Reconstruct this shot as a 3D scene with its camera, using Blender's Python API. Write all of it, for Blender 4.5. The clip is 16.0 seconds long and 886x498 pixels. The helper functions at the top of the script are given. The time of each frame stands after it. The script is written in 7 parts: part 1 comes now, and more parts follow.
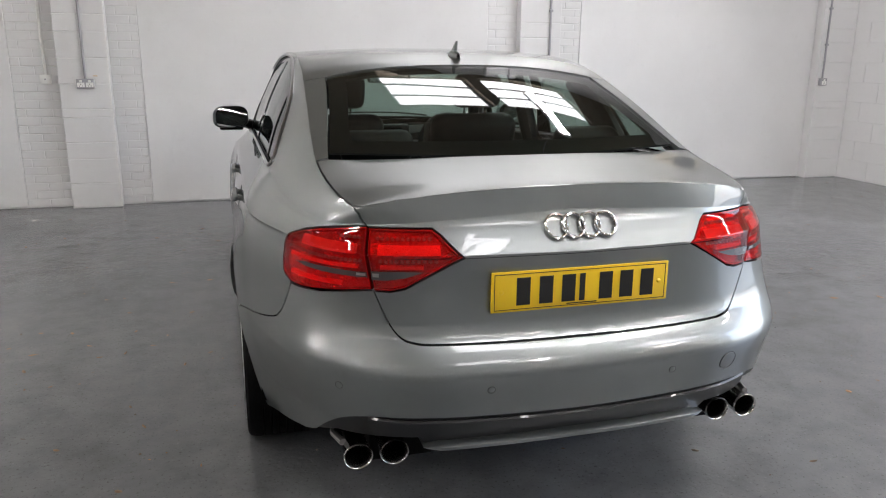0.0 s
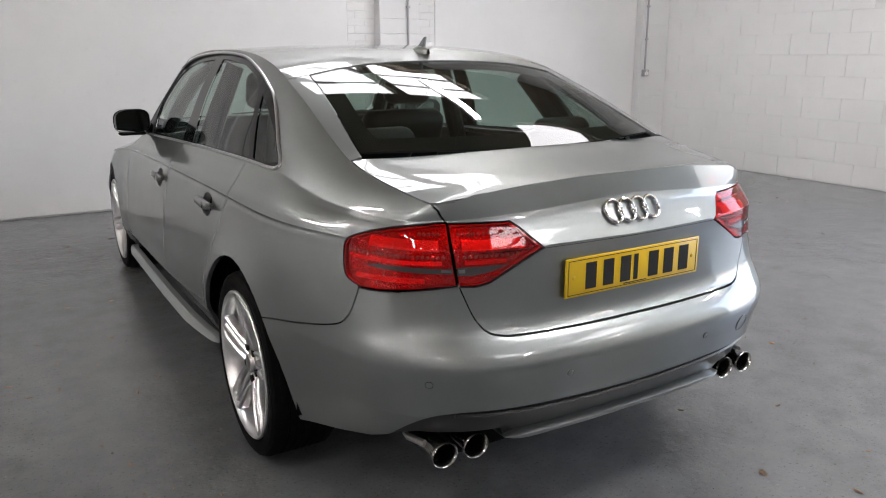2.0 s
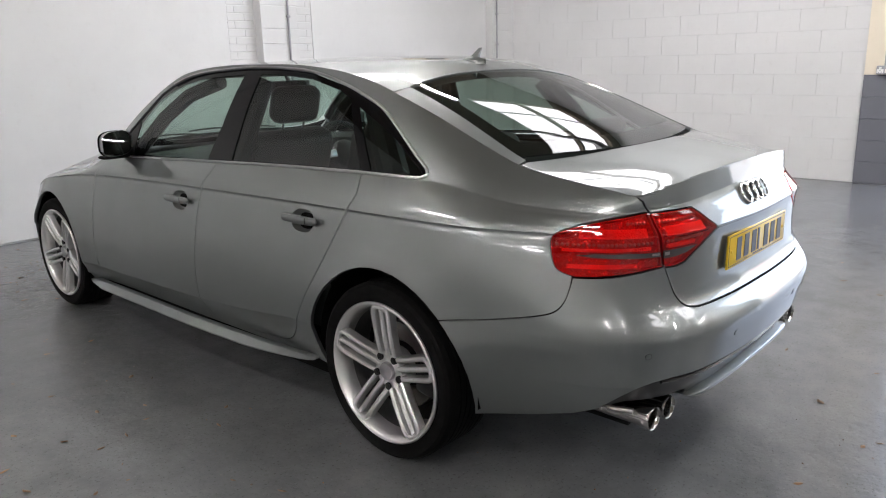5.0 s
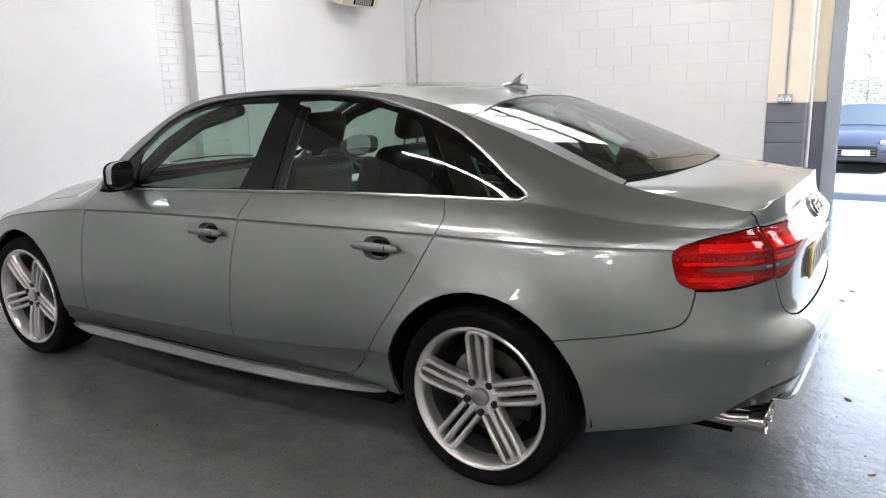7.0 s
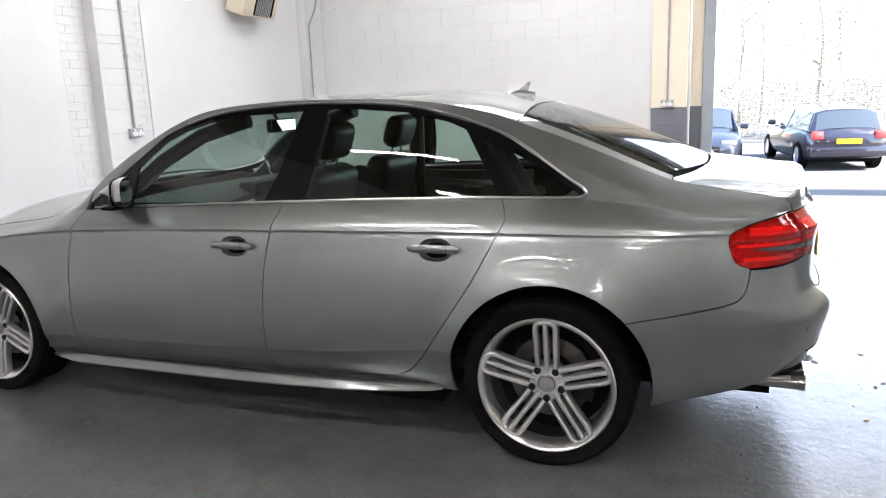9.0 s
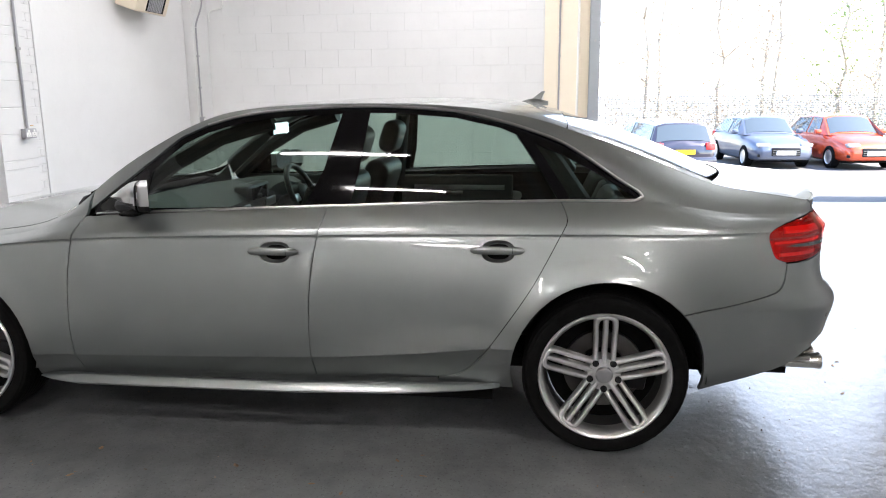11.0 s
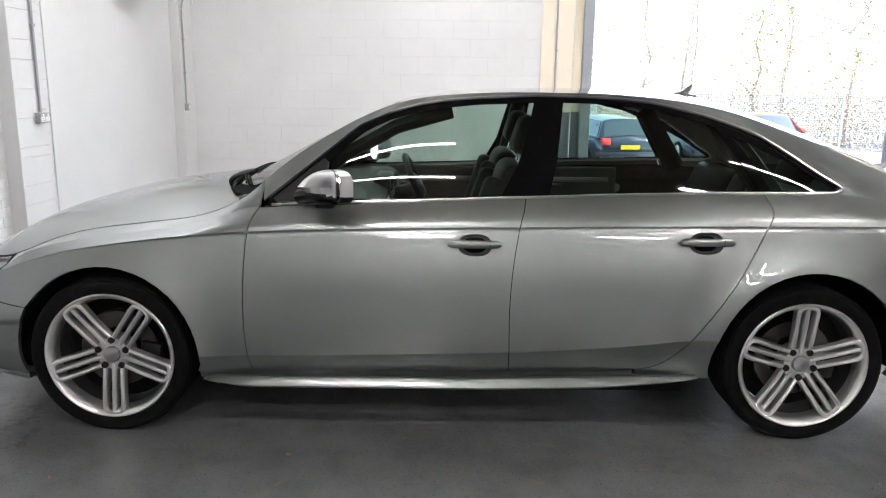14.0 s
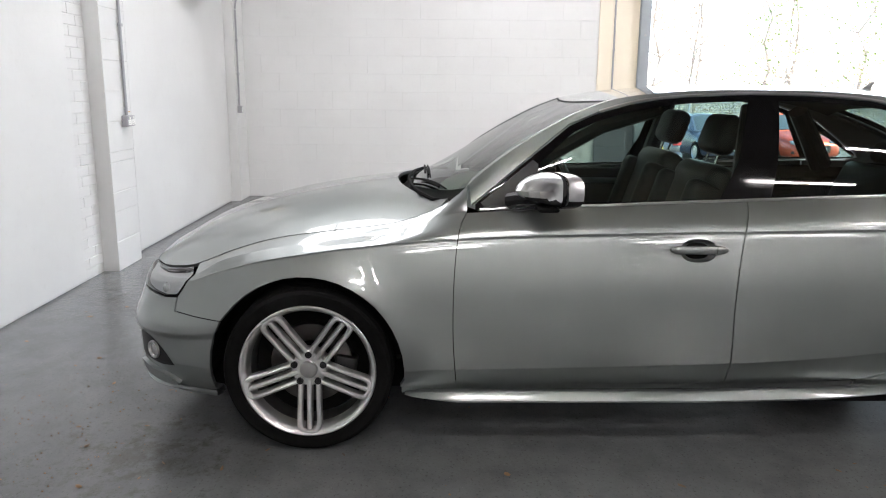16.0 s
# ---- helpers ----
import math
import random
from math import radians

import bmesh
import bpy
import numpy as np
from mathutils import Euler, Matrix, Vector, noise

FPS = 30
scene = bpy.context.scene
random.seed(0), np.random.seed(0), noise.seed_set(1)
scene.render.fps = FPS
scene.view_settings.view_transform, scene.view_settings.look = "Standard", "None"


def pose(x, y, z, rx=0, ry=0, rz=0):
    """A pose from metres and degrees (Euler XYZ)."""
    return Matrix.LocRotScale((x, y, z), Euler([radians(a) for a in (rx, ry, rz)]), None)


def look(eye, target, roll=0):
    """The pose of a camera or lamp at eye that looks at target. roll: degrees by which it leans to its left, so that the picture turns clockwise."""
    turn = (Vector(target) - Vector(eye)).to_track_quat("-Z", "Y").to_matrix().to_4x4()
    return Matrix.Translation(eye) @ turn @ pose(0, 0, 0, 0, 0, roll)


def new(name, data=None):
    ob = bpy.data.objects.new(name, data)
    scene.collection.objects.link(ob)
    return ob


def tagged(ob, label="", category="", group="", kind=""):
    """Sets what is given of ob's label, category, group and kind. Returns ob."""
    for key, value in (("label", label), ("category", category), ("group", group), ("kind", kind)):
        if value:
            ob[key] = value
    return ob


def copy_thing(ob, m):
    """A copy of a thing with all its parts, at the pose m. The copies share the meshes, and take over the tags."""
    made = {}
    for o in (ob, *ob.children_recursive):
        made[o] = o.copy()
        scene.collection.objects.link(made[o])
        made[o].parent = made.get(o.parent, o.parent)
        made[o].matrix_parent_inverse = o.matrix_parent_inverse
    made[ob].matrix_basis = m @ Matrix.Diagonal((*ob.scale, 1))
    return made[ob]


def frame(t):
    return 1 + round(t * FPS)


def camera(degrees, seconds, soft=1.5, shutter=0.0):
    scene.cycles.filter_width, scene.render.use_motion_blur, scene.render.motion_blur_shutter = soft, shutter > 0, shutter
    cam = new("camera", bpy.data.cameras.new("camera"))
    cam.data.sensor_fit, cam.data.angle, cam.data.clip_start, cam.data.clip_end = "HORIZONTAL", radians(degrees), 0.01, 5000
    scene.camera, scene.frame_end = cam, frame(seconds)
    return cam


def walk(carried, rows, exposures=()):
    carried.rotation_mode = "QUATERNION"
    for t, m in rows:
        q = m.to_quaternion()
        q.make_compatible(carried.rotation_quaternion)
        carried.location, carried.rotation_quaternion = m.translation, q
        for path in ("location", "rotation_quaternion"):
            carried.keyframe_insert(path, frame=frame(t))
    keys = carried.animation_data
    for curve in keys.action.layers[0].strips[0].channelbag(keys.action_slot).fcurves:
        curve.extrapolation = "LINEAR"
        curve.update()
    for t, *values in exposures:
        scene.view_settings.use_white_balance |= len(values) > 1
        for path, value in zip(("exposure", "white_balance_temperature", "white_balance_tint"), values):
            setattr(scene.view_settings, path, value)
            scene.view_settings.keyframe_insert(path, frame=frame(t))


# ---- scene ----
cam = camera(61.3, 16.0, 1.1)
EXPOSURES = [(0.0, 2.37, 6600, 15), (3.5, 2.25, 6600, 15), (6.0, 2.56, 6520, 14), (11.0, 2.72, 6520, 14), (16.0, 2.66, 6500, 13)]
PATH = [
    (0, (-0.886, -2.725, 1.38), (-0.362, -0.86, 0.883), 0.4),
    (0.5, (-1.06, -2.687, 1.385), (-0.435, -0.856, 0.878), -0.4),
    (1, (-1.185, -2.585, 1.376), (-0.471, -0.789, 0.864), -0.2),
    (1.5, (-1.329, -2.516, 1.378), (-0.501, -0.768, 0.869), -0.0),
    (2, (-1.541, -2.459, 1.376), (-0.547, -0.798, 0.871), -0.2),
    (2.5, (-1.714, -2.384, 1.378), (-0.625, -0.788, 0.861), -0.1),
    (3, (-1.864, -2.274, 1.388), (-0.705, -0.731, 0.864), 0.1),
    (3.5, (-2.048, -2.195, 1.411), (-0.831, -0.698, 0.883), -0.6),
    (6, (-2.782, -1.544, 1.41), (-1.241, -0.356, 0.947), -1.5),
    (6.5, (-2.87, -1.389, 1.402), (-1.286, -0.253, 0.955), -1.5),
    (7, (-3.01, -1.232, 1.406), (-1.361, -0.185, 0.976), -1.4),
    (7.5, (-3.157, -1.089, 1.408), (-1.452, -0.132, 0.987), -1.8),
    (8, (-3.264, -0.905, 1.411), (-1.511, -0.041, 0.988), -1.6),
    (8.5, (-3.367, -0.766, 1.413), (-1.576, 0.021, 0.995), -1.9),
    (11, (-3.753, 0.252, 1.43), (-1.811, 0.509, 1.026), -0.5),
    (11.5, (-3.775, 0.429, 1.421), (-1.825, 0.63, 1.023), 0.2),
    (12, (-3.82, 0.652, 1.418), (-1.864, 0.785, 1.025), 0.4),
    (12.5, (-3.859, 0.865, 1.41), (-1.899, 0.944, 1.019), 0.6),
    (13, (-3.815, 1.068, 1.389), (-1.857, 1.115, 0.986), 0.7),
    (13.5, (-3.79, 1.23, 1.4), (-1.834, 1.269, 0.984), 0.8),
    (14, (-3.765, 1.452, 1.412), (-1.81, 1.455, 0.99), 0.8),
    (14.5, (-3.77, 1.664, 1.416), (-1.814, 1.633, 0.998), 0.8),
    (15, (-3.727, 1.871, 1.406), (-1.771, 1.857, 0.991), 1.2),
    (15.5, (-3.622, 2.081, 1.383), (-1.666, 2.072, 0.969), 0.8),
    (16, (-3.603, 2.33, 1.389), (-1.648, 2.302, 0.972), 0.5),
]
walk(cam, [(t, look(eye, target, roll)) for t, eye, target, roll in PATH], EXPOSURES)

# ---- world, sun and large lights ----
ROOF = 4.6                      # underside of the roof sheets
world = bpy.data.worlds.new("sky")
scene.world = world
world.use_nodes = True
wn = world.node_tree.nodes
sky = wn.new("ShaderNodeTexSky")
sky.sky_type, sky.sun_disc = "NISHITA", False
sky.sun_elevation, sky.sun_rotation = radians(45), radians(188)
sky.dust_density = 0.3
world.node_tree.links.new(sky.outputs[0], wn["Background"].inputs[0])
wn["Background"].inputs[1].default_value = 0.15
sun = new("sun", bpy.data.lights.new("sun", "SUN"))
sun.data.energy, sun.data.angle, sun.data.color = 5.0, radians(3), (1.0, 0.95, 0.88)
sun.matrix_world = look((4, -24, 20), (7, -4, 0))


def area_lamp(name, centre, target, w, h, watts, colour=(1, 1, 1)):
    d = bpy.data.lights.new(name, "AREA")
    d.shape, d.size, d.size_y, d.energy, d.color = "RECTANGLE", w, h, watts, colour
    ob = new(name, d)
    ob.matrix_world = look(centre, target)
    return ob


# roof lights: (x, y, width, length)
# first four follow reflections; the last four are unseen, added for general light
SKYLIGHTS = [(1.00, 3.85, 1.4, 1.5), (2.55, 3.85, 1.4, 1.5), (3.75, 1.35, 1.3, 1.8), (5.15, 1.35, 1.3, 1.8),
             (1.00, -2.6, 1.4, 1.8), (2.55, -2.6, 1.4, 1.8), (4.4, -5.2, 1.4, 1.8), (1.0, -6.6, 1.4, 1.8)]
for sx_, sy_, w_, l_ in SKYLIGHTS:
    area_lamp("skylight_daylight", (sx_, sy_, ROOF + 0.10), (sx_, sy_ + 0.001, 0), w_ - 0.1, l_ - 0.1, 9.5, (0.97, 0.985, 1.0))
# daylight through the big door
area_lamp("door_daylight", (6.50, -2.52, 1.9), (0, -2.52, 1.2), 4.0, 3.6, 24, (0.96, 0.98, 1.0))
TUBE_GLOW = 21.0
BATTEN_Z = 3.5
# the row at y -5.6 is unseen, added to brighten the car's tail
BATTENS = [(x, y) for x in (4.3, 1.7, -3.3, -5.9, -8.5, -11.1) for y in (2.05, -1.8, -5.6) if not (x > 4 and y > 0 or x < -6 and y < -5)]

# ---- materials ----
def material(name, colour=(0.5, 0.5, 0.5), rough=0.5, metal=0.0, coat=0.0, coat_rough=0.03, spec=0.5):
    m = bpy.data.materials.new(name)
    m.use_nodes = True
    b = m.node_tree.nodes["Principled BSDF"]
    b.inputs["Base Color"].default_value = (*colour, 1)
    b.inputs["Roughness"].default_value = rough
    b.inputs["Metallic"].default_value = metal
    b.inputs["Coat Weight"].default_value = coat
    b.inputs["Coat Roughness"].default_value = coat_rough
    b.inputs["Specular IOR Level"].default_value = spec
    m["bsdf"] = b.name
    return m


def nodes_of(m):
    nt = m.node_tree
    return nt, nt.nodes, nt.links, nt.nodes["Principled BSDF"]


def noise_tex(m, scale, detail=4.0, rough=0.55, coords="Object"):
    nt, n, l, b = nodes_of(m)
    tc = n.new("ShaderNodeNewGeometry" if coords == "Position" else "ShaderNodeTexCoord")
    t = n.new("ShaderNodeTexNoise")
    t.inputs["Scale"].default_value, t.inputs["Detail"].default_value, t.inputs["Roughness"].default_value = scale, detail, rough
    l.new(tc.outputs[coords], t.inputs["Vector"])
    return t


def ramp(m, source, stops):
    nt, n, l, b = nodes_of(m)
    r = n.new("ShaderNodeValToRGB")
    while len(r.color_ramp.elements) < len(stops):
        r.color_ramp.elements.new(0.5)
    for e, (pos, c) in zip(r.color_ramp.elements, stops):
        e.position, e.color = pos, (*c, 1) if len(c) == 3 else c
    l.new(source, r.inputs[0])
    return r


def mixed(m, factor, a, b2, blend="MIX"):
    nt, n, l, b = nodes_of(m)
    x = n.new("ShaderNodeMix")
    x.data_type, x.blend_type = "RGBA", blend
    for sock, val in ((x.inputs[0], factor), (x.inputs[6], a), (x.inputs[7], b2)):
        if isinstance(val, (int, float)):
            sock.default_value = val
        elif isinstance(val, tuple):
            sock.default_value = (*val, 1)
        else:
            l.new(val, sock)
    return x.outputs[2]


def bumped(m, source, strength=0.2, distance=0.002):
    nt, n, l, b = nodes_of(m)
    bp = n.new("ShaderNodeBump")
    bp.inputs["Strength"].default_value, bp.inputs["Distance"].default_value = strength, distance
    l.new(source, bp.inputs["Height"])
    if b.inputs["Normal"].is_linked:
        l.new(b.inputs["Normal"].links[0].from_socket, bp.inputs["Normal"])
    l.new(bp.outputs[0], b.inputs["Normal"])


def car_paint(name, colour, rough=0.40, metal=0.75):
    m = material(name, colour, rough, metal, coat=1.0, coat_rough=0.02)
    nt, n, l, b = nodes_of(m)
    b.inputs["Coat IOR"].default_value = 1.65
    b.inputs["Specular Tint"].default_value = (0.6, 0.6, 0.6, 1)
    f = noise_tex(m, 900, 2)
    r = ramp(m, f.outputs[0], [(0.3, tuple(c * 0.95 for c in colour)), (0.7, tuple(min(1, c * 1.05) for c in colour))])
    l.new(r.outputs[0], b.inputs["Base Color"])
    d = noise_tex(m, 3.5, 5)
    dr = ramp(m, d.outputs[0], [(0.35, (rough,) * 3), (0.75, (rough + 0.05,) * 3)])
    l.new(dr.outputs[0], b.inputs["Roughness"])
    return m


def glass(name, tint, ior=1.5, rough=0.0):
    m = bpy.data.materials.new(name)
    m.use_nodes = True
    nt = m.node_tree
    nt.nodes.clear()
    out, mix = nt.nodes.new("ShaderNodeOutputMaterial"), nt.nodes.new("ShaderNodeMixShader")
    tr, gl, fr = nt.nodes.new("ShaderNodeBsdfTransparent"), nt.nodes.new("ShaderNodeBsdfGlossy"), nt.nodes.new("ShaderNodeLayerWeight")
    pw, sc = nt.nodes.new("ShaderNodeMath"), nt.nodes.new("ShaderNodeMath")
    tr.inputs[0].default_value = (*tint, 1)
    gl.inputs["Roughness"].default_value = rough
    # Schlick's gloss of a thin pane, two faces
    f0 = 2 * ((ior - 1) / (ior + 1)) ** 2
    fr.inputs[0].default_value = 0.5
    pw.operation, pw.inputs[1].default_value = "POWER", 5.0
    sc.operation, sc.inputs[1].default_value, sc.inputs[2].default_value = "MULTIPLY_ADD", 1 - f0, f0
    nt.links.new(fr.outputs["Facing"], pw.inputs[0])
    nt.links.new(pw.outputs[0], sc.inputs[0])
    nt.links.new(sc.outputs[0], mix.inputs[0])
    nt.links.new(tr.outputs[0], mix.inputs[1])
    nt.links.new(gl.outputs[0], mix.inputs[2])
    nt.links.new(mix.outputs[0], out.inputs[0])
    return m


def glowing(name, colour, strength):
    m = material(name, colour, 0.5)
    b = m.node_tree.nodes["Principled BSDF"]
    b.inputs["Emission Color"].default_value = (*colour, 1)
    b.inputs["Emission Strength"].default_value = strength
    return m


PAINT = car_paint("grey_metallic_paint", (0.265, 0.283, 0.283), 0.38, 0.90)
BLACK = material("black_plastic", (0.009, 0.009, 0.010), 0.42, spec=0.3)
GLOSS = material("gloss_black", (0.004, 0.004, 0.005), 0.06, spec=0.3)
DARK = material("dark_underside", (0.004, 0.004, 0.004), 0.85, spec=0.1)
TRIM_GREY = material("satin_grey_trim", (0.014, 0.015, 0.016), 0.38, coat=0.2)
PIPE = material("polished_steel_pipe", (0.55, 0.54, 0.52), 0.16, 1.0)
CHROME = material("chrome", (0.82, 0.82, 0.82), 0.10, 1.0)
SATIN = material("brushed_aluminium", (0.52, 0.52, 0.53), 0.28, 1.0)
MIRROR = material("mirror_glass", (0.86, 0.88, 0.90), 0.01, 1.0)
ALLOY = material("silver_alloy", (0.76, 0.76, 0.76), 0.30, 0.88, coat=0.6)
# same alloy with the barrel's shade put into its colour
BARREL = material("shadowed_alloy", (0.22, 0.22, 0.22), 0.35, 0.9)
STEEL = material("steel", (0.35, 0.34, 0.33), 0.33, 1.0)
RUBBER = material("tyre_rubber", (0.004, 0.004, 0.004), 0.8, spec=0.10)
SOOT = material("sooty_pipe", (0.008, 0.007, 0.007), 0.7)
LEATHER = material("black_leather", (0.009, 0.009, 0.010), 0.45, spec=0.25)
CARPET = material("dark_carpet", (0.008, 0.008, 0.008), 0.95, spec=0.1)
DASH = material("soft_dash", (0.045, 0.046, 0.047), 0.6, spec=0.25)
RED_DARK = material("red_lamp_core", (0.30, 0.006, 0.008), 0.25)
RED_BRIGHT = material("red_reflector", (0.78, 0.060, 0.055), 0.2)
LAMP_CLEAR = material("clear_lamp_insert", (0.50, 0.50, 0.50), 0.15, 0.6)
STRIP = material("smoked_lamp_strip", (0.11, 0.10, 0.10), 0.12, 0.5, coat=0.5)
PLATE_Y = material("yellow_plate", (0.80, 0.52, 0.012), 0.35, coat=0.5)
PLATE_K = material("plate_black", (0.010, 0.010, 0.010), 0.4)
DISC = material("brake_disc", (0.12, 0.115, 0.11), 0.3, 1.0)
LENS_RED = glass("red_lens", (1.0, 0.20, 0.18), 1.45)
LENS_CLEAR = glass("clear_lens", (0.92, 0.94, 0.94), 1.45)
GLASS = glass("tinted_window_glass", (0.60, 0.71, 0.66), 1.52)
REAR_GLASS = glass("rear_window_glass", (0.46, 0.56, 0.52), 1.52)

# leather grain and rubber wear
t_ = noise_tex(LEATHER, 320, 3)
bumped(LEATHER, t_.outputs[0], 0.25, 0.001)
t_ = noise_tex(RUBBER, 30, 5)
r_ = ramp(RUBBER, t_.outputs[0], [(0.35, (0.003, 0.003, 0.003)), (0.75, (0.006, 0.006, 0.006))])
RUBBER.node_tree.links.new(r_.outputs[0], RUBBER.node_tree.nodes["Principled BSDF"].inputs["Base Color"])
RED_REFL = material("red_lamp_reflector", (0.74, 0.045, 0.045), 0.16, 0.7)
LAMP_BOWL = material("headlamp_bowl", (0.42, 0.42, 0.43), 0.3, 0.6)
for m_, s_ in ((RED_REFL, 420), (RED_BRIGHT, 500), (LAMP_BOWL, 30)):
    n_, k_, l_, b_ = nodes_of(m_)
    w_ = k_.new("ShaderNodeTexVoronoi")
    w_.inputs["Scale"].default_value = s_ * 0.4
    c_ = k_.new("ShaderNodeTexCoord")
    l_.new(c_.outputs["Object"], w_.inputs["Vector"])
    bumped(m_, w_.outputs["Distance"], 0.8 if m_ is not LAMP_BOWL else 0.25, 0.004)
LINING = material("headlining_cloth", (0.03, 0.03, 0.03), 0.9)

# ---- mesh helpers ----
from mathutils import geometry


def finish(ob, mat, parent=None, label="", smooth=True):
    if mat is not None:
        ob.data.materials.append(mat)
    if parent is not None:
        ob.parent = parent
    if label:
        tagged(ob, label)
    return ob


def mesh_part(name, verts, faces, mat, parent=None, label="", normals=None, smooth=True):
    me = bpy.data.meshes.new(name)
    me.from_pydata([tuple(map(float, v)) for v in verts], [], [tuple(map(int, f)) for f in faces])
    me.shade_smooth() if smooth else me.shade_flat()
    if normals is not None:
        me.normals_split_custom_set_from_vertices([tuple(map(float, v)) for v in normals])
    return finish(new(name, me), mat, parent, label)


def part(name, bm, mat, parent=None, label="", smooth=False, sharp=35):
    """Links a bmesh as one mesh object under a thing or a part."""
    me = bpy.data.meshes.new(name)
    bmesh.ops.recalc_face_normals(bm, faces=bm.faces)
    if smooth:
        for f in bm.faces:
            f.smooth = True
        for e in bm.edges:
            if len(e.link_faces) == 2 and e.calc_face_angle(0) > radians(sharp):
                e.smooth = False
    bm.to_mesh(me)
    bm.free()
    return finish(new(name, me), mat, parent, label)


def thing(name, label, category, group="", kind="", at=(0, 0, 0)):
    ob = new(name)
    ob.empty_display_size = 0.1
    ob.location = at
    return tagged(ob, label, category, group, kind)


def box(bm, lo, hi, bevel=0.0, seg=2, m=None):
    r = bmesh.ops.create_cube(bm, size=1.0)
    vs = r["verts"]
    c = [(a + b) / 2 for a, b in zip(lo, hi)]
    for v in vs:
        v.co = Vector([c[i] + v.co[i] * (hi[i] - lo[i]) for i in range(3)])
    if bevel:
        es = list({e for v in vs for e in v.link_edges})
        r2 = bmesh.ops.bevel(bm, geom=es, offset=bevel, segments=seg, affect="EDGES", profile=0.5)
        vs = list({v for f in r2["faces"] for v in f.verts} | {v for v in vs if v.is_valid})
    if m is not None:
        bmesh.ops.transform(bm, matrix=m, verts=vs)
    return vs


def box_part(name, lo, hi, mat, parent=None, label="", bevel=0.0, seg=2, m=None):
    bm = bmesh.new()
    box(bm, lo, hi, bevel, seg, m)
    return part(name, bm, mat, parent, label, smooth=bevel > 0)


def lathe(bm, profile, n=48, axis="x", closed=False):
    """Turns (radius, along) points about an axis."""
    rings = []
    for k in range(n):
        a = 2 * math.pi * k / n
        ring = []
        for r, h in profile:
            p = {"x": (h, r * math.cos(a), r * math.sin(a)), "y": (r * math.cos(a), h, r * math.sin(a)), "z": (r * math.cos(a), r * math.sin(a), h)}[axis]
            ring.append(bm.verts.new(p))
        rings.append(ring)
    m = len(profile)
    for k in range(n):
        a, b = rings[k], rings[(k + 1) % n]
        for i in range(m if closed else m - 1):
            j = (i + 1) % m
            bm.faces.new((a[i], a[j], b[j], b[i]))
    return rings


def tube(bm, pts, radius, n=8, closed=False, flat=1.0):
    """A round bar through points; flat squeezes it upright."""
    pts = [Vector(p) for p in pts]
    rings = []
    m = len(pts)
    up0 = Vector((0, 0, 1))
    for i, p in enumerate(pts):
        a = pts[(i - 1) % m] if closed or i else p
        b = pts[(i + 1) % m] if closed or i < m - 1 else p
        d = (b - a).normalized()
        side = d.cross(up0)
        if side.length < 0.05:
            side = d.cross(Vector((1, 0, 0)))
        side.normalize()
        up = side.cross(d).normalized()
        r = radius[i] if isinstance(radius, (list, tuple)) else radius
        rings.append([bm.verts.new(p + side * (r * math.cos(2 * math.pi * k / n)) + up * (r * flat * math.sin(2 * math.pi * k / n))) for k in range(n)])
    for i in range(m if closed else m - 1):
        a, b = rings[i], rings[(i + 1) % m]
        for k in range(n):
            bm.faces.new((a[k], a[(k + 1) % n], b[(k + 1) % n], b[k]))
    if not closed:
        bm.faces.new(rings[0][::-1])
        bm.faces.new(rings[-1])


def spline(xs, ys, x):
    """Natural cubic through (xs, ys)."""
    xs, ys, x = np.asarray(xs, float), np.asarray(ys, float), np.asarray(x, float)
    n = len(xs)
    h = np.diff(xs)
    A, r = np.eye(n), np.zeros(n)
    for i in range(1, n - 1):
        A[i, i - 1:i + 2] = h[i - 1], 2 * (h[i - 1] + h[i]), h[i]
        r[i] = 6 * ((ys[i + 1] - ys[i]) / h[i] - (ys[i] - ys[i - 1]) / h[i - 1])
    M = np.linalg.solve(A, r)
    k = np.clip(np.searchsorted(xs, x) - 1, 0, n - 2)
    a, b = xs[k + 1] - x, x - xs[k]
    return (M[k] * a**3 + M[k + 1] * b**3) / (6 * h[k]) + (ys[k] / h[k] - M[k] * h[k] / 6) * a + (ys[k + 1] / h[k] - M[k + 1] * h[k] / 6) * b


def pchip(xs, ys, x):
    """Monotone cubic through (xs, ys)."""
    xs, ys, x = np.asarray(xs, float), np.asarray(ys, float), np.asarray(x, float)
    h, d = np.diff(xs), np.diff(ys) / np.diff(xs)
    m = np.zeros(len(xs))
    m[0], m[-1] = d[0], d[-1]
    for i in range(1, len(xs) - 1):
        if d[i - 1] * d[i] > 0:
            w1, w2 = 2 * h[i] + h[i - 1], h[i] + 2 * h[i - 1]
            m[i] = (w1 + w2) / (w1 / d[i - 1] + w2 / d[i])
    k = np.clip(np.searchsorted(xs, x) - 1, 0, len(xs) - 2)
    t = np.clip((x - xs[k]) / h[k], 0, 1)
    return (2 * t**3 - 3 * t**2 + 1) * ys[k] + (t**3 - 2 * t**2 + t) * h[k] * m[k] + (-2 * t**3 + 3 * t**2) * ys[k + 1] + (t**3 - t**2) * h[k] * m[k + 1]


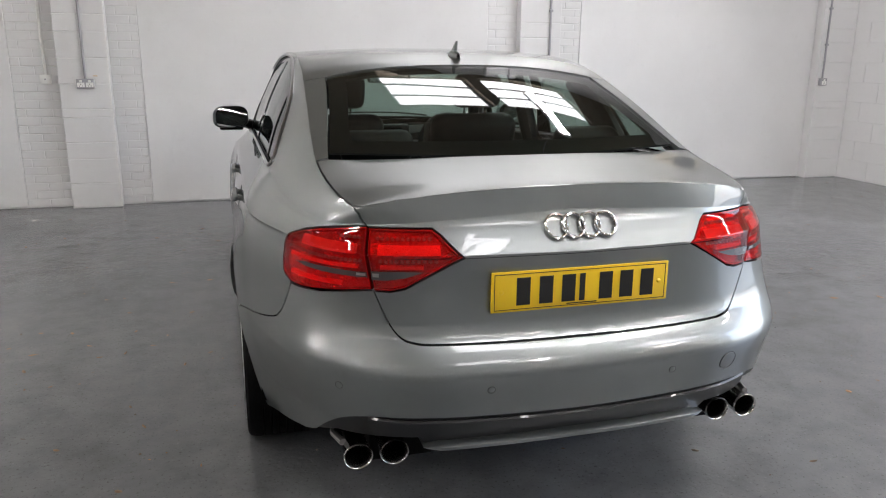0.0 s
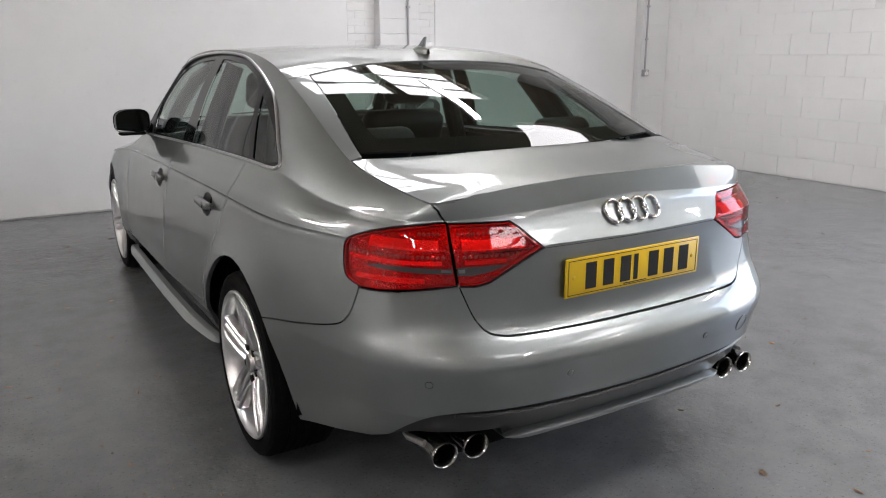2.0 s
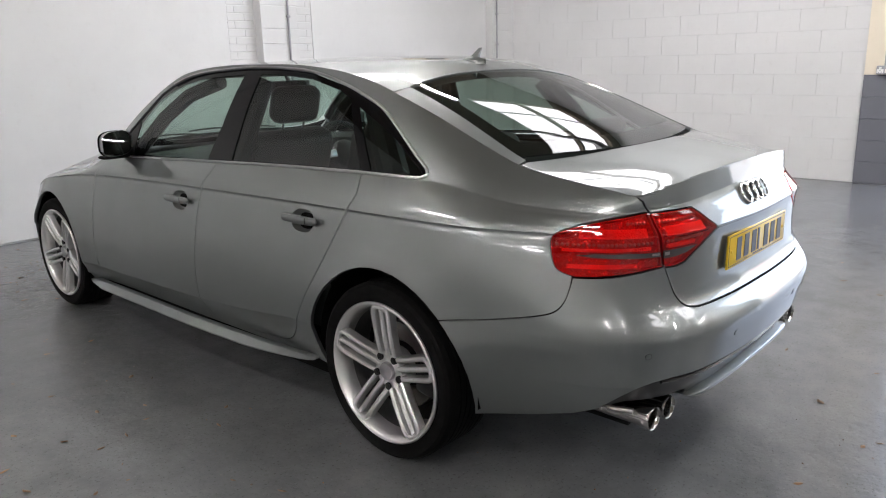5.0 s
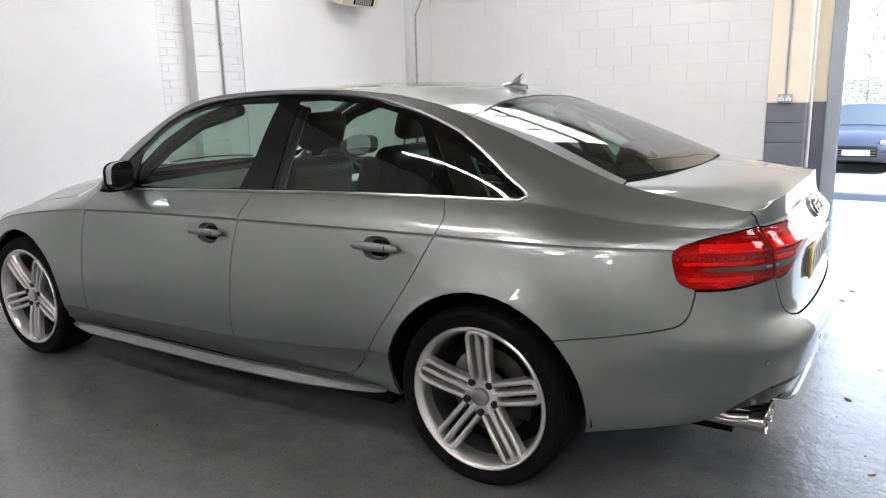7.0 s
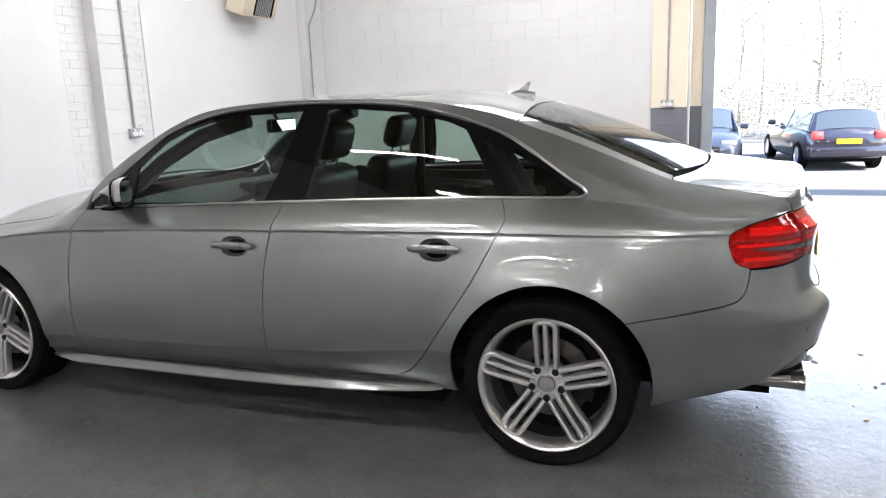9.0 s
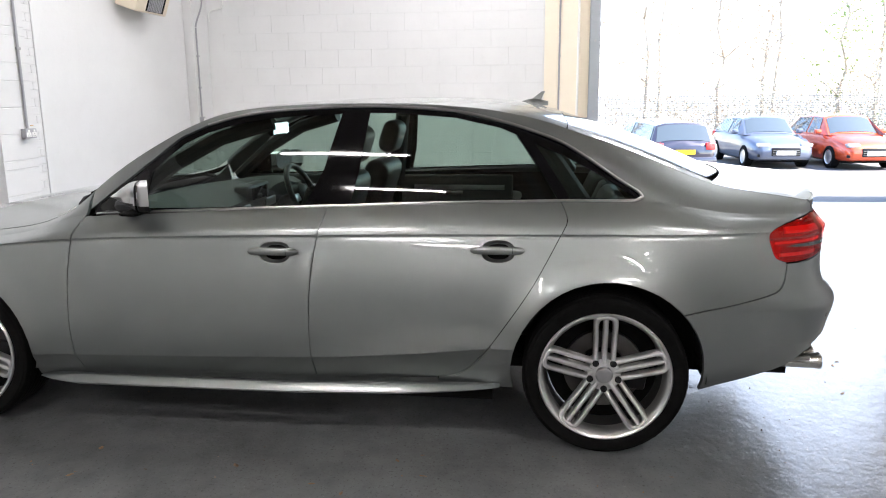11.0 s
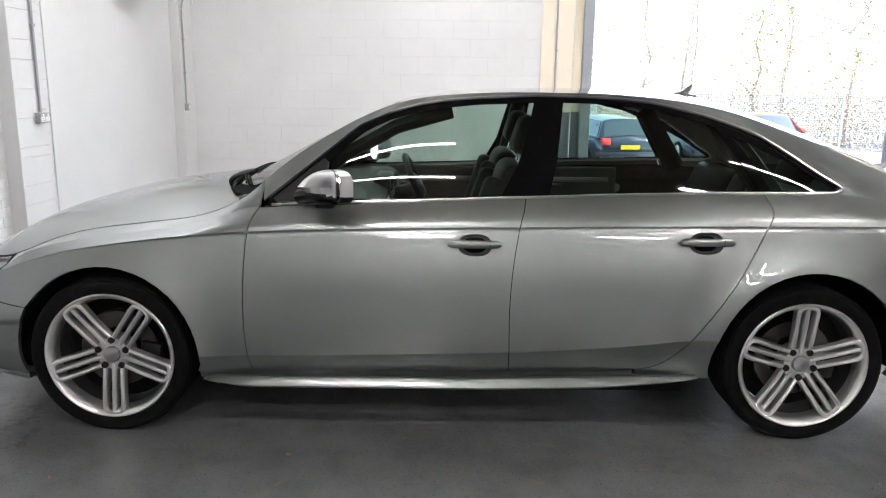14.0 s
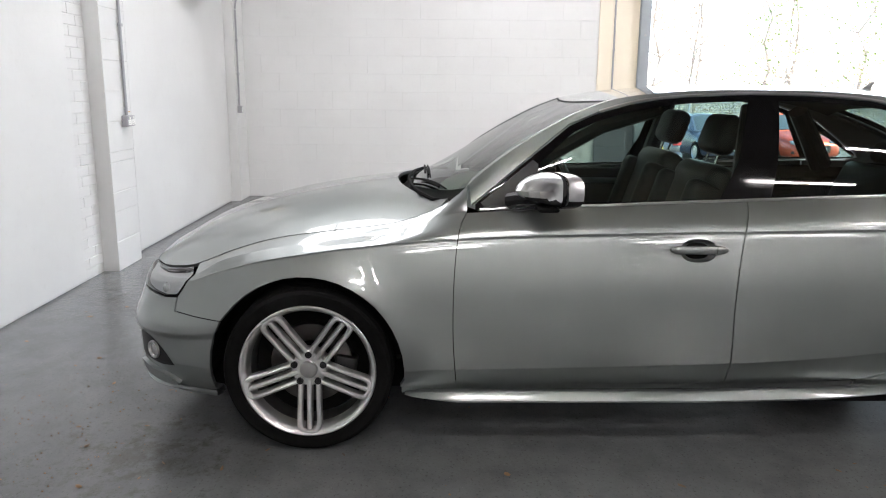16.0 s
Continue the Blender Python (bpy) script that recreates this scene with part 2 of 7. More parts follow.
def round_path(pts, n=8, closed=False):
    """A smooth path through points (centripetal enough for gentle curves)."""
    P = [np.array(p, float) for p in pts]
    m = len(P)
    out = []
    for i in range(m if closed else m - 1):
        p0 = P[(i - 1) % m] if closed or i else P[0]
        p1, p2 = P[i], P[(i + 1) % m]
        p3 = P[(i + 2) % m] if closed or i + 2 < m else P[-1]
        for k in range(n):
            t = k / n
            out.append(0.5 * (2 * p1 + (p2 - p0) * t + (2 * p0 - 5 * p1 + 4 * p2 - p3) * t**2 + (3 * p1 - p0 - 3 * p2 + p3) * t**3))
    if not closed:
        out.append(P[-1])
    return [tuple(p) for p in out]


def densify(poly, step):
    out = []
    for a, b in zip(poly, poly[1:] + poly[:1]):
        a, b = np.array(a, float), np.array(b, float)
        n = max(1, int(np.ceil(np.linalg.norm(b - a) / step)))
        out += [a + (b - a) * k / n for k in range(n)]
    return np.array(out)


def inside(poly, pts):
    x, y = pts[:, 0], pts[:, 1]
    r = np.zeros(len(pts), bool)
    q = np.roll(poly, -1, 0)
    for (ax, ay), (bx, by) in zip(poly, q):
        if ay != by:
            c = ((ay > y) != (by > y)) & (x < (bx - ax) * (y - ay) / (by - ay) + ax)
            r ^= c
    return r


def area_of(poly):
    x, y = poly[:, 0], poly[:, 1]
    return 0.5 * np.sum(x * np.roll(y, -1) - y * np.roll(x, -1))


def shrink(poly, d):
    """Moves a closed line inward by d."""
    s = 1 if area_of(poly) > 0 else -1
    a, b = poly - np.roll(poly, 1, 0), np.roll(poly, -1, 0) - poly
    def nrm(v):
        v = v / np.maximum(np.linalg.norm(v, axis=1, keepdims=True), 1e-9)
        return np.stack([-v[:, 1], v[:, 0]], 1) * s
    n = nrm(a) + nrm(b)
    n /= np.maximum((n**2).sum(1, keepdims=True) / 2, 0.35)
    return poly + n * d


def sheet(name, poly, surf, mat, parent=None, label="", side=-1, gap=0.002, step=0.03, edge=0.02, depth=0.015, lift=0.0, holes=(), rows=None, to=None):
    """A panel: the part of surf(a, b) inside the closed line poly, with its edges folded in by depth.
    surf gives points and outward normals; to() turns the line's coordinates into surf's; side=+1 is the mirrored panel."""
    poly = shrink(densify([tuple(p) for p in poly], edge), gap) if gap else densify([tuple(p) for p in poly], edge)
    hs = [densify([tuple(p) for p in h], edge) for h in holes]
    if to is not None:
        poly, hs = to(poly), [to(h) for h in hs]
    lo, hi = poly.min(0), poly.max(0)
    A = np.arange(lo[0] + step / 2, hi[0], step)
    B = np.array([r for r in rows if lo[1] < r < hi[1]]) if rows is not None else np.arange(lo[1] + step / 2, hi[1], step)
    grid = np.array([(a, b) for b in B for a in A]).reshape(-1, 2)
    keep = inside(poly, grid)
    for h in hs:
        keep &= ~inside(h, grid)
    grid = grid[keep]
    lines = [poly] + hs
    if len(grid):
        allb = np.concatenate(lines)
        metric = np.array([1.0, 0.35 if rows is not None else 1.0])
        far = np.array([np.min((((allb - g) * metric)**2).sum(1)) > (0.4 * edge)**2 for g in grid])
        grid = grid[far]
    pts, edges, k = [], [], 0
    for l in lines:
        n = len(l)
        pts += [tuple(p) for p in l]
        edges += [(k + i, k + (i + 1) % n) for i in range(n)]
        k += n
    pts += [tuple(p) for p in grid]
    vs, es, fs, ov, oe, of = geometry.delaunay_2d_cdt([Vector(p) for p in pts], edges, [], 0, 1e-7)
    V = np.array([tuple(v) for v in vs])
    F = np.array([f for f in fs if len(f) == 3])
    C = V[F].mean(1)
    ok = inside(poly, C)
    for h in hs:
        ok &= ~inside(h, C)
    F = F[ok]
    P, N = surf(V[:, 0], V[:, 1])
    P = P + N * lift
    faces = [tuple(f) for f in F]
    # make the triangles face outward
    a, b, c = P[F[:, 0]], P[F[:, 1]], P[F[:, 2]]
    fn = np.cross(b - a, c - a)
    flip = (fn * N[F[:, 0]]).sum(1) < 0
    faces = [tuple(f[::-1]) if w else tuple(f) for f, w in zip(F, flip)]
    verts, norms = [*P], [*N]
    if depth:
        edge_use = {}
        for f in faces:
            for i in range(3):
                e = (f[i], f[(i + 1) % 3])
                edge_use[e] = edge_use.get(e, 0) + 1
        for (i, j) in [e for e in edge_use if (e[1], e[0]) not in edge_use]:
            q = [P[i], P[j], P[j] - N[j] * depth, P[i] - N[i] * depth]
            nn = np.cross(q[3] - q[0], q[1] - q[0])
            nn /= max(np.linalg.norm(nn), 1e-9)
            k = len(verts)
            verts += q
            norms += [nn] * 4
            faces.append((k, k + 3, k + 2, k + 1))
    verts, norms = np.array(verts), np.array(norms)
    if side > 0:
        verts, norms = verts * (-1, 1, 1), norms * (-1, 1, 1)
        faces = [f[::-1] for f in faces]
    return mesh_part(name, verts, faces, mat, parent, label, norms)

# ---- the saloon car: surfaces (x to its right, y ahead from the rear axle) ----
BASE = [(0, -1.03), (-0.25, -1.022), (-0.5, -0.99), (-0.65, -0.920), (-0.742, -0.828), (-0.800, -0.70), (-0.857, -0.5), (-0.895, -0.25),
        (-0.908, 0.0), (-0.911, 0.4), (-0.911, 1.2), (-0.909, 2.0), (-0.911, 2.5), (-0.908, 2.8), (-0.885, 3.1), (-0.83, 3.33), (-0.72, 3.49),
        (-0.53, 3.59), (-0.28, 3.645), (0, 3.66)]
bx_, by_ = np.array(BASE).T
bs_ = np.r_[0, np.cumsum(np.hypot(np.diff(bx_), np.diff(by_)))]
LEN = bs_[-1]
SS = np.linspace(0, LEN, 2000)
mirror_ = lambda v, sg: np.r_[sg * v[1:4][::-1], v, sg * v[-4:-1][::-1]]
bsm = np.r_[-bs_[1:4][::-1], bs_, 2 * LEN - bs_[-4:-1][::-1]]
BX, BY = spline(bsm, mirror_(bx_, -1), SS), spline(bsm, mirror_(by_, 1), SS)
tx_, ty_ = np.gradient(BX, SS), np.gradient(BY, SS)
tl_ = np.hypot(tx_, ty_)
NX, NY = -ty_ / tl_, tx_ / tl_


def sy(y):
    """The way round at the side for a place along the car."""
    return np.interp(y, BY, SS)


def sx(x):
    """The way round at the tail for a place across the car (left is negative)."""
    k = BY < -0.7
    return np.interp(-np.asarray(x, float), -BX[k], SS[k])


# heights of the four guide lines round the car: lower edge, lower crease, shoulder line, belt
def guide(rows):
    s, z = zip(*rows)
    return pchip(s, z, SS)


RK = float(sy(-0.83))
Z0 = guide([(0, 0.30), (RK, 0.25), (sy(-0.35), 0.22), (sy(0.3), 0.19), (sy(2.4), 0.19), (sy(3.1), 0.20), (LEN, 0.20)])
Z1 = guide([(0, 0.425), (sx(-0.4), 0.43), (RK, 0.44), (sy(-0.35), 0.445), (sy(0.34), 0.437), (sy(0.8), 0.394), (sy(1.18), 0.369), (sy(2.23), 0.340), (sy(2.8), 0.33), (LEN, 0.32)])
Z2 = guide([(0, 0.885), (RK, 0.893), (sy(-0.55), 0.899), (sy(0.16), 0.894), (sy(1.15), 0.878), (sy(2.23), 0.845), (sy(2.51), 0.822), (sy(2.92), 0.765), (sy(3.15), 0.705), (sy(3.3), 0.655), (LEN, 0.60)])
Z3 = guide([(0, 0.99), (RK, 0.955), (sy(-0.55), 0.965), (sy(-0.15), 1.012), (sy(0.17), 1.014), (sy(1.12), 0.984), (sy(1.66), 0.961), (sy(2.19), 0.936), (sy(2.5), 0.855), (sy(2.92), 0.795), (sy(3.15), 0.742), (sy(3.3), 0.672), (LEN, 0.642)])

# insets of the skin against the plan outline, by height on the guides, at stations round the car
STATIONS = [
    (0.0, [(0, -0.120), (0.5, -0.068), (1, -0.032)], [(1, -0.032), (1.15, -0.0165), (1.26, -0.004), (1.32, 0), (1.37, -0.006), (1.45, -0.03), (1.50, -0.060), (1.6, -0.072), (1.75, -0.074), (1.9, -0.066), (2, -0.056)], [(2, -0.056), (2.4, -0.083), (2.8, -0.105), (3, -0.110)]),
    (float(sx(-0.5)), [(0, -0.120), (0.5, -0.068), (1, -0.032)], [(1, -0.032), (1.15, -0.0165), (1.26, -0.004), (1.32, 0), (1.37, -0.006), (1.46, -0.035), (1.52, -0.058), (1.6, -0.068), (1.75, -0.070), (1.9, -0.067), (2, -0.060)], [(2, -0.060), (2.4, -0.086), (2.8, -0.109), (3, -0.115)]),
    (RK, [(0, -0.115), (0.5, -0.066), (1, -0.031)], [(1, -0.031), (1.15, -0.016), (1.27, -0.003), (1.33, 0), (1.40, -0.0055), (1.5, -0.022), (1.65, -0.042), (1.85, -0.060), (2, -0.072)], [(2, -0.072), (2.5, -0.088), (3, -0.108)]),
    (float(sy(-0.35)), [(0, -0.075), (0.5, -0.038), (1, -0.014)], [(1, -0.014), (1.25, 0), (1.5, -0.004), (1.7, -0.015), (1.85, -0.028), (1.95, -0.0385), (1.985, -0.0430), (2, -0.0402)], [(2, -0.0402), (2.2, -0.049), (2.6, -0.082), (3, -0.122)]),
    *[(float(sy(y_)), [(0, -0.115), (0.2, -0.090), (0.4, -0.068), (0.8, -0.028), (0.97, -0.0095), (1, -0.0062)], [(1, -0.0062), (1.10, -0.0015), (1.22, 0), (1.45, -0.0080), (1.65, -0.0205), (1.85, -0.0395), (1.95, -0.0505), (1.982, -0.0550), (2, -0.0515)], [(2, -0.0515), (2.15, -0.0583), (2.5, -0.0855), (3, e_)]) for y_, e_ in ((0.2, -0.135), (2.1, -0.132))],
    (float(sy(2.8)), [(0, -0.06), (0.5, -0.03), (1, -0.012)], [(1, -0.012), (1.3, 0), (1.55, -0.005), (1.75, -0.018), (1.9, -0.0325), (1.96, -0.0400), (1.985, -0.0430), (2, -0.0402)], [(2, -0.0402), (2.3, -0.059), (3, -0.115)]),
    (float(sy(3.33)), [(0, -0.06), (0.5, -0.030), (1, -0.016)], [(1, -0.016), (1.28, -0.012), (1.34, -0.009), (1.39, 0), (1.46, -0.001), (1.7, -0.027), (2, -0.060)], [(2, -0.060), (3, -0.082)]),
    (LEN, [(0, -0.06), (0.5, -0.030), (1, -0.016)], [(1, -0.016), (1.28, -0.012), (1.34, -0.009), (1.39, 0), (1.46, -0.001), (1.7, -0.027), (2, -0.06)], [(2, -0.06), (3, -0.085)]),
]
TT = np.linspace(0, 3, 1501)
prof_ = []
for s_, a_, b_, c_ in STATIONS:
    v = np.where(TT <= 1, pchip(*zip(*a_), TT), np.where(TT <= 2, pchip(*zip(*b_), TT), pchip(*zip(*c_), TT)))
    prof_.append(v)
prof_ = np.array(prof_)
ks_ = np.array([q[0] for q in STATIONS])
OFF = np.array([pchip(ks_, prof_[:, j], SS) for j in range(len(TT))]).T


def eased(v, sign=1, width=0.055):
    """Evens a quantity out along the way round; sign -1 for one that turns over at the centre lines."""
    n, w = len(SS), width / (LEN / (len(SS) - 1))
    k = np.arange(-int(3 * w), int(3 * w) + 1)
    g = np.exp(-0.5 * (k / w) ** 2)
    g /= g.sum()
    m = len(k) // 2
    full = np.concatenate([sign * v[1:m + 1][::-1], v, sign * v[-m - 1:-1][::-1]])
    if v.ndim == 1:
        return np.convolve(full, g, "valid")
    return sum(gk * full[i:i + n] for i, gk in enumerate(g))


OFF = eased(OFF)

# the upper line: boot gap, roof rail, bonnet edge
RAIL = [(-0.74, -0.619, 1.015), (-0.6, -0.638, 1.037), (-0.45, -0.646, 1.066), (-0.3, -0.643, 1.121), (-0.1, -0.633, 1.202), (0.1, -0.622, 1.273), (0.3, -0.612, 1.336),
        (0.55, -0.606, 1.378), (0.85, -0.603, 1.397), (1.15, -0.604, 1.398), (1.4, -0.608, 1.387), (1.6, -0.616, 1.362), (1.77, -0.632, 1.303), (1.9, -0.652, 1.235), (2.03, -0.678, 1.156),
        (2.15, -0.704, 1.068), (2.28, -0.735, 0.955), (2.48, -0.738, 0.880), (2.7, -0.73, 0.850), (2.92, -0.715, 0.818)]
TOP = [(0.0, 0, -0.916, 1.052), (float(sx(-0.25)), -0.25, -0.904, 1.047), (float(sx(-0.5)), -0.5, -0.866, 1.025), (RK - 0.06, -0.592, -0.820, 1.000)]
TOP += [(float(sy(y_)), x_, y_, z_) for y_, x_, z_ in RAIL]
TOP += [(float(sy(3.15)), -0.68, 3.13, 0.755), (float(sy(3.3)), -0.668, 3.292, 0.690), (LEN - 0.4, -0.43, 3.512, 0.668), (LEN, 0, 3.56, 0.670)]
ts_ = [q[0] for q in TOP]
TOPX, TOPY, TOPZ = (eased(pchip(ts_, [q[k] for q in TOP], SS), g, 0.035) for k, g in ((1, -1), (2, 1), (3, 1)))


def fold(s):
    """Past the centre lines the way round goes on along the other side."""
    s = np.asarray(s, float)
    g = np.where((s < 0) | (s > LEN), -1.0, 1.0)
    s = np.abs(s)
    return np.where(s > LEN, 2 * LEN - s, s), g


def at_s(arr, s):
    return np.interp(fold(s)[0], SS, arr)


def raw(s, c):
    """The skin's point for a way round s and a height c on the guides (0 to 4)."""
    s, g = fold(s)
    c = np.clip(c, 0, 4)
    z0, z1, z2, z3 = (at_s(q, s) for q in (Z0, Z1, Z2, Z3))
    cl = np.minimum(c, 3.0)
    z = np.where(cl <= 1, z0 + (z1 - z0) * cl, np.where(cl <= 2, z1 + (z2 - z1) * (cl - 1), z2 + (z3 - z2) * (cl - 2)))
    fi, fj = s / LEN * (len(SS) - 1), cl / 3 * (len(TT) - 1)
    i, j = np.minimum(fi.astype(int), len(SS) - 2), np.minimum(fj.astype(int), len(TT) - 2)
    u, v = fi - i, fj - j
    off = OFF[i, j] * (1 - u) * (1 - v) + OFF[i + 1, j] * u * (1 - v) + OFF[i, j + 1] * (1 - u) * v + OFF[i + 1, j + 1] * u * v
    bx, by = at_s(BX, s), at_s(BY, s)
    # arches flare a little
    for wy, rr in ((0.0, 0.375), (2.81, 0.365)):
        r = np.hypot((by - wy) * 1.03, z - 0.326)
        off = off + np.where(bx < -0.6, 0.016 * np.exp(-np.maximum(r - rr, 0) ** 2 / 0.0060), 0)
    p = np.stack([bx + at_s(NX, s) * off, by + at_s(NY, s) * off, z], -1)
    t = np.clip(c - 3, 0, 1)[..., None]
    q = np.stack([at_s(TOPX, s), at_s(TOPY, s), at_s(TOPZ, s)], -1)
    up = p + (q - p) * t
    up[..., 0] -= 0.020 * np.sin(np.pi * t[..., 0]) * np.clip((q[..., 2] - p[..., 2]) / 0.3, 0, 1)
    out = np.where(t > 0, up, p)
    out[..., 0] *= g
    return out


def skin(s, c):
    s, c = np.asarray(s, float), np.asarray(c, float)
    e, f = 0.012, 0.004
    ds = raw(s + e, c) - raw(s - e, c)
    dc = raw(s, np.minimum(c + f, 4)) - raw(s, np.where(c > 3.0005, np.maximum(c - f, 3.0005), np.maximum(c - f, 0)))
    n = np.cross(dc, ds)
    n /= np.maximum(np.linalg.norm(n, axis=-1, keepdims=True), 1e-9)
    out = np.stack([at_s(NX, s) * fold(s)[1], at_s(NY, s), 0.25 + 0 * s], -1)
    n = np.where((n * out).sum(-1, keepdims=True) < 0, -n, n)
    return raw(s, c), n


def levels(p):
    """(s, z) to (s, height on the guides)."""
    s, z = p[:, 0], p[:, 1]
    q = np.stack([at_s(k, s) for k in (Z0, Z1, Z2, Z3, TOPZ)], -1)
    c = np.array([np.interp(zz, qq, range(5)) for zz, qq in zip(z, np.maximum.accumulate(q + np.arange(5) * 1e-6, 1))])
    return np.stack([s, c], -1)


def side_line(pts, smooth=0):
    p = round_path(pts, smooth) if smooth else pts
    return [(float(sy(y)), z) for y, z in p]


def tail_line(pts, smooth=0):
    p = round_path(pts, smooth) if smooth else pts
    return [(float(sx(x)), z) for x, z in p]


ROWS = np.r_[0.08, 0.25, 0.45, 0.65, 0.82, 0.93, 0.975, 0.992, 1.008, 1.04, 1.09, np.arange(1.15, 1.30, 0.05), np.arange(1.32, 1.56, 0.03), np.arange(1.6, 1.9, 0.06), 1.90, 1.94, 1.965, 1.976, 1.985, 1.995, 2.005, 2.03, 2.07, 2.15, np.arange(2.25, 2.95, 0.1), 2.97, 3.03, np.arange(3.1, 3.95, 0.08)]

# centre lines of the upper surfaces
CEN = [(-1.02, 1.050), (-0.916, 1.052), (-0.892, 1.0515), (-0.86, 1.054), (-0.80, 1.061), (-0.70, 1.073), (-0.62, 1.082), (-0.52, 1.090), (-0.40, 1.093)]
REARW = [(-0.72, 1.005), (-0.60, 1.064), (-0.54, 1.091), (-0.40, 1.154), (-0.20, 1.234), (0.0, 1.301), (0.13, 1.340), (0.165, 1.3505), (0.3, 1.388)]
ROOFC = [(0.0, 1.301), (0.13, 1.340), (0.165, 1.3505), (0.35, 1.396), (0.60, 1.416), (0.85, 1.4205), (1.1, 1.417), (1.35, 1.405), (1.48, 1.394), (1.6, 1.374), (1.7, 1.340), (1.8, 1.300)]
SCREENC = [(1.2, 1.412), (1.46, 1.396), (1.6, 1.374), (1.7, 1.340), (1.86, 1.268), (2.02, 1.188), (2.2, 1.092), (2.4, 0.985), (2.55, 0.91)]
BONNET = [(2.15, 1.0), (2.4, 0.988), (2.51, 0.978), (2.78, 0.943), (3.06, 0.888), (3.33, 0.800), (3.47, 0.724), (3.56, 0.670), (3.62, 0.63)]
k_ = SS > RK - 0.1
RY, RX, RZ = TOPY[k_], -TOPX[k_], TOPZ[k_]


def crown(rows, power):
    """An upper surface over (x, y): from the upper line at the sides to a centre line."""
    ys, zs = zip(*rows)

    def height(x, y):
        zr, xr = np.interp(y, RY, RZ), np.interp(y, RY, RX)
        u = np.clip(np.abs(x) / np.maximum(xr, 0.02), 0, 1.05)
        return zr + (pchip(ys, zs, y) - zr) * (1 - u**power)

    def surf(x, y):
        x, y = np.asarray(x, float), np.asarray(y, float)
        e = 0.012
        n = np.stack([-(height(x + e, y) - height(x - e, y)) / (2 * e), -(height(x, y + e) - height(x, y - e)) / (2 * e), np.ones_like(x)], -1)
        n /= np.linalg.norm(n, axis=-1, keepdims=True)
        return np.stack([x, y, height(x, y)], -1), n
    return surf


DECK, REARWIN, ROOFTOP, SCREEN, HOOD = crown(CEN, 2.6), crown(REARW, 2.6), crown(ROOFC, 2.6), crown(SCREENC, 2.4), crown(BONNET, 2.6)


def wide(half):
    """A closed line from its left half, mirrored."""
    return half + [(-x, y) for x, y in half[::-1] if abs(x) > 1e-6]


def rail(y):
    return float(np.interp(y, RY, RX))

# ---- the saloon car: panels ----
car = thing("saloon_car", "grey metallic four-door saloon car parked on the grey painted floor", "car")


def arch(wy, a, b, y0, y1, z0, n=26):
    """The wheel opening from its rear foot to its front foot, over the top."""
    t0 = math.atan2((z0 - 0.326) / b, (y0 - wy) / a)
    t1 = math.atan2((z0 - 0.326) / b, (y1 - wy) / a)
    if t0 < 0:
        t0 += 2 * math.pi
    return [(wy + a * math.cos(t), 0.326 + b * math.sin(t)) for t in np.linspace(t0, t1, n)]


RA = arch(-0.02, 0.382, 0.390, -0.39, 0.35, 0.25)
FA = arch(2.81, 0.374, 0.374, 2.44, 3.18, 0.24)
WING_GAP = [(2.20, 0.930), (2.226, 0.88), (2.240, 0.80), (2.250, 0.65), (2.250, 0.46), (2.236, 0.28), (2.232, 0.262)]
B_GAP = [(1.125, 0.984), (1.136, 0.93), (1.150, 0.885), (1.176, 0.724), (1.188, 0.533), (1.182, 0.30), (1.180, 0.264)]
R_GAP = [(0.172, 1.013), (0.150, 0.965), (0.148, 0.935), (0.168, 0.895), (0.275, 0.696), (0.385, 0.53), (0.454, 0.429), (0.495, 0.375), (0.545, 0.325), (0.60, 0.296), (0.66, 0.285)]
BELT = [(2.17, 0.937), (1.66, 0.961), (1.125, 0.984), (0.6, 1.003), (0.17, 1.014), (-0.09, 1.016)]
DLO_TOP = [(-0.150, 1.030), (-0.132, 1.050), (-0.06, 1.092), (0.052, 1.166), (0.16, 1.232), (0.248, 1.268), (0.392, 1.315), (0.606, 1.363), (0.843, 1.381), (1.081, 1.384), (1.321, 1.373), (1.45, 1.361), (1.56, 1.343), (1.68, 1.310), (1.80, 1.260), (1.94, 1.150), (2.05, 1.062), (2.17, 0.965)]


def skin_panel(name, line, mat, label="", sides=(-1, 1), **k):
    k = {"rows": ROWS, "to": levels, "gap": 0.0017, **k}
    return [sheet(name, line, skin, mat, car, label, side=s, **k) for s in sides]


def both_ways(half):
    """A closed line over the whole tail (or nose) from its left half, which starts and ends on the centre line."""
    c = LEN if half[0][0] > LEN / 2 else 0.0
    return half + [(2 * c - s, z) for s, z in half[::-1] if abs(s - c) > 1e-6]


def up_line(y0, y1, n, sink=0.0):
    return [(float(y), float(at_s(TOPZ, sy(y))) - sink) for y in np.linspace(y0, y1, n)]


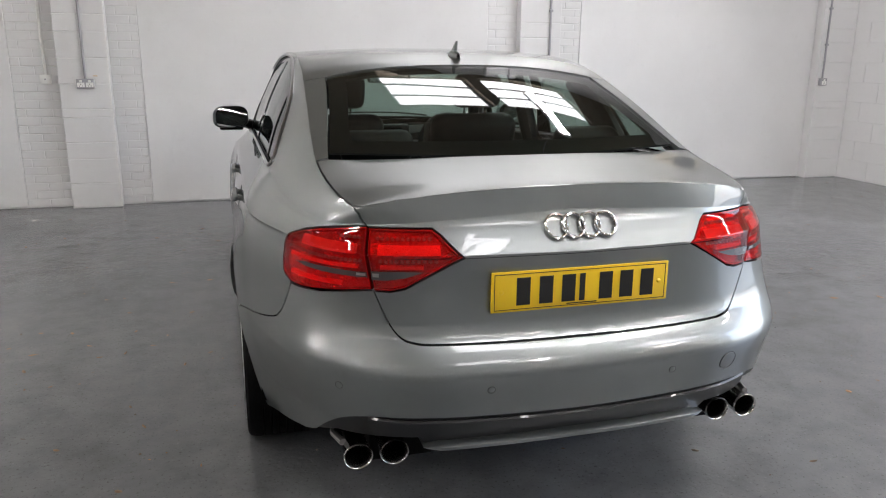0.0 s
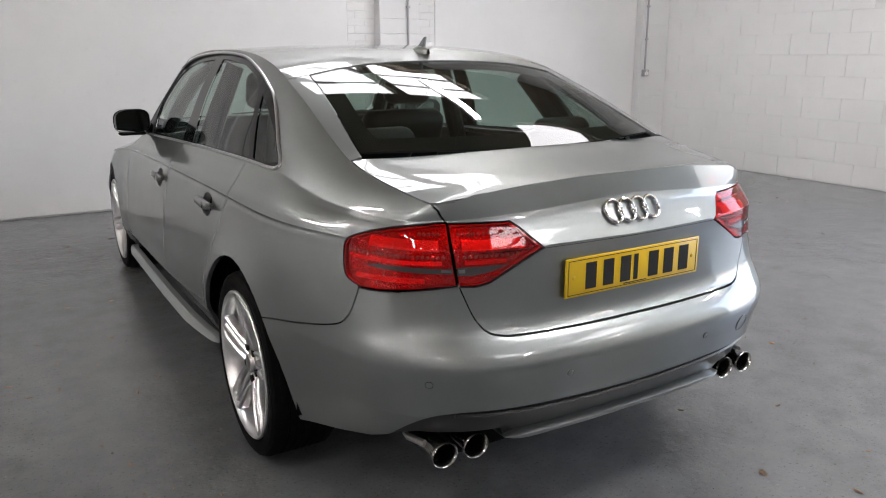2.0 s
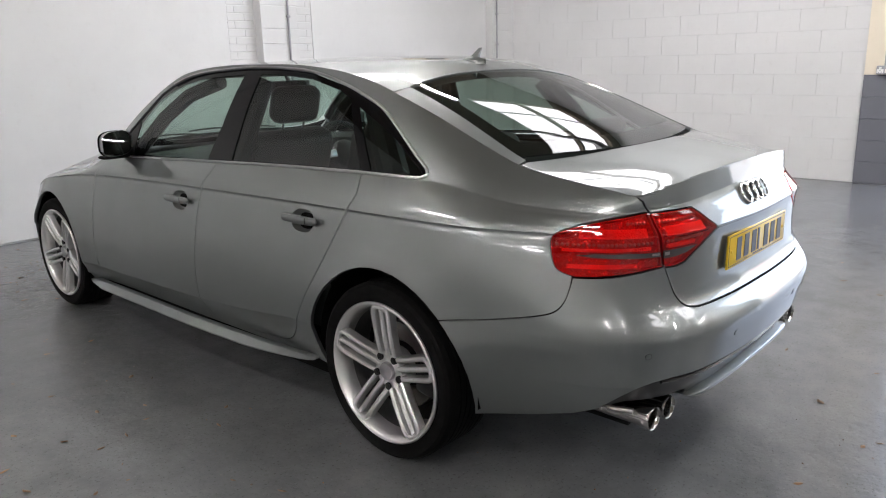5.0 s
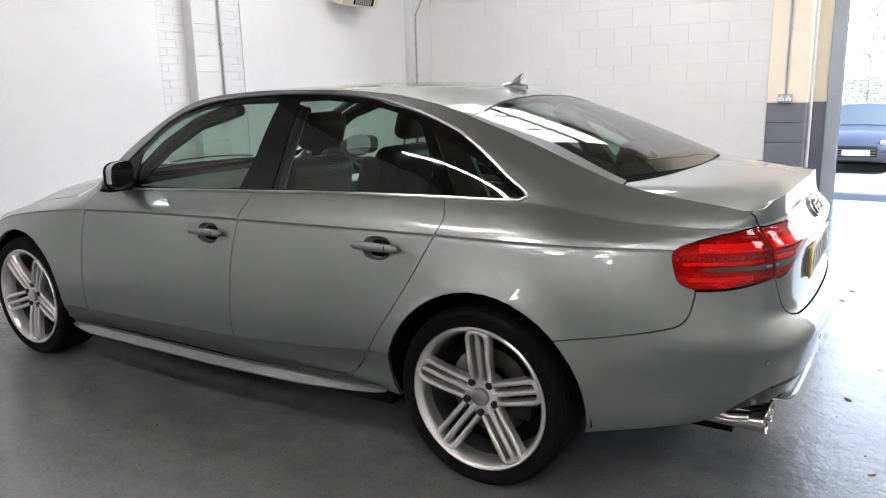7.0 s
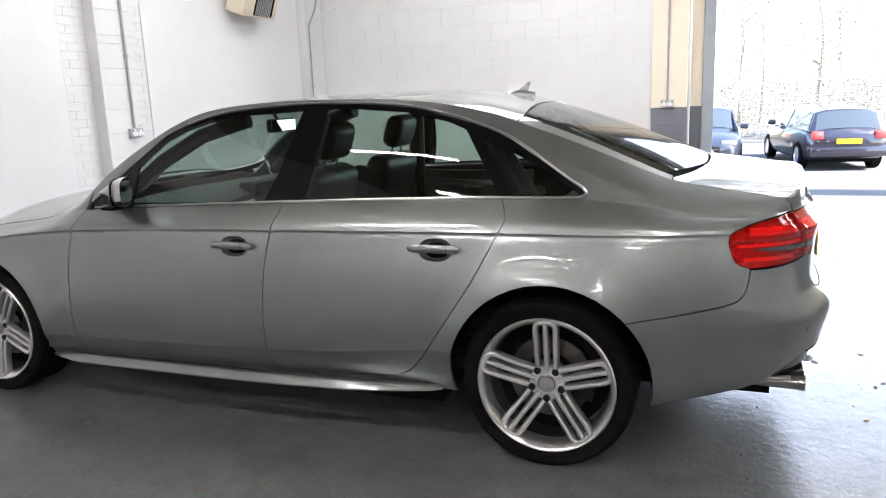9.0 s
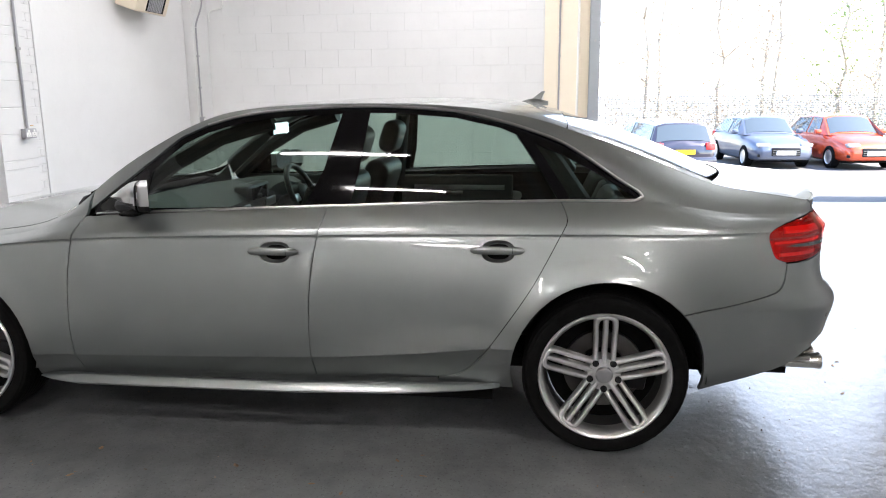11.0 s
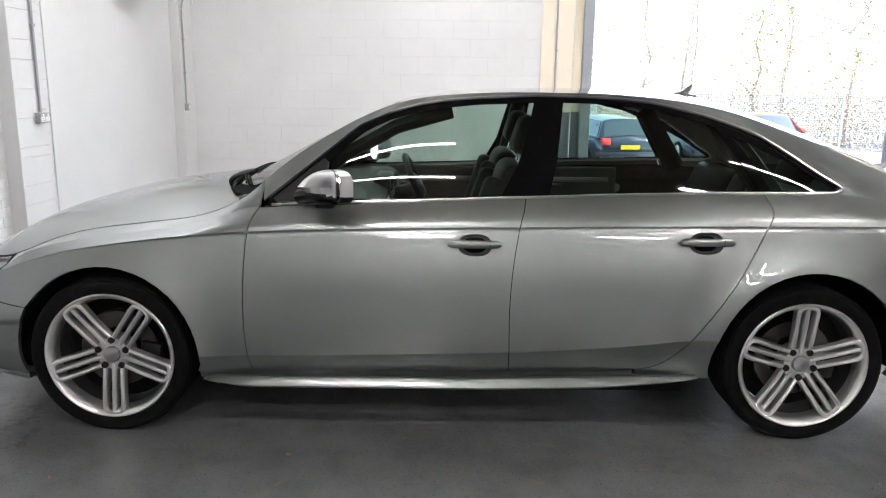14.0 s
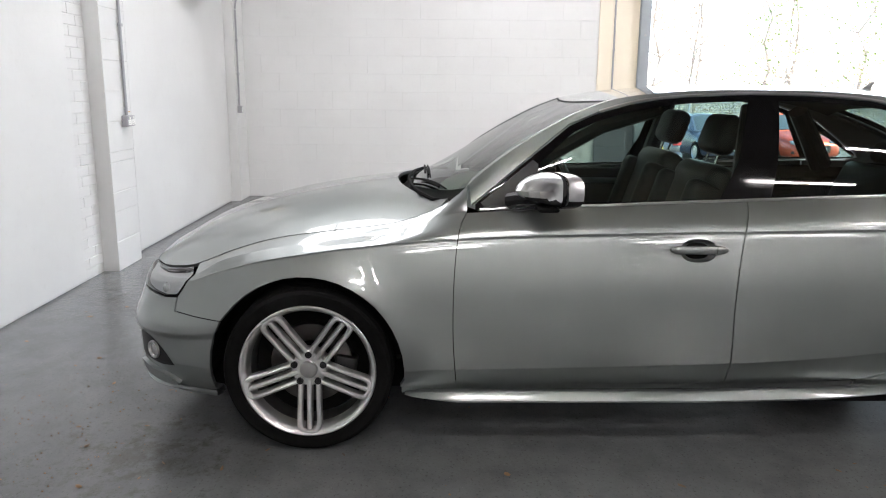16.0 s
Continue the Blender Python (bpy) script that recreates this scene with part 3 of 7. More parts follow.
# rear quarter with C-pillar, roof rail and A-pillar in one pressing
S_LAMP_OUT = round_path([(-0.715, 0.918), (-0.672, 0.903), (-0.652, 0.884), (-0.653, 0.850), (-0.672, 0.798), (-0.722, 0.777)], 5)
quarter = side_line([(2.185, 0.955)] + DLO_TOP[::-1][1:] + [(-0.10, 1.014)] + BELT[:3:-1][1:2])
quarter += side_line(round_path(R_GAP, 4)) + side_line([(0.66, 0.262), (0.352, 0.248)])
quarter += side_line([p for p in RA[::-1] if p[1] > 0.25 and p[0] > -0.296])
quarter += side_line(round_path([(-0.299, 0.592), (-0.35, 0.601), (-0.45, 0.618), (-0.55, 0.638), (-0.62, 0.653), (-0.672, 0.670), (-0.700, 0.70), (-0.714, 0.745), (-0.718, 0.777)], 4))
quarter += side_line(S_LAMP_OUT[::-1][1:])
quarter += [(float(sy(-0.735)), 0.9255), (float(sy(-0.80)), 0.9385)]
quarter += tail_line([(-0.70, 0.948), (-0.65, 0.954), (-0.624, 0.955)])
quarter += [(float(sx(-0.657)), 0.986)] + [(RK - 0.055, 1.0010), (float(sy(-0.74)), 1.0155)]
quarter += side_line(up_line(-0.62, 2.19, 60, -0.0016))
skin_panel("body_side", quarter, PAINT)

front_door = side_line(round_path(WING_GAP, 4)) + side_line([(1.7, 0.263), (1.3, 0.264)]) + side_line(round_path(B_GAP[::-1], 4)) + side_line([(1.66, 0.961), (2.0, 0.944)])
BOWLS = {"front_door": (1.330, 0.806), "rear_door": (0.415, 0.826)}


def bowl_line(c, n=28):
    return [(c[0] + 0.066 * math.copysign(abs(math.cos(a)) ** 0.8, math.cos(a)), c[1] - 0.002 + 0.043 * math.copysign(abs(math.sin(a)) ** 0.8, math.sin(a))) for a in np.linspace(0, 2 * math.pi, n, endpoint=False)]


doors = {}
doors["front_door"] = skin_panel("front_door", front_door, PAINT, holes=[side_line(bowl_line(BOWLS["front_door"]))])
rear_door = side_line(round_path(B_GAP, 4)) + side_line([(0.9, 0.270)]) + side_line(round_path(R_GAP[::-1], 4)) + side_line([(0.6, 1.002)])
doors["rear_door"] = skin_panel("rear_door", rear_door, PAINT, holes=[side_line(bowl_line(BOWLS["rear_door"]))])
wing = side_line(round_path(WING_GAP[::-1], 4))[2:] + side_line([(2.196, 0.945)]) + side_line(up_line(2.196, 3.27, 32, -0.001)) + side_line([(3.280, 0.677), (3.292, 0.664), (3.300, 0.652), (3.316, 0.622), (3.334, 0.596), (3.336, 0.541), (3.30, 0.5375), (3.24, 0.531), (3.13, 0.526)])
wing += side_line([p for p in FA if p[0] < 3.12 and p[1] > 0.262][::-1]) + side_line([(2.455, 0.262)])
skin_panel("front_wing", wing, PAINT)
sill = side_line([(2.448, 0.258), (1.3, 0.259), (1.0, 0.262), (0.8, 0.268), (0.664, 0.279), (0.664, 0.258), (0.352, 0.248), (0.352, 0.240), (0.9, 0.230), (2.448, 0.222)])
skin_panel("sill", sill, PAINT, lift=-0.006)
# bright blade along the sill
for sd in (-1, 1):
    ys = np.linspace(0.405, 2.435, 60)
    vs, fs = [], []
    for y in ys:
        e = min(1, (y - 0.405) / 0.42, (2.436 - y) / 0.20)
        e = max(e, 0.0) ** 0.7
        zc = 0.262 - 0.028 * min(1, (y - 0.405) / 0.9) ** 0.8 - 0.004 * (y - 0.4) / 2
        h, o = 0.002 + 0.0175 * e, -0.878 - 0.039 * e ** 0.8
        for dx, dz in ((0.050, h), (0.024, h), (0.019, h * 0.85), (0.001, -h * 0.62), (0.004, -h), (0.06, -h)):
            vs.append(((o + dx) * -sd, y, zc + dz))
    for i in range(len(ys) - 1):
        for k in range(6):
            a, b = i * 6 + k, i * 6 + (k + 1) % 6
            fs.append((a, b, b + 6, a + 6))
    bm = bmesh.new()
    bv = [bm.verts.new(v) for v in vs]
    for f in fs:
        bm.faces.new([bv[i] for i in f])
    part("sill_blade", bm, PAINT, car, "body-coloured sill blade", smooth=True, sharp=30)

# rear bumper, one piece round the tail
LID_EDGE = [(-0.588, 0.795), (-0.575, 0.765), (-0.545, 0.705), (-0.510, 0.668), (-0.465, 0.655), (-0.40, 0.651), (-0.2, 0.647), (0, 0.646)]
bump = tail_line(round_path(LID_EDGE[::-1], 4)) + tail_line([(-0.64, 0.789), (-0.70, 0.782)]) + side_line([(-0.83, 0.776), (-0.76, 0.773)])
bump += side_line(round_path([(-0.720, 0.773), (-0.7145, 0.745), (-0.7005, 0.70), (-0.673, 0.669), (-0.62, 0.652), (-0.55, 0.637), (-0.45, 0.617), (-0.35, 0.600), (-0.299, 0.591)], 4))
bump += side_line([p for p in RA[::-1] if p[0] < -0.302 and p[1] > 0.27])
bump += side_line([(-0.394, 0.263), (-0.47, 0.277), (-0.6, 0.300), (-0.72, 0.326), (-0.80, 0.356)])
BUMP_LOW = [(-0.71, 0.408), (-0.66, 0.440), (-0.58, 0.454), (-0.42, 0.452), (-0.2, 0.446), (0, 0.444)]
bump += tail_line(round_path(BUMP_LOW, 4))
skin_panel("rear_bumper", both_ways(bump), PAINT, sides=(-1,))
# grey lower insert of the bumper
low = tail_line(round_path([(0, 0.441), (-0.2, 0.443), (-0.42, 0.449), (-0.58, 0.450), (-0.66, 0.435), (-0.715, 0.402)], 4)) + side_line([(-0.79, 0.350), (-0.75, 0.335)]) + tail_line([(-0.70, 0.372), (-0.46, 0.368), (-0.44, 0.335), (0, 0.315)])
skin_panel("bumper_insert", both_ways(low), TRIM_GREY, "satin grey lower insert", sides=(-1,), lift=-0.014, depth=0.03)
# front bumper
fb = [(LEN, 0.645), (LEN - 0.42, 0.64), (LEN - 0.42, 0.605)] + side_line([(3.47, 0.591), (3.40, 0.586), (3.338, 0.592), (3.338, 0.5405), (3.30, 0.537), (3.24, 0.5305), (3.13, 0.5255)])
fb += side_line([p for p in FA if p[0] > 3.0 and p[1] < 0.525]) + side_line([(3.17, 0.235), (3.3, 0.215)]) + [(LEN - 0.5, 0.21), (LEN, 0.21)]
skin_panel("front_bumper", both_ways(fb), PAINT, sides=(-1,))
# near-black shell set in behind the panels to give the gaps their shade
shell = [(0, 0.40), (RK, 0.40)] + side_line([(-0.40, 0.33), (-0.385, 0.45), (-0.30, 0.62), (-0.15, 0.715), (0, 0.735), (0.15, 0.715), (0.30, 0.62), (0.385, 0.45), (0.40, 0.22), (2.42, 0.22), (2.425, 0.45), (2.52, 0.62), (2.66, 0.70), (2.81, 0.715), (2.96, 0.70), (3.10, 0.62), (3.2, 0.45), (3.21, 0.24)]) + [(LEN, 0.22), (LEN, 0.64)]
shell += side_line([(3.3, 0.66), (2.9, 0.78), (2.3, 0.90), (1.7, 0.94), (1.1, 0.965), (0.2, 0.99), (-0.5, 0.95)]) + [(RK, 0.94), (0, 0.98)]
skin_panel("gap_shade_shell", shell, DARK, gap=0, lift=-0.022, depth=0, step=0.06, edge=0.05)

# ---- upper panels ----
def top_panel(name, half, surf, mat, label="", **k):
    k = {"gap": 0.0022, "step": 0.04, "edge": 0.025, **k}
    return sheet(name, wide(half), surf, mat, car, label, **k)


HEAD = lambda x: 1.70 - 0.055 * (x / 0.58) ** 2          # screen's upper edge
COWL = lambda x: 2.445 - 0.24 * (abs(x) / 0.70) ** 2.2  # screen's lower edge
RTOP = lambda x: 0.167 - 0.022 * (x / 0.53) ** 2        # rear window's upper edge
RBOT = lambda x: -0.545 + 0.14 * (abs(x) / 0.605) ** 2.6  # rear window's lower edge
xs = np.linspace(0, -1, 14)
roof_half = [(0.584 * x, HEAD(0.584 * x)) for x in xs] + [(-rail(y) - 0.0016, y) for y in np.linspace(1.655, 0.152, 34)] + [(0.542 * x, RTOP(0.542 * x)) for x in xs[::-1]]
top_panel("roof", roof_half, ROOFTOP, PAINT)
# the strip between rear window and C-pillar belongs to the roof pressing
for sd in (-1, 1):
    strip = [(-rail(y) - 0.0006, y) for y in np.linspace(0.148, -0.432, 20)] + [(-0.609, -0.432), (-0.605, -0.395), (-0.600, -0.35), (-0.573, -0.15), (-0.551, 0.03), (-0.542, 0.143)]
    sheet("pillar_strip", strip, REARWIN, PAINT, car, side=sd, gap=0, step=0.03, edge=0.02)
screen_half = [(0.580 * x, HEAD(0.580 * x) + 0.004) for x in xs] + [(-rail(y) + 0.045 - 0.012 * (y - 1.3), y) for y in np.linspace(1.665, 2.16, 22)] + [(0.66 * x, COWL(0.66 * x)) for x in xs[::-1]]
top_panel("windscreen", screen_half, SCREEN, GLASS, "tinted laminated windscreen", depth=0.0, lift=-0.004)
for sd in (-1, 1):
    ap = [(-rail(y) - 0.0006, y) for y in np.linspace(1.652, 2.20, 22)] + [(-rail(y) + 0.043 - 0.012 * (y - 1.3), y) for y in np.linspace(2.18, 1.652, 22)]
    sheet("screen_pillar", ap, SCREEN, PAINT, car, side=sd, gap=0.0005, step=0.03, edge=0.02)
rw_half = [(0.538 * x, RTOP(0.538 * x) - 0.003) for x in xs] + [(-0.547, 0.03), (-0.569, -0.15), (-0.596, -0.35)] + [(0.605 * x, RBOT(0.605 * x)) for x in xs[::-1]]
top_panel("rear_window", rw_half, REARWIN, REAR_GLASS, "tinted rear window", depth=0.0, lift=-0.003)
band = [(0.535 * x, RTOP(0.535 * x) - 0.005) for x in xs] + [(-0.544, 0.03), (-0.566, -0.15), (-0.593, -0.35)] + [(0.602 * x, RBOT(0.602 * x) + 0.002) for x in xs[::-1]]
hole = [(0.472 * x, RTOP(0.472 * x) - 0.040) for x in xs] + [(-0.483, -0.02), (-0.503, -0.15), (-0.522, -0.28)] + [(0.522 * x, RBOT(0.522 * x) + 0.09) for x in xs[::-1]]
sheet("window_border", wide(band), REARWIN, DARK, car, "black printed window border", gap=0, step=0.03, edge=0.02, depth=0, lift=-0.009, holes=[wide(hole)])
k2_ = SS > sy(2.32)
hood_half = [(0.735 * x, COWL(0.735 * x) + 0.05 if abs(x) < 0.93 else 2.30) for x in xs] + [(float(a), float(b)) for a, b in zip(TOPX[k2_] + 0.003, TOPY[k2_] - 0.002)][::4] + [(0, 3.557)]
top_panel("bonnet", hood_half, HOOD, PAINT, gap=0.0008)
# boot lid: deck and tail face
deck_half = [(0.607 * x, RBOT(0.607 * x) - 0.007 - 0.022 * abs(x) ** 9) for x in xs] + [(-rail(y) + 0.003, y) for y in np.linspace(-0.436, -0.808, 14)] + [(-0.575, -0.828), (-0.5, -0.867), (-0.25, -0.905), (0, -0.917)]
boot_lid = top_panel("boot_lid", deck_half, DECK, PAINT, depth=0.012)
lid = tail_line([(0, 1.0515), (-0.25, 1.0465), (-0.5, 1.0245), (-0.58, 1.008)]) + [(RK - 0.062, 1.000), (float(sx(-0.650)), 0.985)] + tail_line([(-0.618, 0.952)])
lid += tail_line([(-0.42, 0.951), (-0.395, 0.935), (-0.335, 0.880), (-0.352, 0.872), (-0.50, 0.797), (-0.54, 0.789), (-0.590, 0.793)]) + tail_line(round_path([(x, z + 0.0015) for x, z in LID_EDGE], 4))
tail_face = skin_panel("tail_face", both_ways(lid), PAINT, sides=(-1,))[0]
tail_face.parent = boot_lid
# pressed line across the lid between the lamps: a black bead draws its shade
ln = levels(np.array([(float(sx(-abs(x))) * (1 if x <= 0 else -1), 0.879) for x in np.linspace(-0.335, 0.335, 40)]))
P, N = skin(ln[:, 0], ln[:, 1])
bm = bmesh.new()
tube(bm, P - N * 0.0002, 0.0011, 5)
part("lid_groove_shade", bm, BLACK, boot_lid)
cowl_half = [(0.70 * x, COWL(0.70 * x) + 0.047) for x in xs] + [(0.70 * x, COWL(0.70 * x) - 0.02) for x in xs[::-1]]
sheet("cowl", wide(cowl_half), SCREEN, DARK, car, "black plastic cowl", gap=0, step=0.03, edge=0.03, depth=0, lift=-0.018)

# ---- side windows ----
GLASS_F = [(1.225, 0.988), (1.15, 1.13), (1.090, 1.358), (1.321, 1.347), (1.45, 1.334), (1.56, 1.315), (1.68, 1.281), (1.78, 1.236), (1.86, 1.172), (1.915, 1.118), (1.932, 0.966), (1.66, 0.972)]
GLASS_R = [(1.030, 0.997), (1.000, 1.122), (0.970, 1.360), (0.843, 1.358), (0.606, 1.339), (0.42, 1.298), (0.345, 1.268), (0.255, 1.134), (0.185, 1.024), (0.6, 1.013)]
GLASS_Q = [(0.136, 1.026), (0.208, 1.134), (0.280, 1.238), (0.16, 1.187), (0.052, 1.134), (-0.06, 1.068), (-0.122, 1.032), (-0.10, 1.026)]
dlo_full = BELT + [(-0.13, 1.018)] + DLO_TOP
for sd in (-1, 1):
    sheet("window_surround", side_line(dlo_full), skin, GLOSS, car, "gloss black window surround", side=sd, gap=0.003, step=0.03, edge=0.02, lift=-0.006, depth=0, to=levels, rows=ROWS, holes=[side_line(g) for g in (GLASS_F, GLASS_R, GLASS_Q)])
    for g in (GLASS_F, GLASS_R, GLASS_Q):
        sheet("side_window", side_line(g), skin, GLASS if g is not GLASS_Q else REAR_GLASS, car, "tinted side window", side=sd, gap=-0.004, step=0.05, edge=0.03, lift=-0.010, depth=0, to=levels, rows=ROWS)
    sheet("mirror_sail", side_line([(1.940, 0.960), (1.924, 1.112), (1.945, 1.128), (2.04, 1.052), (2.145, 0.968), (2.13, 0.948)]), skin, BLACK, car, "matt black mirror sail", side=sd, gap=0, step=0.03, edge=0.02, lift=-0.003, depth=0.004, to=levels, rows=ROWS)
    # bright strip round the windows
    line = levels(np.array(side_line(round_path([(2.15, 0.941)] + BELT[1:-1] + [(-0.06, 1.0165), (-0.125, 1.019)], 6) + round_path([p for p in DLO_TOP if p[0] < 1.7], 5))))
    P, N = skin(line[:, 0], line[:, 1])
    pts = (P + N * 0.003) * (-sd, 1, 1)
    bm = bmesh.new()
    tube(bm, pts, 0.0058, 6)
    part("window_trim", bm, SATIN, car, "bright window trim", smooth=True)

# ---- wheels ----
def wheel(y, side):
    """A wheel with its outer face at |x| = 0.885; built on the left and turned for the right."""
    w = new("wheel")
    w.parent = car
    w.matrix_basis = pose(0.775 * side, y, 0.326, 0, 0, 180 if side > 0 else 0)
    w["label"] = "nineteen-inch silver alloy wheel with five triple spokes"
    R, hw = 0.328, 0.122
    bm = bmesh.new()
    prof = [(0.255, -0.100), (0.262, -0.112), (0.285, -0.121), (0.308, -0.120), (0.320, -0.112), (0.326, -0.098)]
    for k in range(-3, 4):
        x = k * 0.026
        prof += [(R, x - 0.009), (R, x + 0.009)] if k in (-3, 3) else [(R - 0.006, x - 0.0125), (R, x - 0.0100), (R, x + 0.0100), (R - 0.006, x + 0.0125)]
    prof += [(0.326, 0.098), (0.308, 0.120), (0.285, 0.121), (0.258, 0.104)]
    lathe(bm, prof, 72)
    part("tyre", bm, RUBBER, w, "black low-profile tyre", smooth=True, sharp=30)
    # shoulder blocks of the tread
    bm = bmesh.new()
    for sgn in (-1, 1):
        for k in range(60):
            a = 2 * math.pi * k / 60
            m = Matrix.Rotation(a, 4, "X") @ Matrix.Translation((sgn * 0.083, 0, R - 0.0075))
            box(bm, (-0.011, -0.0125, -0.008), (0.009, 0.0125, 0.0070), m=m)
    tagged(part("tread", bm, RUBBER, w), kind="stuff")
    bm = bmesh.new()
    lathe(bm, [(0.262, -0.112), (0.2635, -0.119), (0.259, -0.1235), (0.254, -0.1225), (0.2490, -0.1175), (0.2430, -0.110), (0.2385, -0.100), (0.2350, -0.086), (0.2325, -0.070), (0.2310, -0.056)], 72)
    part("rim", bm, ALLOY, w, smooth=True, sharp=40)
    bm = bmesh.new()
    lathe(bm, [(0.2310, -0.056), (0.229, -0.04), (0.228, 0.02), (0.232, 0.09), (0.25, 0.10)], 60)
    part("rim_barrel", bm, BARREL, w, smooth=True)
    # five arms of three bars
    for k in range(5):
        a = 2 * math.pi * k / 5 + (0 if y < 1 else math.pi)
        bm = bmesh.new()

        def bar(path, depth=0.034, ends=True):
            """A ridged bar along (across, out, width, height of the face)."""
            rows = []
            for i, (t, r, ww, x) in enumerate(path):
                t0, r0 = path[max(i - 1, 0)][:2]
                t1, r1 = path[min(i + 1, len(path) - 1)][:2]
                d = math.hypot(t1 - t0, r1 - r0)
                nt, nr = (r1 - r0) / d, -(t1 - t0) / d
                rows.append([bm.verts.new((x + dx, t + nt * k_ * ww, r + nr * k_ * ww)) for dx, k_ in ((depth, -0.62), (0.007, -0.5), (0.0015, -0.30), (0.0, 0.0), (0.0015, 0.30), (0.007, 0.5), (depth, 0.62))])
            for p, q in zip(rows, rows[1:]):
                for i in range(7):
                    bm.faces.new((p[i], p[(i + 1) % 7], q[(i + 1) % 7], q[i]))
            bm.faces.new(rows[0][::-1])
            bm.faces.new(rows[-1])
        half = [(0.034, 0.048, 0.020, -0.091), (0.035, 0.075, 0.018, -0.097), (0.036, 0.12, 0.018, -0.107), (0.037, 0.17, 0.018, -0.114), (0.038, 0.205, 0.019, -0.118)]
        cap = [(0.0375 * math.copysign(abs(math.cos(q)) ** 0.75, math.cos(q)), 0.212 + 0.035 * abs(math.sin(q)) ** 0.75, 0.020, -0.119 - 0.003 * math.sin(q)) for q in np.linspace(0.12, math.pi - 0.12, 15)]
        bar(half + cap + [(-t, r, w_, x) for t, r, w_, x in half[::-1]])
        bar([(0, 0.045, 0.022, -0.089), (0, 0.09, 0.020, -0.097), (0, 0.15, 0.019, -0.107), (0, 0.21, 0.019, -0.114), (0, 0.240, 0.020, -0.118)])
        bmesh.ops.transform(bm, matrix=Matrix.Rotation(a, 4, "X"), verts=bm.verts)
        part("spoke", bm, ALLOY, w, smooth=True, sharp=28)
        bm = bmesh.new()
        lathe(bm, [(0.0, -0.0960), (0.0075, -0.0960), (0.008, -0.0945), (0.0135, -0.0945), (0.0138, -0.07)], 14)
        b = 2 * math.pi * (k + 0.5) / 5 + (0 if y < 1 else math.pi)
        bmesh.ops.transform(bm, matrix=Matrix.Translation((0, -0.059 * math.sin(b), 0.059 * math.cos(b))), verts=bm.verts)
        part("wheel_bolt", bm, BLACK, w, smooth=True)
    bm = bmesh.new()
    lathe(bm, [(0.0, -0.1035), (0.024, -0.1030), (0.031, -0.101), (0.034, -0.096), (0.036, -0.07)], 32)
    part("centre_cap", bm, SATIN, w, "grey centre cap", smooth=True)
    bm = bmesh.new()
    lathe(bm, [(0.0, -0.088), (0.066, -0.086), (0.070, -0.078), (0.074, -0.02), (0.0, -0.02)], 40)
    part("hub", bm, ALLOY, w, smooth=True)
    bm = bmesh.new()
    lathe(bm, [(0.09, -0.010), (0.10, -0.016), (0.160, -0.016), (0.162, 0.012), (0.09, 0.012)], 48, closed=True)
    part("brake_disc", bm, DISC, w, "worn steel brake disc", smooth=True, sharp=30)
    bm = bmesh.new()
    box(bm, (-0.038, -0.055, 0.09), (0.03, 0.055, 0.178), 0.012, 2, Matrix.Rotation(radians(100), 4, "X"))
    part("brake_caliper", bm, BLACK, w, smooth=True)
    # dust shield widened to the barrel, near-black to give shade behind the spokes
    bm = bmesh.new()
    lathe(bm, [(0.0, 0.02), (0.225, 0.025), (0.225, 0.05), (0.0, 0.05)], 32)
    part("shade_shield", bm, DARK, w, smooth=True)
    return w


for y_ in (-0.012, 2.806):
    for s_ in (-1, 1):
        wheel(y_, s_)
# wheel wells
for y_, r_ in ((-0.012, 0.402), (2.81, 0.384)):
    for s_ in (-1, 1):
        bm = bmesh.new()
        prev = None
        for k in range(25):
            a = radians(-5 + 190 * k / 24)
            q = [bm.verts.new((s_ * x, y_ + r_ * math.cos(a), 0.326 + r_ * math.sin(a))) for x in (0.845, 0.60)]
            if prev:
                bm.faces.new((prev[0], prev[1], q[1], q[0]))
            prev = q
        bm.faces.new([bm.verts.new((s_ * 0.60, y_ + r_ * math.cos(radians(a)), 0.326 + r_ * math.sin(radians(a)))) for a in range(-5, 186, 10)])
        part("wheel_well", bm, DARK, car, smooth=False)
# underbody set low to keep light out from under the car
box_part("underbody", (-0.78, 0.44, 0.165), (0.78, 2.36, 0.30), DARK, car, "dark underbody")
box_part("rear_floor", (-0.56, -0.80, 0.25), (0.56, 0.44, 0.36), DARK, car)
# unseen panels added to block light under the rear bumper
for s_ in (-1, 1):
    box_part("light_block_panel", (min(s_ * 0.56, s_ * 0.72), -0.56, 0.325), (max(s_ * 0.56, s_ * 0.72), -0.40, 0.35), DARK, car)
box_part("engine_tray", (-0.60, 2.36, 0.15), (0.60, 3.45, 0.27), DARK, car)

# ---- handles, lamps, mirrors, badges, exhausts ----
def side_point(y, z, lift=0.0, side=-1):
    q = levels(np.array([(float(sy(y)), z)]))
    P, N = skin(q[:, 0], q[:, 1])
    return Vector(P[0] + N[0] * lift) * 1 if side < 0 else Vector((P[0] + N[0] * lift) * (-1, 1, 1))


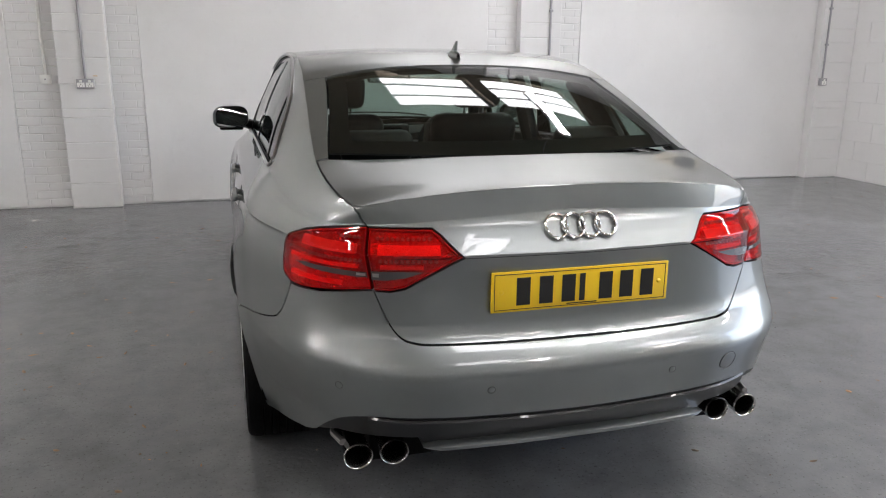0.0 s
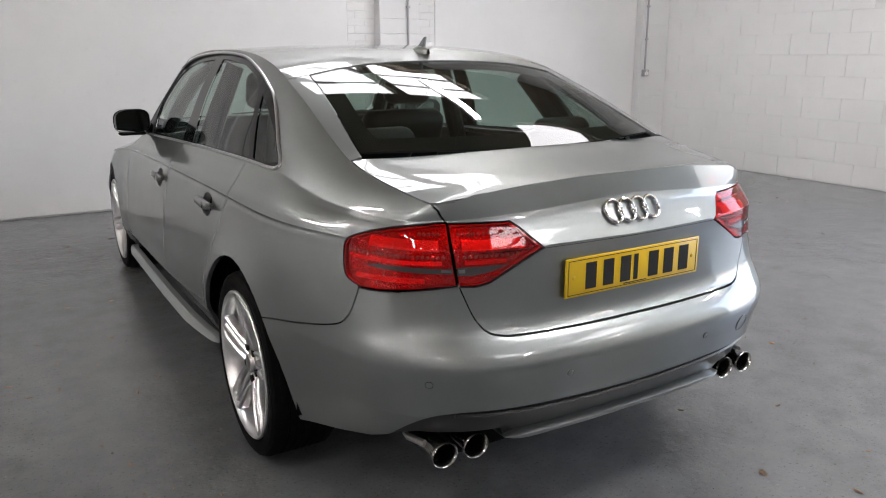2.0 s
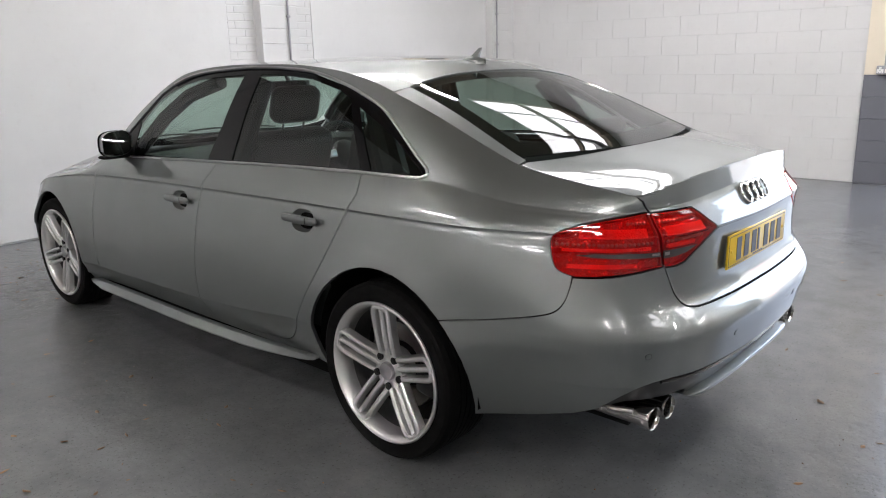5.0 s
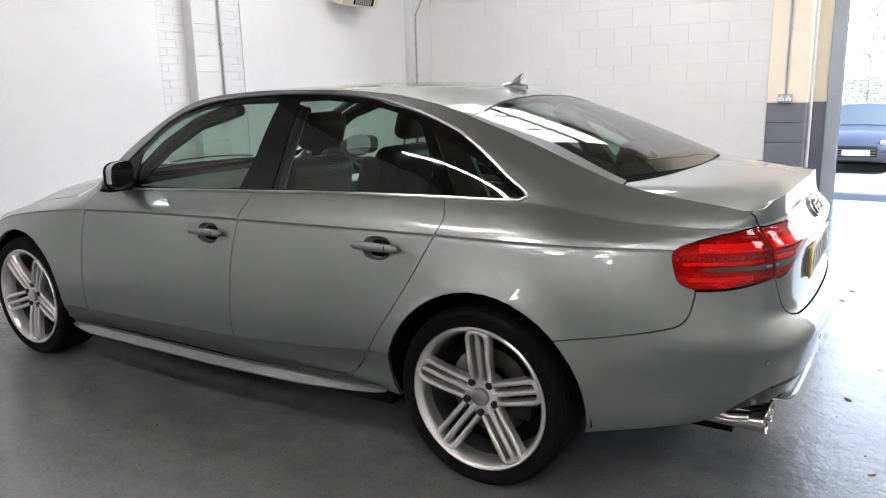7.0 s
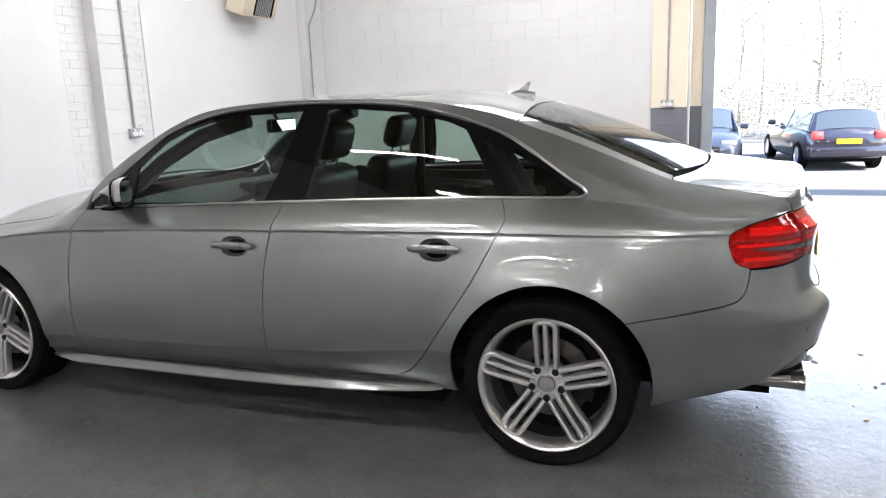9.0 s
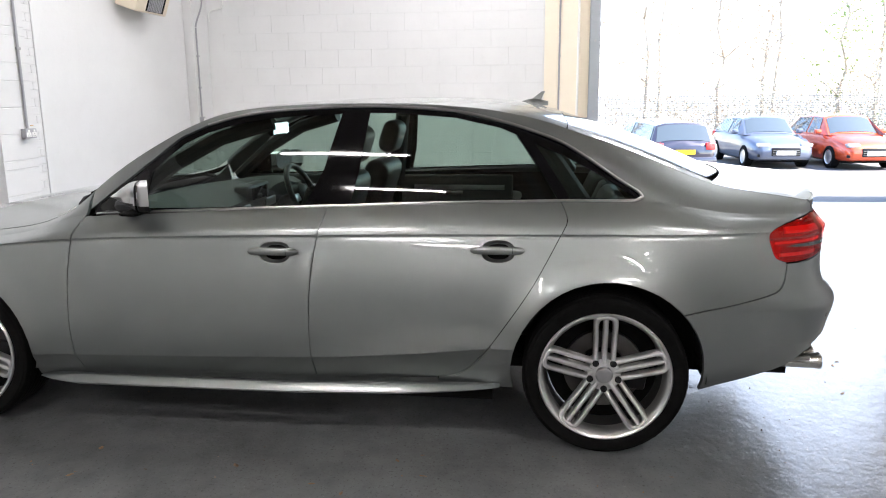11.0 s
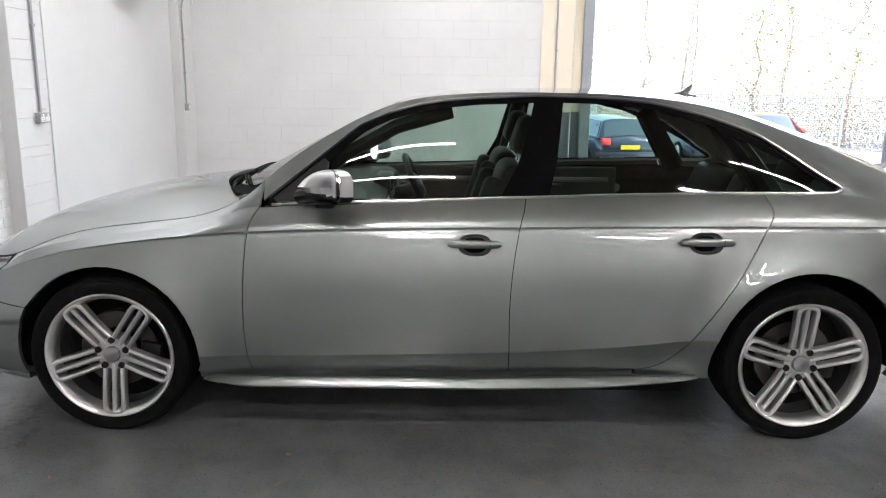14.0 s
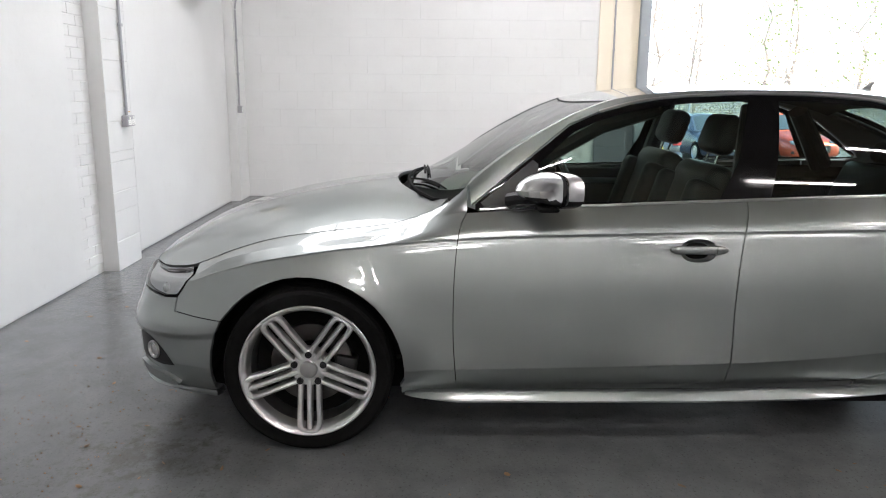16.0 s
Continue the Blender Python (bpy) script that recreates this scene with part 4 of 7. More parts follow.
for dname, c in BOWLS.items():
    for sd, door in zip((-1, 1), doors[dname]):
        vs, fs = [], []
        rings = ((1.03, 0.0), (0.97, -0.006), (0.86, -0.016), (0.66, -0.024), (0.4, -0.028), (0.1, -0.029))
        n = 28
        for k, d in rings:
            for y, z in bowl_line(c, n):
                vs.append(tuple(side_point(c[0] + (y - c[0]) * k, c[1] + (z - c[1]) * k, d, sd)))
        for r in range(len(rings) - 1):
            for i in range(n):
                a, b = r * n + i, r * n + (i + 1) % n
                fs.append((a, b, b + n, a + n) if sd < 0 else (a, a + n, b + n, b))
        fs.append([len(vs) - n + i for i in range(n)][::1])
        bm = bmesh.new()
        bv = [bm.verts.new(v) for v in vs]
        for f in fs:
            bm.faces.new([bv[i] for i in f])
        part("handle_bowl", bm, PAINT, door, smooth=True)
        # grip: a flattened bar with rounded ends and a lock cap
        bm = bmesh.new()
        prev = None
        N = 19
        for i in range(N):
            u = -1 + 2 * i / (N - 1)
            y = c[0] + 0.002 - 0.106 * u
            e = max(0.12, 1 - abs(u) ** 12) ** 0.5
            m = side_point(y, c[1] + 0.001, 0.023 - 0.004 * abs(u) ** 3, sd)
            h, th = 0.0165 * e * (1.0 - 0.1 * abs(u)), 0.012 * e
            ring = [bm.verts.new(m + Vector((sd * th * math.copysign(abs(math.cos(a)) ** 0.7, math.cos(a)), 0, h * math.copysign(abs(math.sin(a)) ** 0.7, math.sin(a))))) for a in np.linspace(0, 2 * math.pi, 12, endpoint=False)]
            if prev:
                for k in range(12):
                    bm.faces.new((prev[k], prev[(k + 1) % 12], ring[(k + 1) % 12], ring[k]))
            else:
                bm.faces.new(ring)
            prev = ring
        bm.faces.new(prev)
        part("door_handle", bm, PAINT, door, "body-coloured grip handle", smooth=True)
        for y in (c[0] + 0.080, c[0] - 0.062):
            bm = bmesh.new()
            tube(bm, [side_point(y, c[1], -0.004, sd), side_point(y, c[1], 0.022, sd)], 0.011, 8)
            part("handle_post", bm, PAINT, door, smooth=True)
        m = side_point(c[0] - 0.058, c[1], 0.0365, sd)
        box_part("handle_joint", (m.x - 0.0008, m.y - 0.0008, m.z - 0.0125), (m.x + 0.0008, m.y + 0.0008, m.z + 0.0125), BLACK, door)

# rear lamps: housing, reflector, lens; the outer half on the body, the inner on the lid
OUTER = side_line(S_LAMP_OUT) + side_line([(-0.78, 0.778)]) + tail_line([(-0.70, 0.786), (-0.64, 0.793), (-0.594, 0.795)]) + tail_line([(-0.610, 0.88), (-0.622, 0.953)]) + tail_line([(-0.65, 0.9515), (-0.70, 0.9455)]) + side_line([(-0.80, 0.9360), (-0.735, 0.9230)])
INNER = tail_line([(-0.614, 0.950), (-0.42, 0.949), (-0.397, 0.934), (-0.339, 0.880), (-0.354, 0.874), (-0.50, 0.800), (-0.54, 0.792), (-0.586, 0.794), (-0.602, 0.88)])
STRIP_O = side_line([(-0.72, 0.838)]) + side_line([(-0.78, 0.833)]) + tail_line([(-0.70, 0.830), (-0.63, 0.828), (-0.604, 0.828)]) + tail_line([(-0.607, 0.842), (-0.65, 0.842), (-0.70, 0.844)]) + side_line([(-0.78, 0.844)])
STRIP_I = tail_line([(-0.592, 0.822), (-0.55, 0.822), (-0.50, 0.829), (-0.445, 0.845), (-0.50, 0.846), (-0.594, 0.845)])


def lamp_sheet(name, line, mat, parent, label="", sd=-1, **k):
    return sheet(name, line, skin, mat, parent, label, side=sd, **{"rows": np.arange(1.4, 3, 0.05), "to": levels, "gap": 0.0, "step": 0.025, "edge": 0.015, **k})


for sd in (-1, 1):
    for line, strip, holder in ((OUTER, STRIP_O, car), (INNER, STRIP_I, boot_lid)):
        lens = lamp_sheet("tail_lamp", line, LENS_RED, holder, "red rear lamp with clear reversing strip", sd, gap=0.0015, lift=0.0015, depth=0.0)
        lamp_sheet("lamp_rim", line, RED_DARK, lens, "", sd, gap=0.0008, lift=-0.003, depth=0.03, holes=[[tuple(p) for p in shrink(densify(line, 0.015), 0.004)]])
        lamp_sheet("reflector", line, RED_REFL, lens, "", sd, gap=0.004, lift=-0.016, depth=0)
        lamp_sheet("reversing_strip", strip, STRIP, lens, "clear reversing strip", sd, lift=0.0022, depth=0.006)
        lamp_sheet("reversing_lens", tail_line([(-0.634, 0.8325), (-0.6085, 0.8320), (-0.6090, 0.8390), (-0.634, 0.8395)] if holder is car else [(-0.589, 0.8300), (-0.572, 0.8300), (-0.572, 0.8400), (-0.590, 0.8400)]), STEEL, lens, "clear reversing lens", sd, lift=0.0026, depth=0.002)
        # rows of small bulbs behind the lens
        inner = shrink(densify(line, 0.015), 0.016)
        bm = bmesh.new()
        S0, S1 = inner[:, 0].min(), inner[:, 0].max()
        for z in (0.930, 0.868):
            for s in np.arange(S0 + 0.01, S1, 0.0165):
                if inside(inner, np.array([[s, z]]))[0]:
                    q = levels(np.array([(s, z)]))
                    P, N = skin(q[:, 0], q[:, 1])
                    p = (P[0] - N[0] * 0.011) * (-sd, 1, 1)
                    bmesh.ops.create_icosphere(bm, subdivisions=1, radius=0.0062, matrix=Matrix.Translation(p))
        tagged(part("bulb_row", bm, LAMP_CLEAR, lens, smooth=True), kind="stuff")
        # stepped light guides
        for za, zb in ((0.886, 0.915), (0.848, 0.858), (0.800, 0.813)):
            m = (za + zb) / 2
            ok = [s for s in np.linspace(S0, S1, 60) if inside(inner, np.array([[s, m]]))[0]]
            if len(ok) > 3:
                g = [(ok[0] + 0.012, za), (ok[-1] - 0.012, za), (ok[-1] - 0.012, zb), (ok[0] + 0.012, zb)]
                lamp_sheet("light_guide", g, RED_BRIGHT, lens, "", sd, lift=-0.007, depth=0.010)

# number plate with its characters as bars
plate = box_part("number_plate", (-0.26, -0.9660, 0.7265), (0.26, -0.9595, 0.8375), PLATE_Y, boot_lid, "yellow rear number plate", bevel=0.002)
for lo, hi in (((-0.252, 0.7325), (0.252, 0.7345)), ((-0.252, 0.8295), (0.252, 0.8315)), ((-0.252, 0.7325), (-0.250, 0.8315)), ((0.250, 0.7325), (0.252, 0.8315))):
    box_part("border_line", (lo[0], -0.9667, lo[1]), (hi[0], -0.9661, hi[1]), PLATE_K, plate)
for cx in (-0.170, -0.105, -0.040, 0.000, 0.070, 0.132, 0.195):
    w_ = 0.008 if cx == 0.0 else 0.0195
    box_part("character_bar", (cx - w_, -0.9673, 0.7440), (cx + w_, -0.9661, 0.8200), PLATE_K, plate)
box_part("maker_bar", (-0.045, -0.9667, 0.7365), (0.045, -0.9661, 0.7395), PLATE_K, plate)
for cx in (-0.232, 0.232):
    bm = bmesh.new()
    lathe(bm, [(0.0, -0.9690), (0.004, -0.9685), (0.0065, -0.9660)], 12, "y")
    bmesh.ops.transform(bm, matrix=Matrix.Translation((cx, 0, 0.782)), verts=bm.verts)
    part("plate_screw", bm, PLATE_Y, plate, smooth=True)
box_part("plate_backing", (-0.25, -0.9615, 0.732), (0.25, -0.935, 0.832), PAINT, plate)
# badge: four linked chrome rings
for k in range(4):
    x = -0.0735 + 0.049 * k
    pts = []
    for a in np.linspace(0, 2 * math.pi, 40, endpoint=False):
        px, pz = x + 0.0305 * math.cos(a), 0.946 + 0.0305 * math.sin(a)
        q = levels(np.array([(float(sx(-abs(px))) * (1 if px < 0 else -1), pz)]))
        P, N = skin(q[:, 0], q[:, 1])
        pts.append(Vector(P[0] + N[0] * (0.005 + 0.001 * (k % 2))))
    bm = bmesh.new()
    tube(bm, pts, 0.0048, 8, closed=True)
    part("badge_ring", bm, CHROME, boot_lid, "chrome ring of the badge", smooth=True)

# parking sensors and tow-eye cover
def tail_point(x, z, lift=0.0):
    s = float(sx(-abs(x))) * (1 if x <= 0 else -1)
    q = levels(np.array([(s, z)]))
    P, N = skin(q[:, 0], q[:, 1])
    return Vector(P[0] + N[0] * lift), Vector(N[0])


for x, z, r, nm in ((-0.66, 0.545, 0.0105, "parking_sensor"), (-0.27, 0.532, 0.0105, "parking_sensor"), (0.27, 0.532, 0.0105, "parking_sensor"), (0.66, 0.545, 0.0105, "parking_sensor"), (0.47, 0.528, 0.030, "tow_eye_cover")):
    p, n = tail_point(x, z, 0.0)
    m = Matrix.Translation(p) @ n.to_track_quat("Z", "Y").to_matrix().to_4x4()
    bm = bmesh.new()
    lathe(bm, [(0.0, 0.0012), (r * 0.8, 0.0012), (r * 0.93, 0.0005), (r * 0.96, -0.001)], 24, "z")
    bmesh.ops.transform(bm, matrix=m, verts=bm.verts)
    part(nm, bm, PAINT, car, smooth=True)
    bm = bmesh.new()
    tube(bm, [m @ Vector((r * math.cos(a), r * math.sin(a), 0.0)) for a in np.linspace(0, 2 * math.pi, 24, endpoint=False)], 0.0006, 5, closed=True)
    part(nm + "_gap", bm, BLACK, car)

# ridge along the grey insert
bm = bmesh.new()
tube(bm, [tail_point(x, 0.418 + 0.022 * (x / 0.6) ** 2, -0.011)[0] for x in np.linspace(-0.60, 0.60, 40)], 0.007, 6)
part("insert_ridge", bm, TRIM_GREY, car, smooth=True)
# diffuser blade
bm = bmesh.new()
prev = None
for x in np.linspace(-0.435, 0.435, 40):
    e = min(1, (0.436 - abs(x)) / 0.05) ** 0.5
    p, n = tail_point(x, 0.345, 0)
    y, z = p.y - 0.022 + 0.018 * (1 - e), 0.344 + 0.004 * (x / 0.43) ** 2
    ring = [bm.verts.new((x, y + dy, z + dz * e)) for dy, dz in ((0.06, 0.013), (0.008, 0.010), (0.0, 0.005), (0.0, -0.004), (0.007, -0.007), (0.08, -0.008))]
    if prev:
        for k in range(6):
            bm.faces.new((prev[k], prev[(k + 1) % 6], ring[(k + 1) % 6], ring[k]))
    else:
        bm.faces.new(ring)
    prev = ring
bm.faces.new(prev)
part("diffuser_blade", bm, PAINT, car, "body-coloured diffuser blade", smooth=True, sharp=30)
box_part("diffuser_floor", (-0.66, -0.80, 0.352), (0.66, -0.55, 0.385), DARK, car)
for sd in (-1, 1):
    for x in (0.510, 0.610):
        bm = bmesh.new()
        lathe(bm, [(0.030, -0.62), (0.0345, -0.80), (0.0375, -0.935), (0.0415, -0.947), (0.0420, -0.952), (0.0400, -0.955), (0.0365, -0.952), (0.0350, -0.940), (0.0330, -0.80)], 36, "y")
        bmesh.ops.transform(bm, matrix=Matrix.Translation((sd * x, 0.042, 0.330)) @ Matrix.Diagonal((0.98, 1, 0.88, 1)), verts=bm.verts)
        tip = part("exhaust_tip", bm, PIPE, car, "polished exhaust tail pipe", smooth=True, sharp=50)
        bm = bmesh.new()
        lathe(bm, [(0.0355, -0.945), (0.033, -0.80), (0.0, -0.78)], 24, "y")
        bmesh.ops.transform(bm, matrix=Matrix.Translation((sd * x, 0.042, 0.330)) @ Matrix.Diagonal((0.98, 1, 0.88, 1)), verts=bm.verts)
        part("pipe_bore", bm, SOOT, tip, smooth=True)
    bm = bmesh.new()
    tube(bm, [(sd * 0.645, -0.86, 0.352), (sd * 0.662, -0.80, 0.350), (sd * 0.65, -0.72, 0.36)], 0.010, 8)
    part("exhaust_hanger", bm, STEEL, car, smooth=True)

# aerial fin on the roof
zr = float(ROOFTOP(np.array([0.0]), np.array([0.30]))[0][0, 2])
bm = bmesh.new()
prev = None
for i in range(15):
    u = i / 14
    y = 0.350 - 0.125 * u
    h = 0.010 + 0.012 * math.sin(math.pi * min(1, u * 1.1)) + 0.0
    w_ = 0.023 * math.sin(math.pi * (0.06 + 0.90 * u)) ** 0.6
    ring = [bm.verts.new((w_ * math.cos(a), y, zr - 0.012 + (h + 0.012) * math.sin(a) ** 0.8)) for a in np.linspace(0, math.pi, 9)]
    if prev:
        for k in range(8):
            bm.faces.new((prev[k], prev[k + 1], ring[k + 1], ring[k]))
    prev = ring
fin_base = part("aerial_base", bm, PAINT, car, "grey aerial fin", smooth=True)
bm = bmesh.new()
pr = [(0.312, 0.012), (0.258, 0.055), (0.240, 0.057), (0.262, 0.012)]
lo = [(0.008, y, zr + z) if z < 0.02 else (0.0035, y, zr + z) for y, z in pr]
va = [bm.verts.new(v) for v in lo]
vb = [bm.verts.new((-v[0], v[1], v[2])) for v in lo]
bm.faces.new(va)
bm.faces.new(vb[::-1])
for k in range(4):
    bm.faces.new((va[k], vb[k], vb[(k + 1) % 4], va[(k + 1) % 4]))
bmesh.ops.bevel(bm, geom=list(bm.edges), offset=0.0028, segments=2, affect="EDGES", profile=0.5)
part("aerial_fin", bm, PAINT, fin_base, smooth=True)

# door mirrors
MIRROR_CAP = material("satin_aluminium_cap", (0.60, 0.60, 0.61), 0.34, 0.9)
for sd in (-1, 1):
    bm = bmesh.new()
    nu, nv = 22, 18
    grid = []
    for i in range(nv + 1):
        v = i / nv                      # 0 at the rear rim, 1 at the front
        rows = []
        sc = (1 - v**3.4) ** 0.5 if v < 1 else 0.0
        for k in range(nu):
            a = 2 * math.pi * k / nu
            cx, cz = math.copysign(abs(math.cos(a)) ** 0.62, math.cos(a)), math.copysign(abs(math.sin(a)) ** 0.62, math.sin(a))
            cz *= 1.0 if cz > 0 else 0.92
            cx *= 1.0
            w_, h = 0.100, 0.064
            rows.append(bm.verts.new((sd * (0.888 + w_ * cx * max(sc, 0.02) - 0.012 * v), 1.850 + 0.108 * v * (1 - 0.12 * cx) - 0.056 * cx, 1.026 + h * cz * max(sc, 0.02) + 0.006 * (1 - v))))
        grid.append(rows)
    for i in range(nv):
        for k in range(nu):
            bm.faces.new((grid[i][k], grid[i][(k + 1) % nu], grid[i + 1][(k + 1) % nu], grid[i + 1][k]))
    bm.faces.new(grid[-1])
    lower = bm.copy()
    for b_, low_ in ((bm, False), (lower, True)):
        bmesh.ops.delete(b_, geom=[f for f in b_.faces if (f.calc_center_median().z < 1.000) != low_], context="FACES")
    house = part("door_mirror", bm, MIRROR_CAP, car, "satin aluminium door mirror housing", smooth=True)
    part("lower_shell", lower, BLACK, house, "black lower mirror shell", smooth=True)
    # mirror glass set in a dark rim
    for nm, k_in, mt in (("mirror_back", 0.985, GLOSS), ("mirror_glass", 0.93, MIRROR)):
        bm = bmesh.new()
        pts = []
        for k in range(nu):
            a = 2 * math.pi * k / nu
            cx, cz = math.copysign(abs(math.cos(a)) ** 0.62, math.cos(a)), math.copysign(abs(math.sin(a)) ** 0.62, math.sin(a))
            cz *= 1.0 if cz > 0 else 0.92
            pts.append((sd * (0.888 + 0.100 * cx * k_in * 0.985), (1.884 if nm == "mirror_back" else 1.876) - 0.030 * cx, 1.032 + 0.067 * cz * k_in * 0.985))
        va = [bm.verts.new(p) for p in pts]
        vb = [bm.verts.new((x, y + 0.003, z)) for x, y, z in pts]
        bm.faces.new(va)
        bm.faces.new(vb[::-1])
        for k in range(nu):
            bm.faces.new((va[k], va[(k + 1) % nu], vb[(k + 1) % nu], vb[k]))
        part(nm, bm, mt, house)
    # dark lower shell and foot
    bm = bmesh.new()
    tube(bm, [(sd * 0.775, 2.035, 0.975), (sd * 0.80, 2.01, 0.985), (sd * 0.83, 1.955, 0.992), (sd * 0.865, 1.92, 1.0)], [0.032, 0.030, 0.026, 0.022], 10)
    part("mirror_foot", bm, BLACK, house, "black plastic mirror foot", smooth=True)
    bm = bmesh.new()
    box(bm, (0.820, 1.872, 0.957), (0.955, 1.950, 0.973), 0.010, 2)
    bmesh.ops.transform(bm, matrix=Matrix.Diagonal((sd, 1, 1, 1)), verts=bm.verts)
    part("mirror_underside", bm, DARK, house, smooth=True)

# headlamps
HL = side_line([(3.286, 0.676), (3.296, 0.664), (3.304, 0.652), (3.320, 0.624), (3.339, 0.599), (3.40, 0.590), (3.47, 0.595)]) + [(LEN - 0.42, 0.610), (LEN - 0.42, 0.668)] + side_line(up_line(3.46, 3.295, 8, 0.0015))
for sd in (-1, 1):
    lens = sheet("headlamp", HL, skin, LENS_CLEAR, car, "clear headlamp with a dark rim", side=sd, rows=ROWS, to=levels, gap=0.002, step=0.03, edge=0.02, lift=0.001, depth=0)
    sheet("lamp_bowl", HL, skin, LAMP_BOWL, lens, side=sd, rows=ROWS, to=levels, gap=0.006, step=0.03, edge=0.02, lift=-0.014, depth=0)
    sheet("lamp_surround", HL, skin, GLOSS, lens, side=sd, rows=ROWS, to=levels, gap=0.001, step=0.03, edge=0.02, lift=-0.001, depth=0.02, holes=[[tuple(p) for p in shrink(densify(HL, 0.02), 0.0045)]])
    p = side_point(3.42, 0.62, -0.036, sd)
    bm = bmesh.new()
    bmesh.ops.create_uvsphere(bm, u_segments=20, v_segments=12, radius=0.030, matrix=Matrix.Translation(p))
    part("projector", bm, LAMP_CLEAR, lens, smooth=True)
    # fog lamp grille in the lower bumper
    fg = side_line(round_path([(3.350, 0.318), (3.385, 0.362), (3.430, 0.402), (3.475, 0.422), (3.52, 0.420), (3.52, 0.335), (3.47, 0.318), (3.41, 0.312)], 3))
    g = sheet("fog_lamp_grille", fg, skin, BLACK, car, "black fog lamp recess", side=sd, rows=ROWS, to=levels, gap=0, step=0.03, edge=0.02, lift=0.0015, depth=0.01)
    p = side_point(3.447, 0.366, 0.001, sd)
    n = (side_point(3.447, 0.366, 0.02, sd) - p).normalized()
    turn = Matrix.Translation(p) @ n.to_track_quat("Z", "Y").to_matrix().to_4x4()
    bm = bmesh.new()
    lathe(bm, [(0.026, 0.001), (0.030, 0.008), (0.035, 0.008), (0.037, 0.0)], 28, "z")
    bmesh.ops.transform(bm, matrix=turn, verts=bm.verts)
    part("lamp_ring", bm, SATIN, g, "satin ring of the fog lamp", smooth=True)
    bm = bmesh.new()
    lathe(bm, [(0.0, 0.006), (0.018, 0.004), (0.028, 0.0)], 24, "z")
    bmesh.ops.transform(bm, matrix=turn, verts=bm.verts)
    part("fog_lamp", bm, LAMP_CLEAR, g, smooth=True)
    blade = side_line(round_path([(3.335, 0.250), (3.37, 0.272), (3.44, 0.288), (3.53, 0.300), (3.53, 0.262), (3.44, 0.240), (3.36, 0.236)], 3))
    sheet("bumper_blade", blade, skin, PAINT, car, "body-coloured splitter blade", side=sd, rows=ROWS, to=levels, gap=0, step=0.02, edge=0.015, lift=0.016, depth=0.025)
# front lip
bm = bmesh.new()
prev = None
for s in np.linspace(float(sy(3.18)), 2 * LEN - float(sy(3.18)), 50):
    e = min(1, (s - float(sy(3.18))) / 0.3, (2 * LEN - float(sy(3.18)) - s) / 0.3)
    P, N = skin(np.array([s]), np.array([0.1]))
    p, n = Vector(P[0]), Vector((N[0][0], N[0][1], 0)).normalized()
    ring = [bm.verts.new(p + n * a + Vector((0, 0, b))) for a, b in ((-0.05, 0.02), (0.018 * e + 0.002, 0.012), (0.022 * e + 0.002, 0.002), (0.0, -0.012), (-0.06, -0.012))]
    if prev:
        for k in range(5):
            bm.faces.new((prev[k], prev[(k + 1) % 5], ring[(k + 1) % 5], ring[k]))
    prev = ring
part("front_lip", bm, PAINT, car, smooth=True)
# front grille
skin_panel("front_grille", both_ways([(LEN, 0.62), (LEN - 0.26, 0.615), (LEN - 0.24, 0.36), (LEN, 0.33)]), BLACK, "black grille", sides=(-1,), gap=0, lift=0.003, depth=0.01)

# wipers on the screen
def on(surf, x, y, lift):
    P, N = surf(np.array([float(x)]), np.array([float(y)]))
    return Vector(P[0] + N[0] * lift)


for x0, y0, x1, y1 in ((-0.10, 2.43, -0.56, 2.30), (0.42, 2.37, -0.16, 2.36)):
    bm = bmesh.new()
    tube(bm, [on(SCREEN, x0 + (x1 - x0) * u, y0 + (y1 - y0) * u, 0.012) for u in np.linspace(0, 1, 9)], 0.005, 6)
    part("wiper_arm", bm, DARK, car, smooth=True)
    bm = bmesh.new()
    tube(bm, [on(SCREEN, x0 + (x1 - x0) * (0.25 + u * 0.85), y0 + (y1 - y0) * (0.25 + u * 0.85) - 0.012, 0.005) for u in np.linspace(0, 1, 9)], 0.004, 6)
    part("wiper_blade", bm, DARK, car, smooth=True)
# raised bonnet-end lip seen at the cowl
for sd in (-1, 1):
    bm = bmesh.new()
    tube(bm, [(sd * 0.66, 2.25, 0.952), (sd * 0.62, 2.33, 0.958), (sd * 0.5, 2.385, 0.968), (sd * 0.3, 2.425, 0.974), (0, 2.445, 0.976)], 0.008, 6)
    part("cowl_seal", bm, DARK, car, smooth=True)

# ---- the building ----
X_IN, Y_IN, X_LEFT, Y_BACK = 6.20, 4.84, -15.5, -10.5
DOOR_X, DOOR_Y0, DOOR_Y1, DOOR_H = 6.58, -0.475, -4.55, 3.9
PIER_Y = 4.732


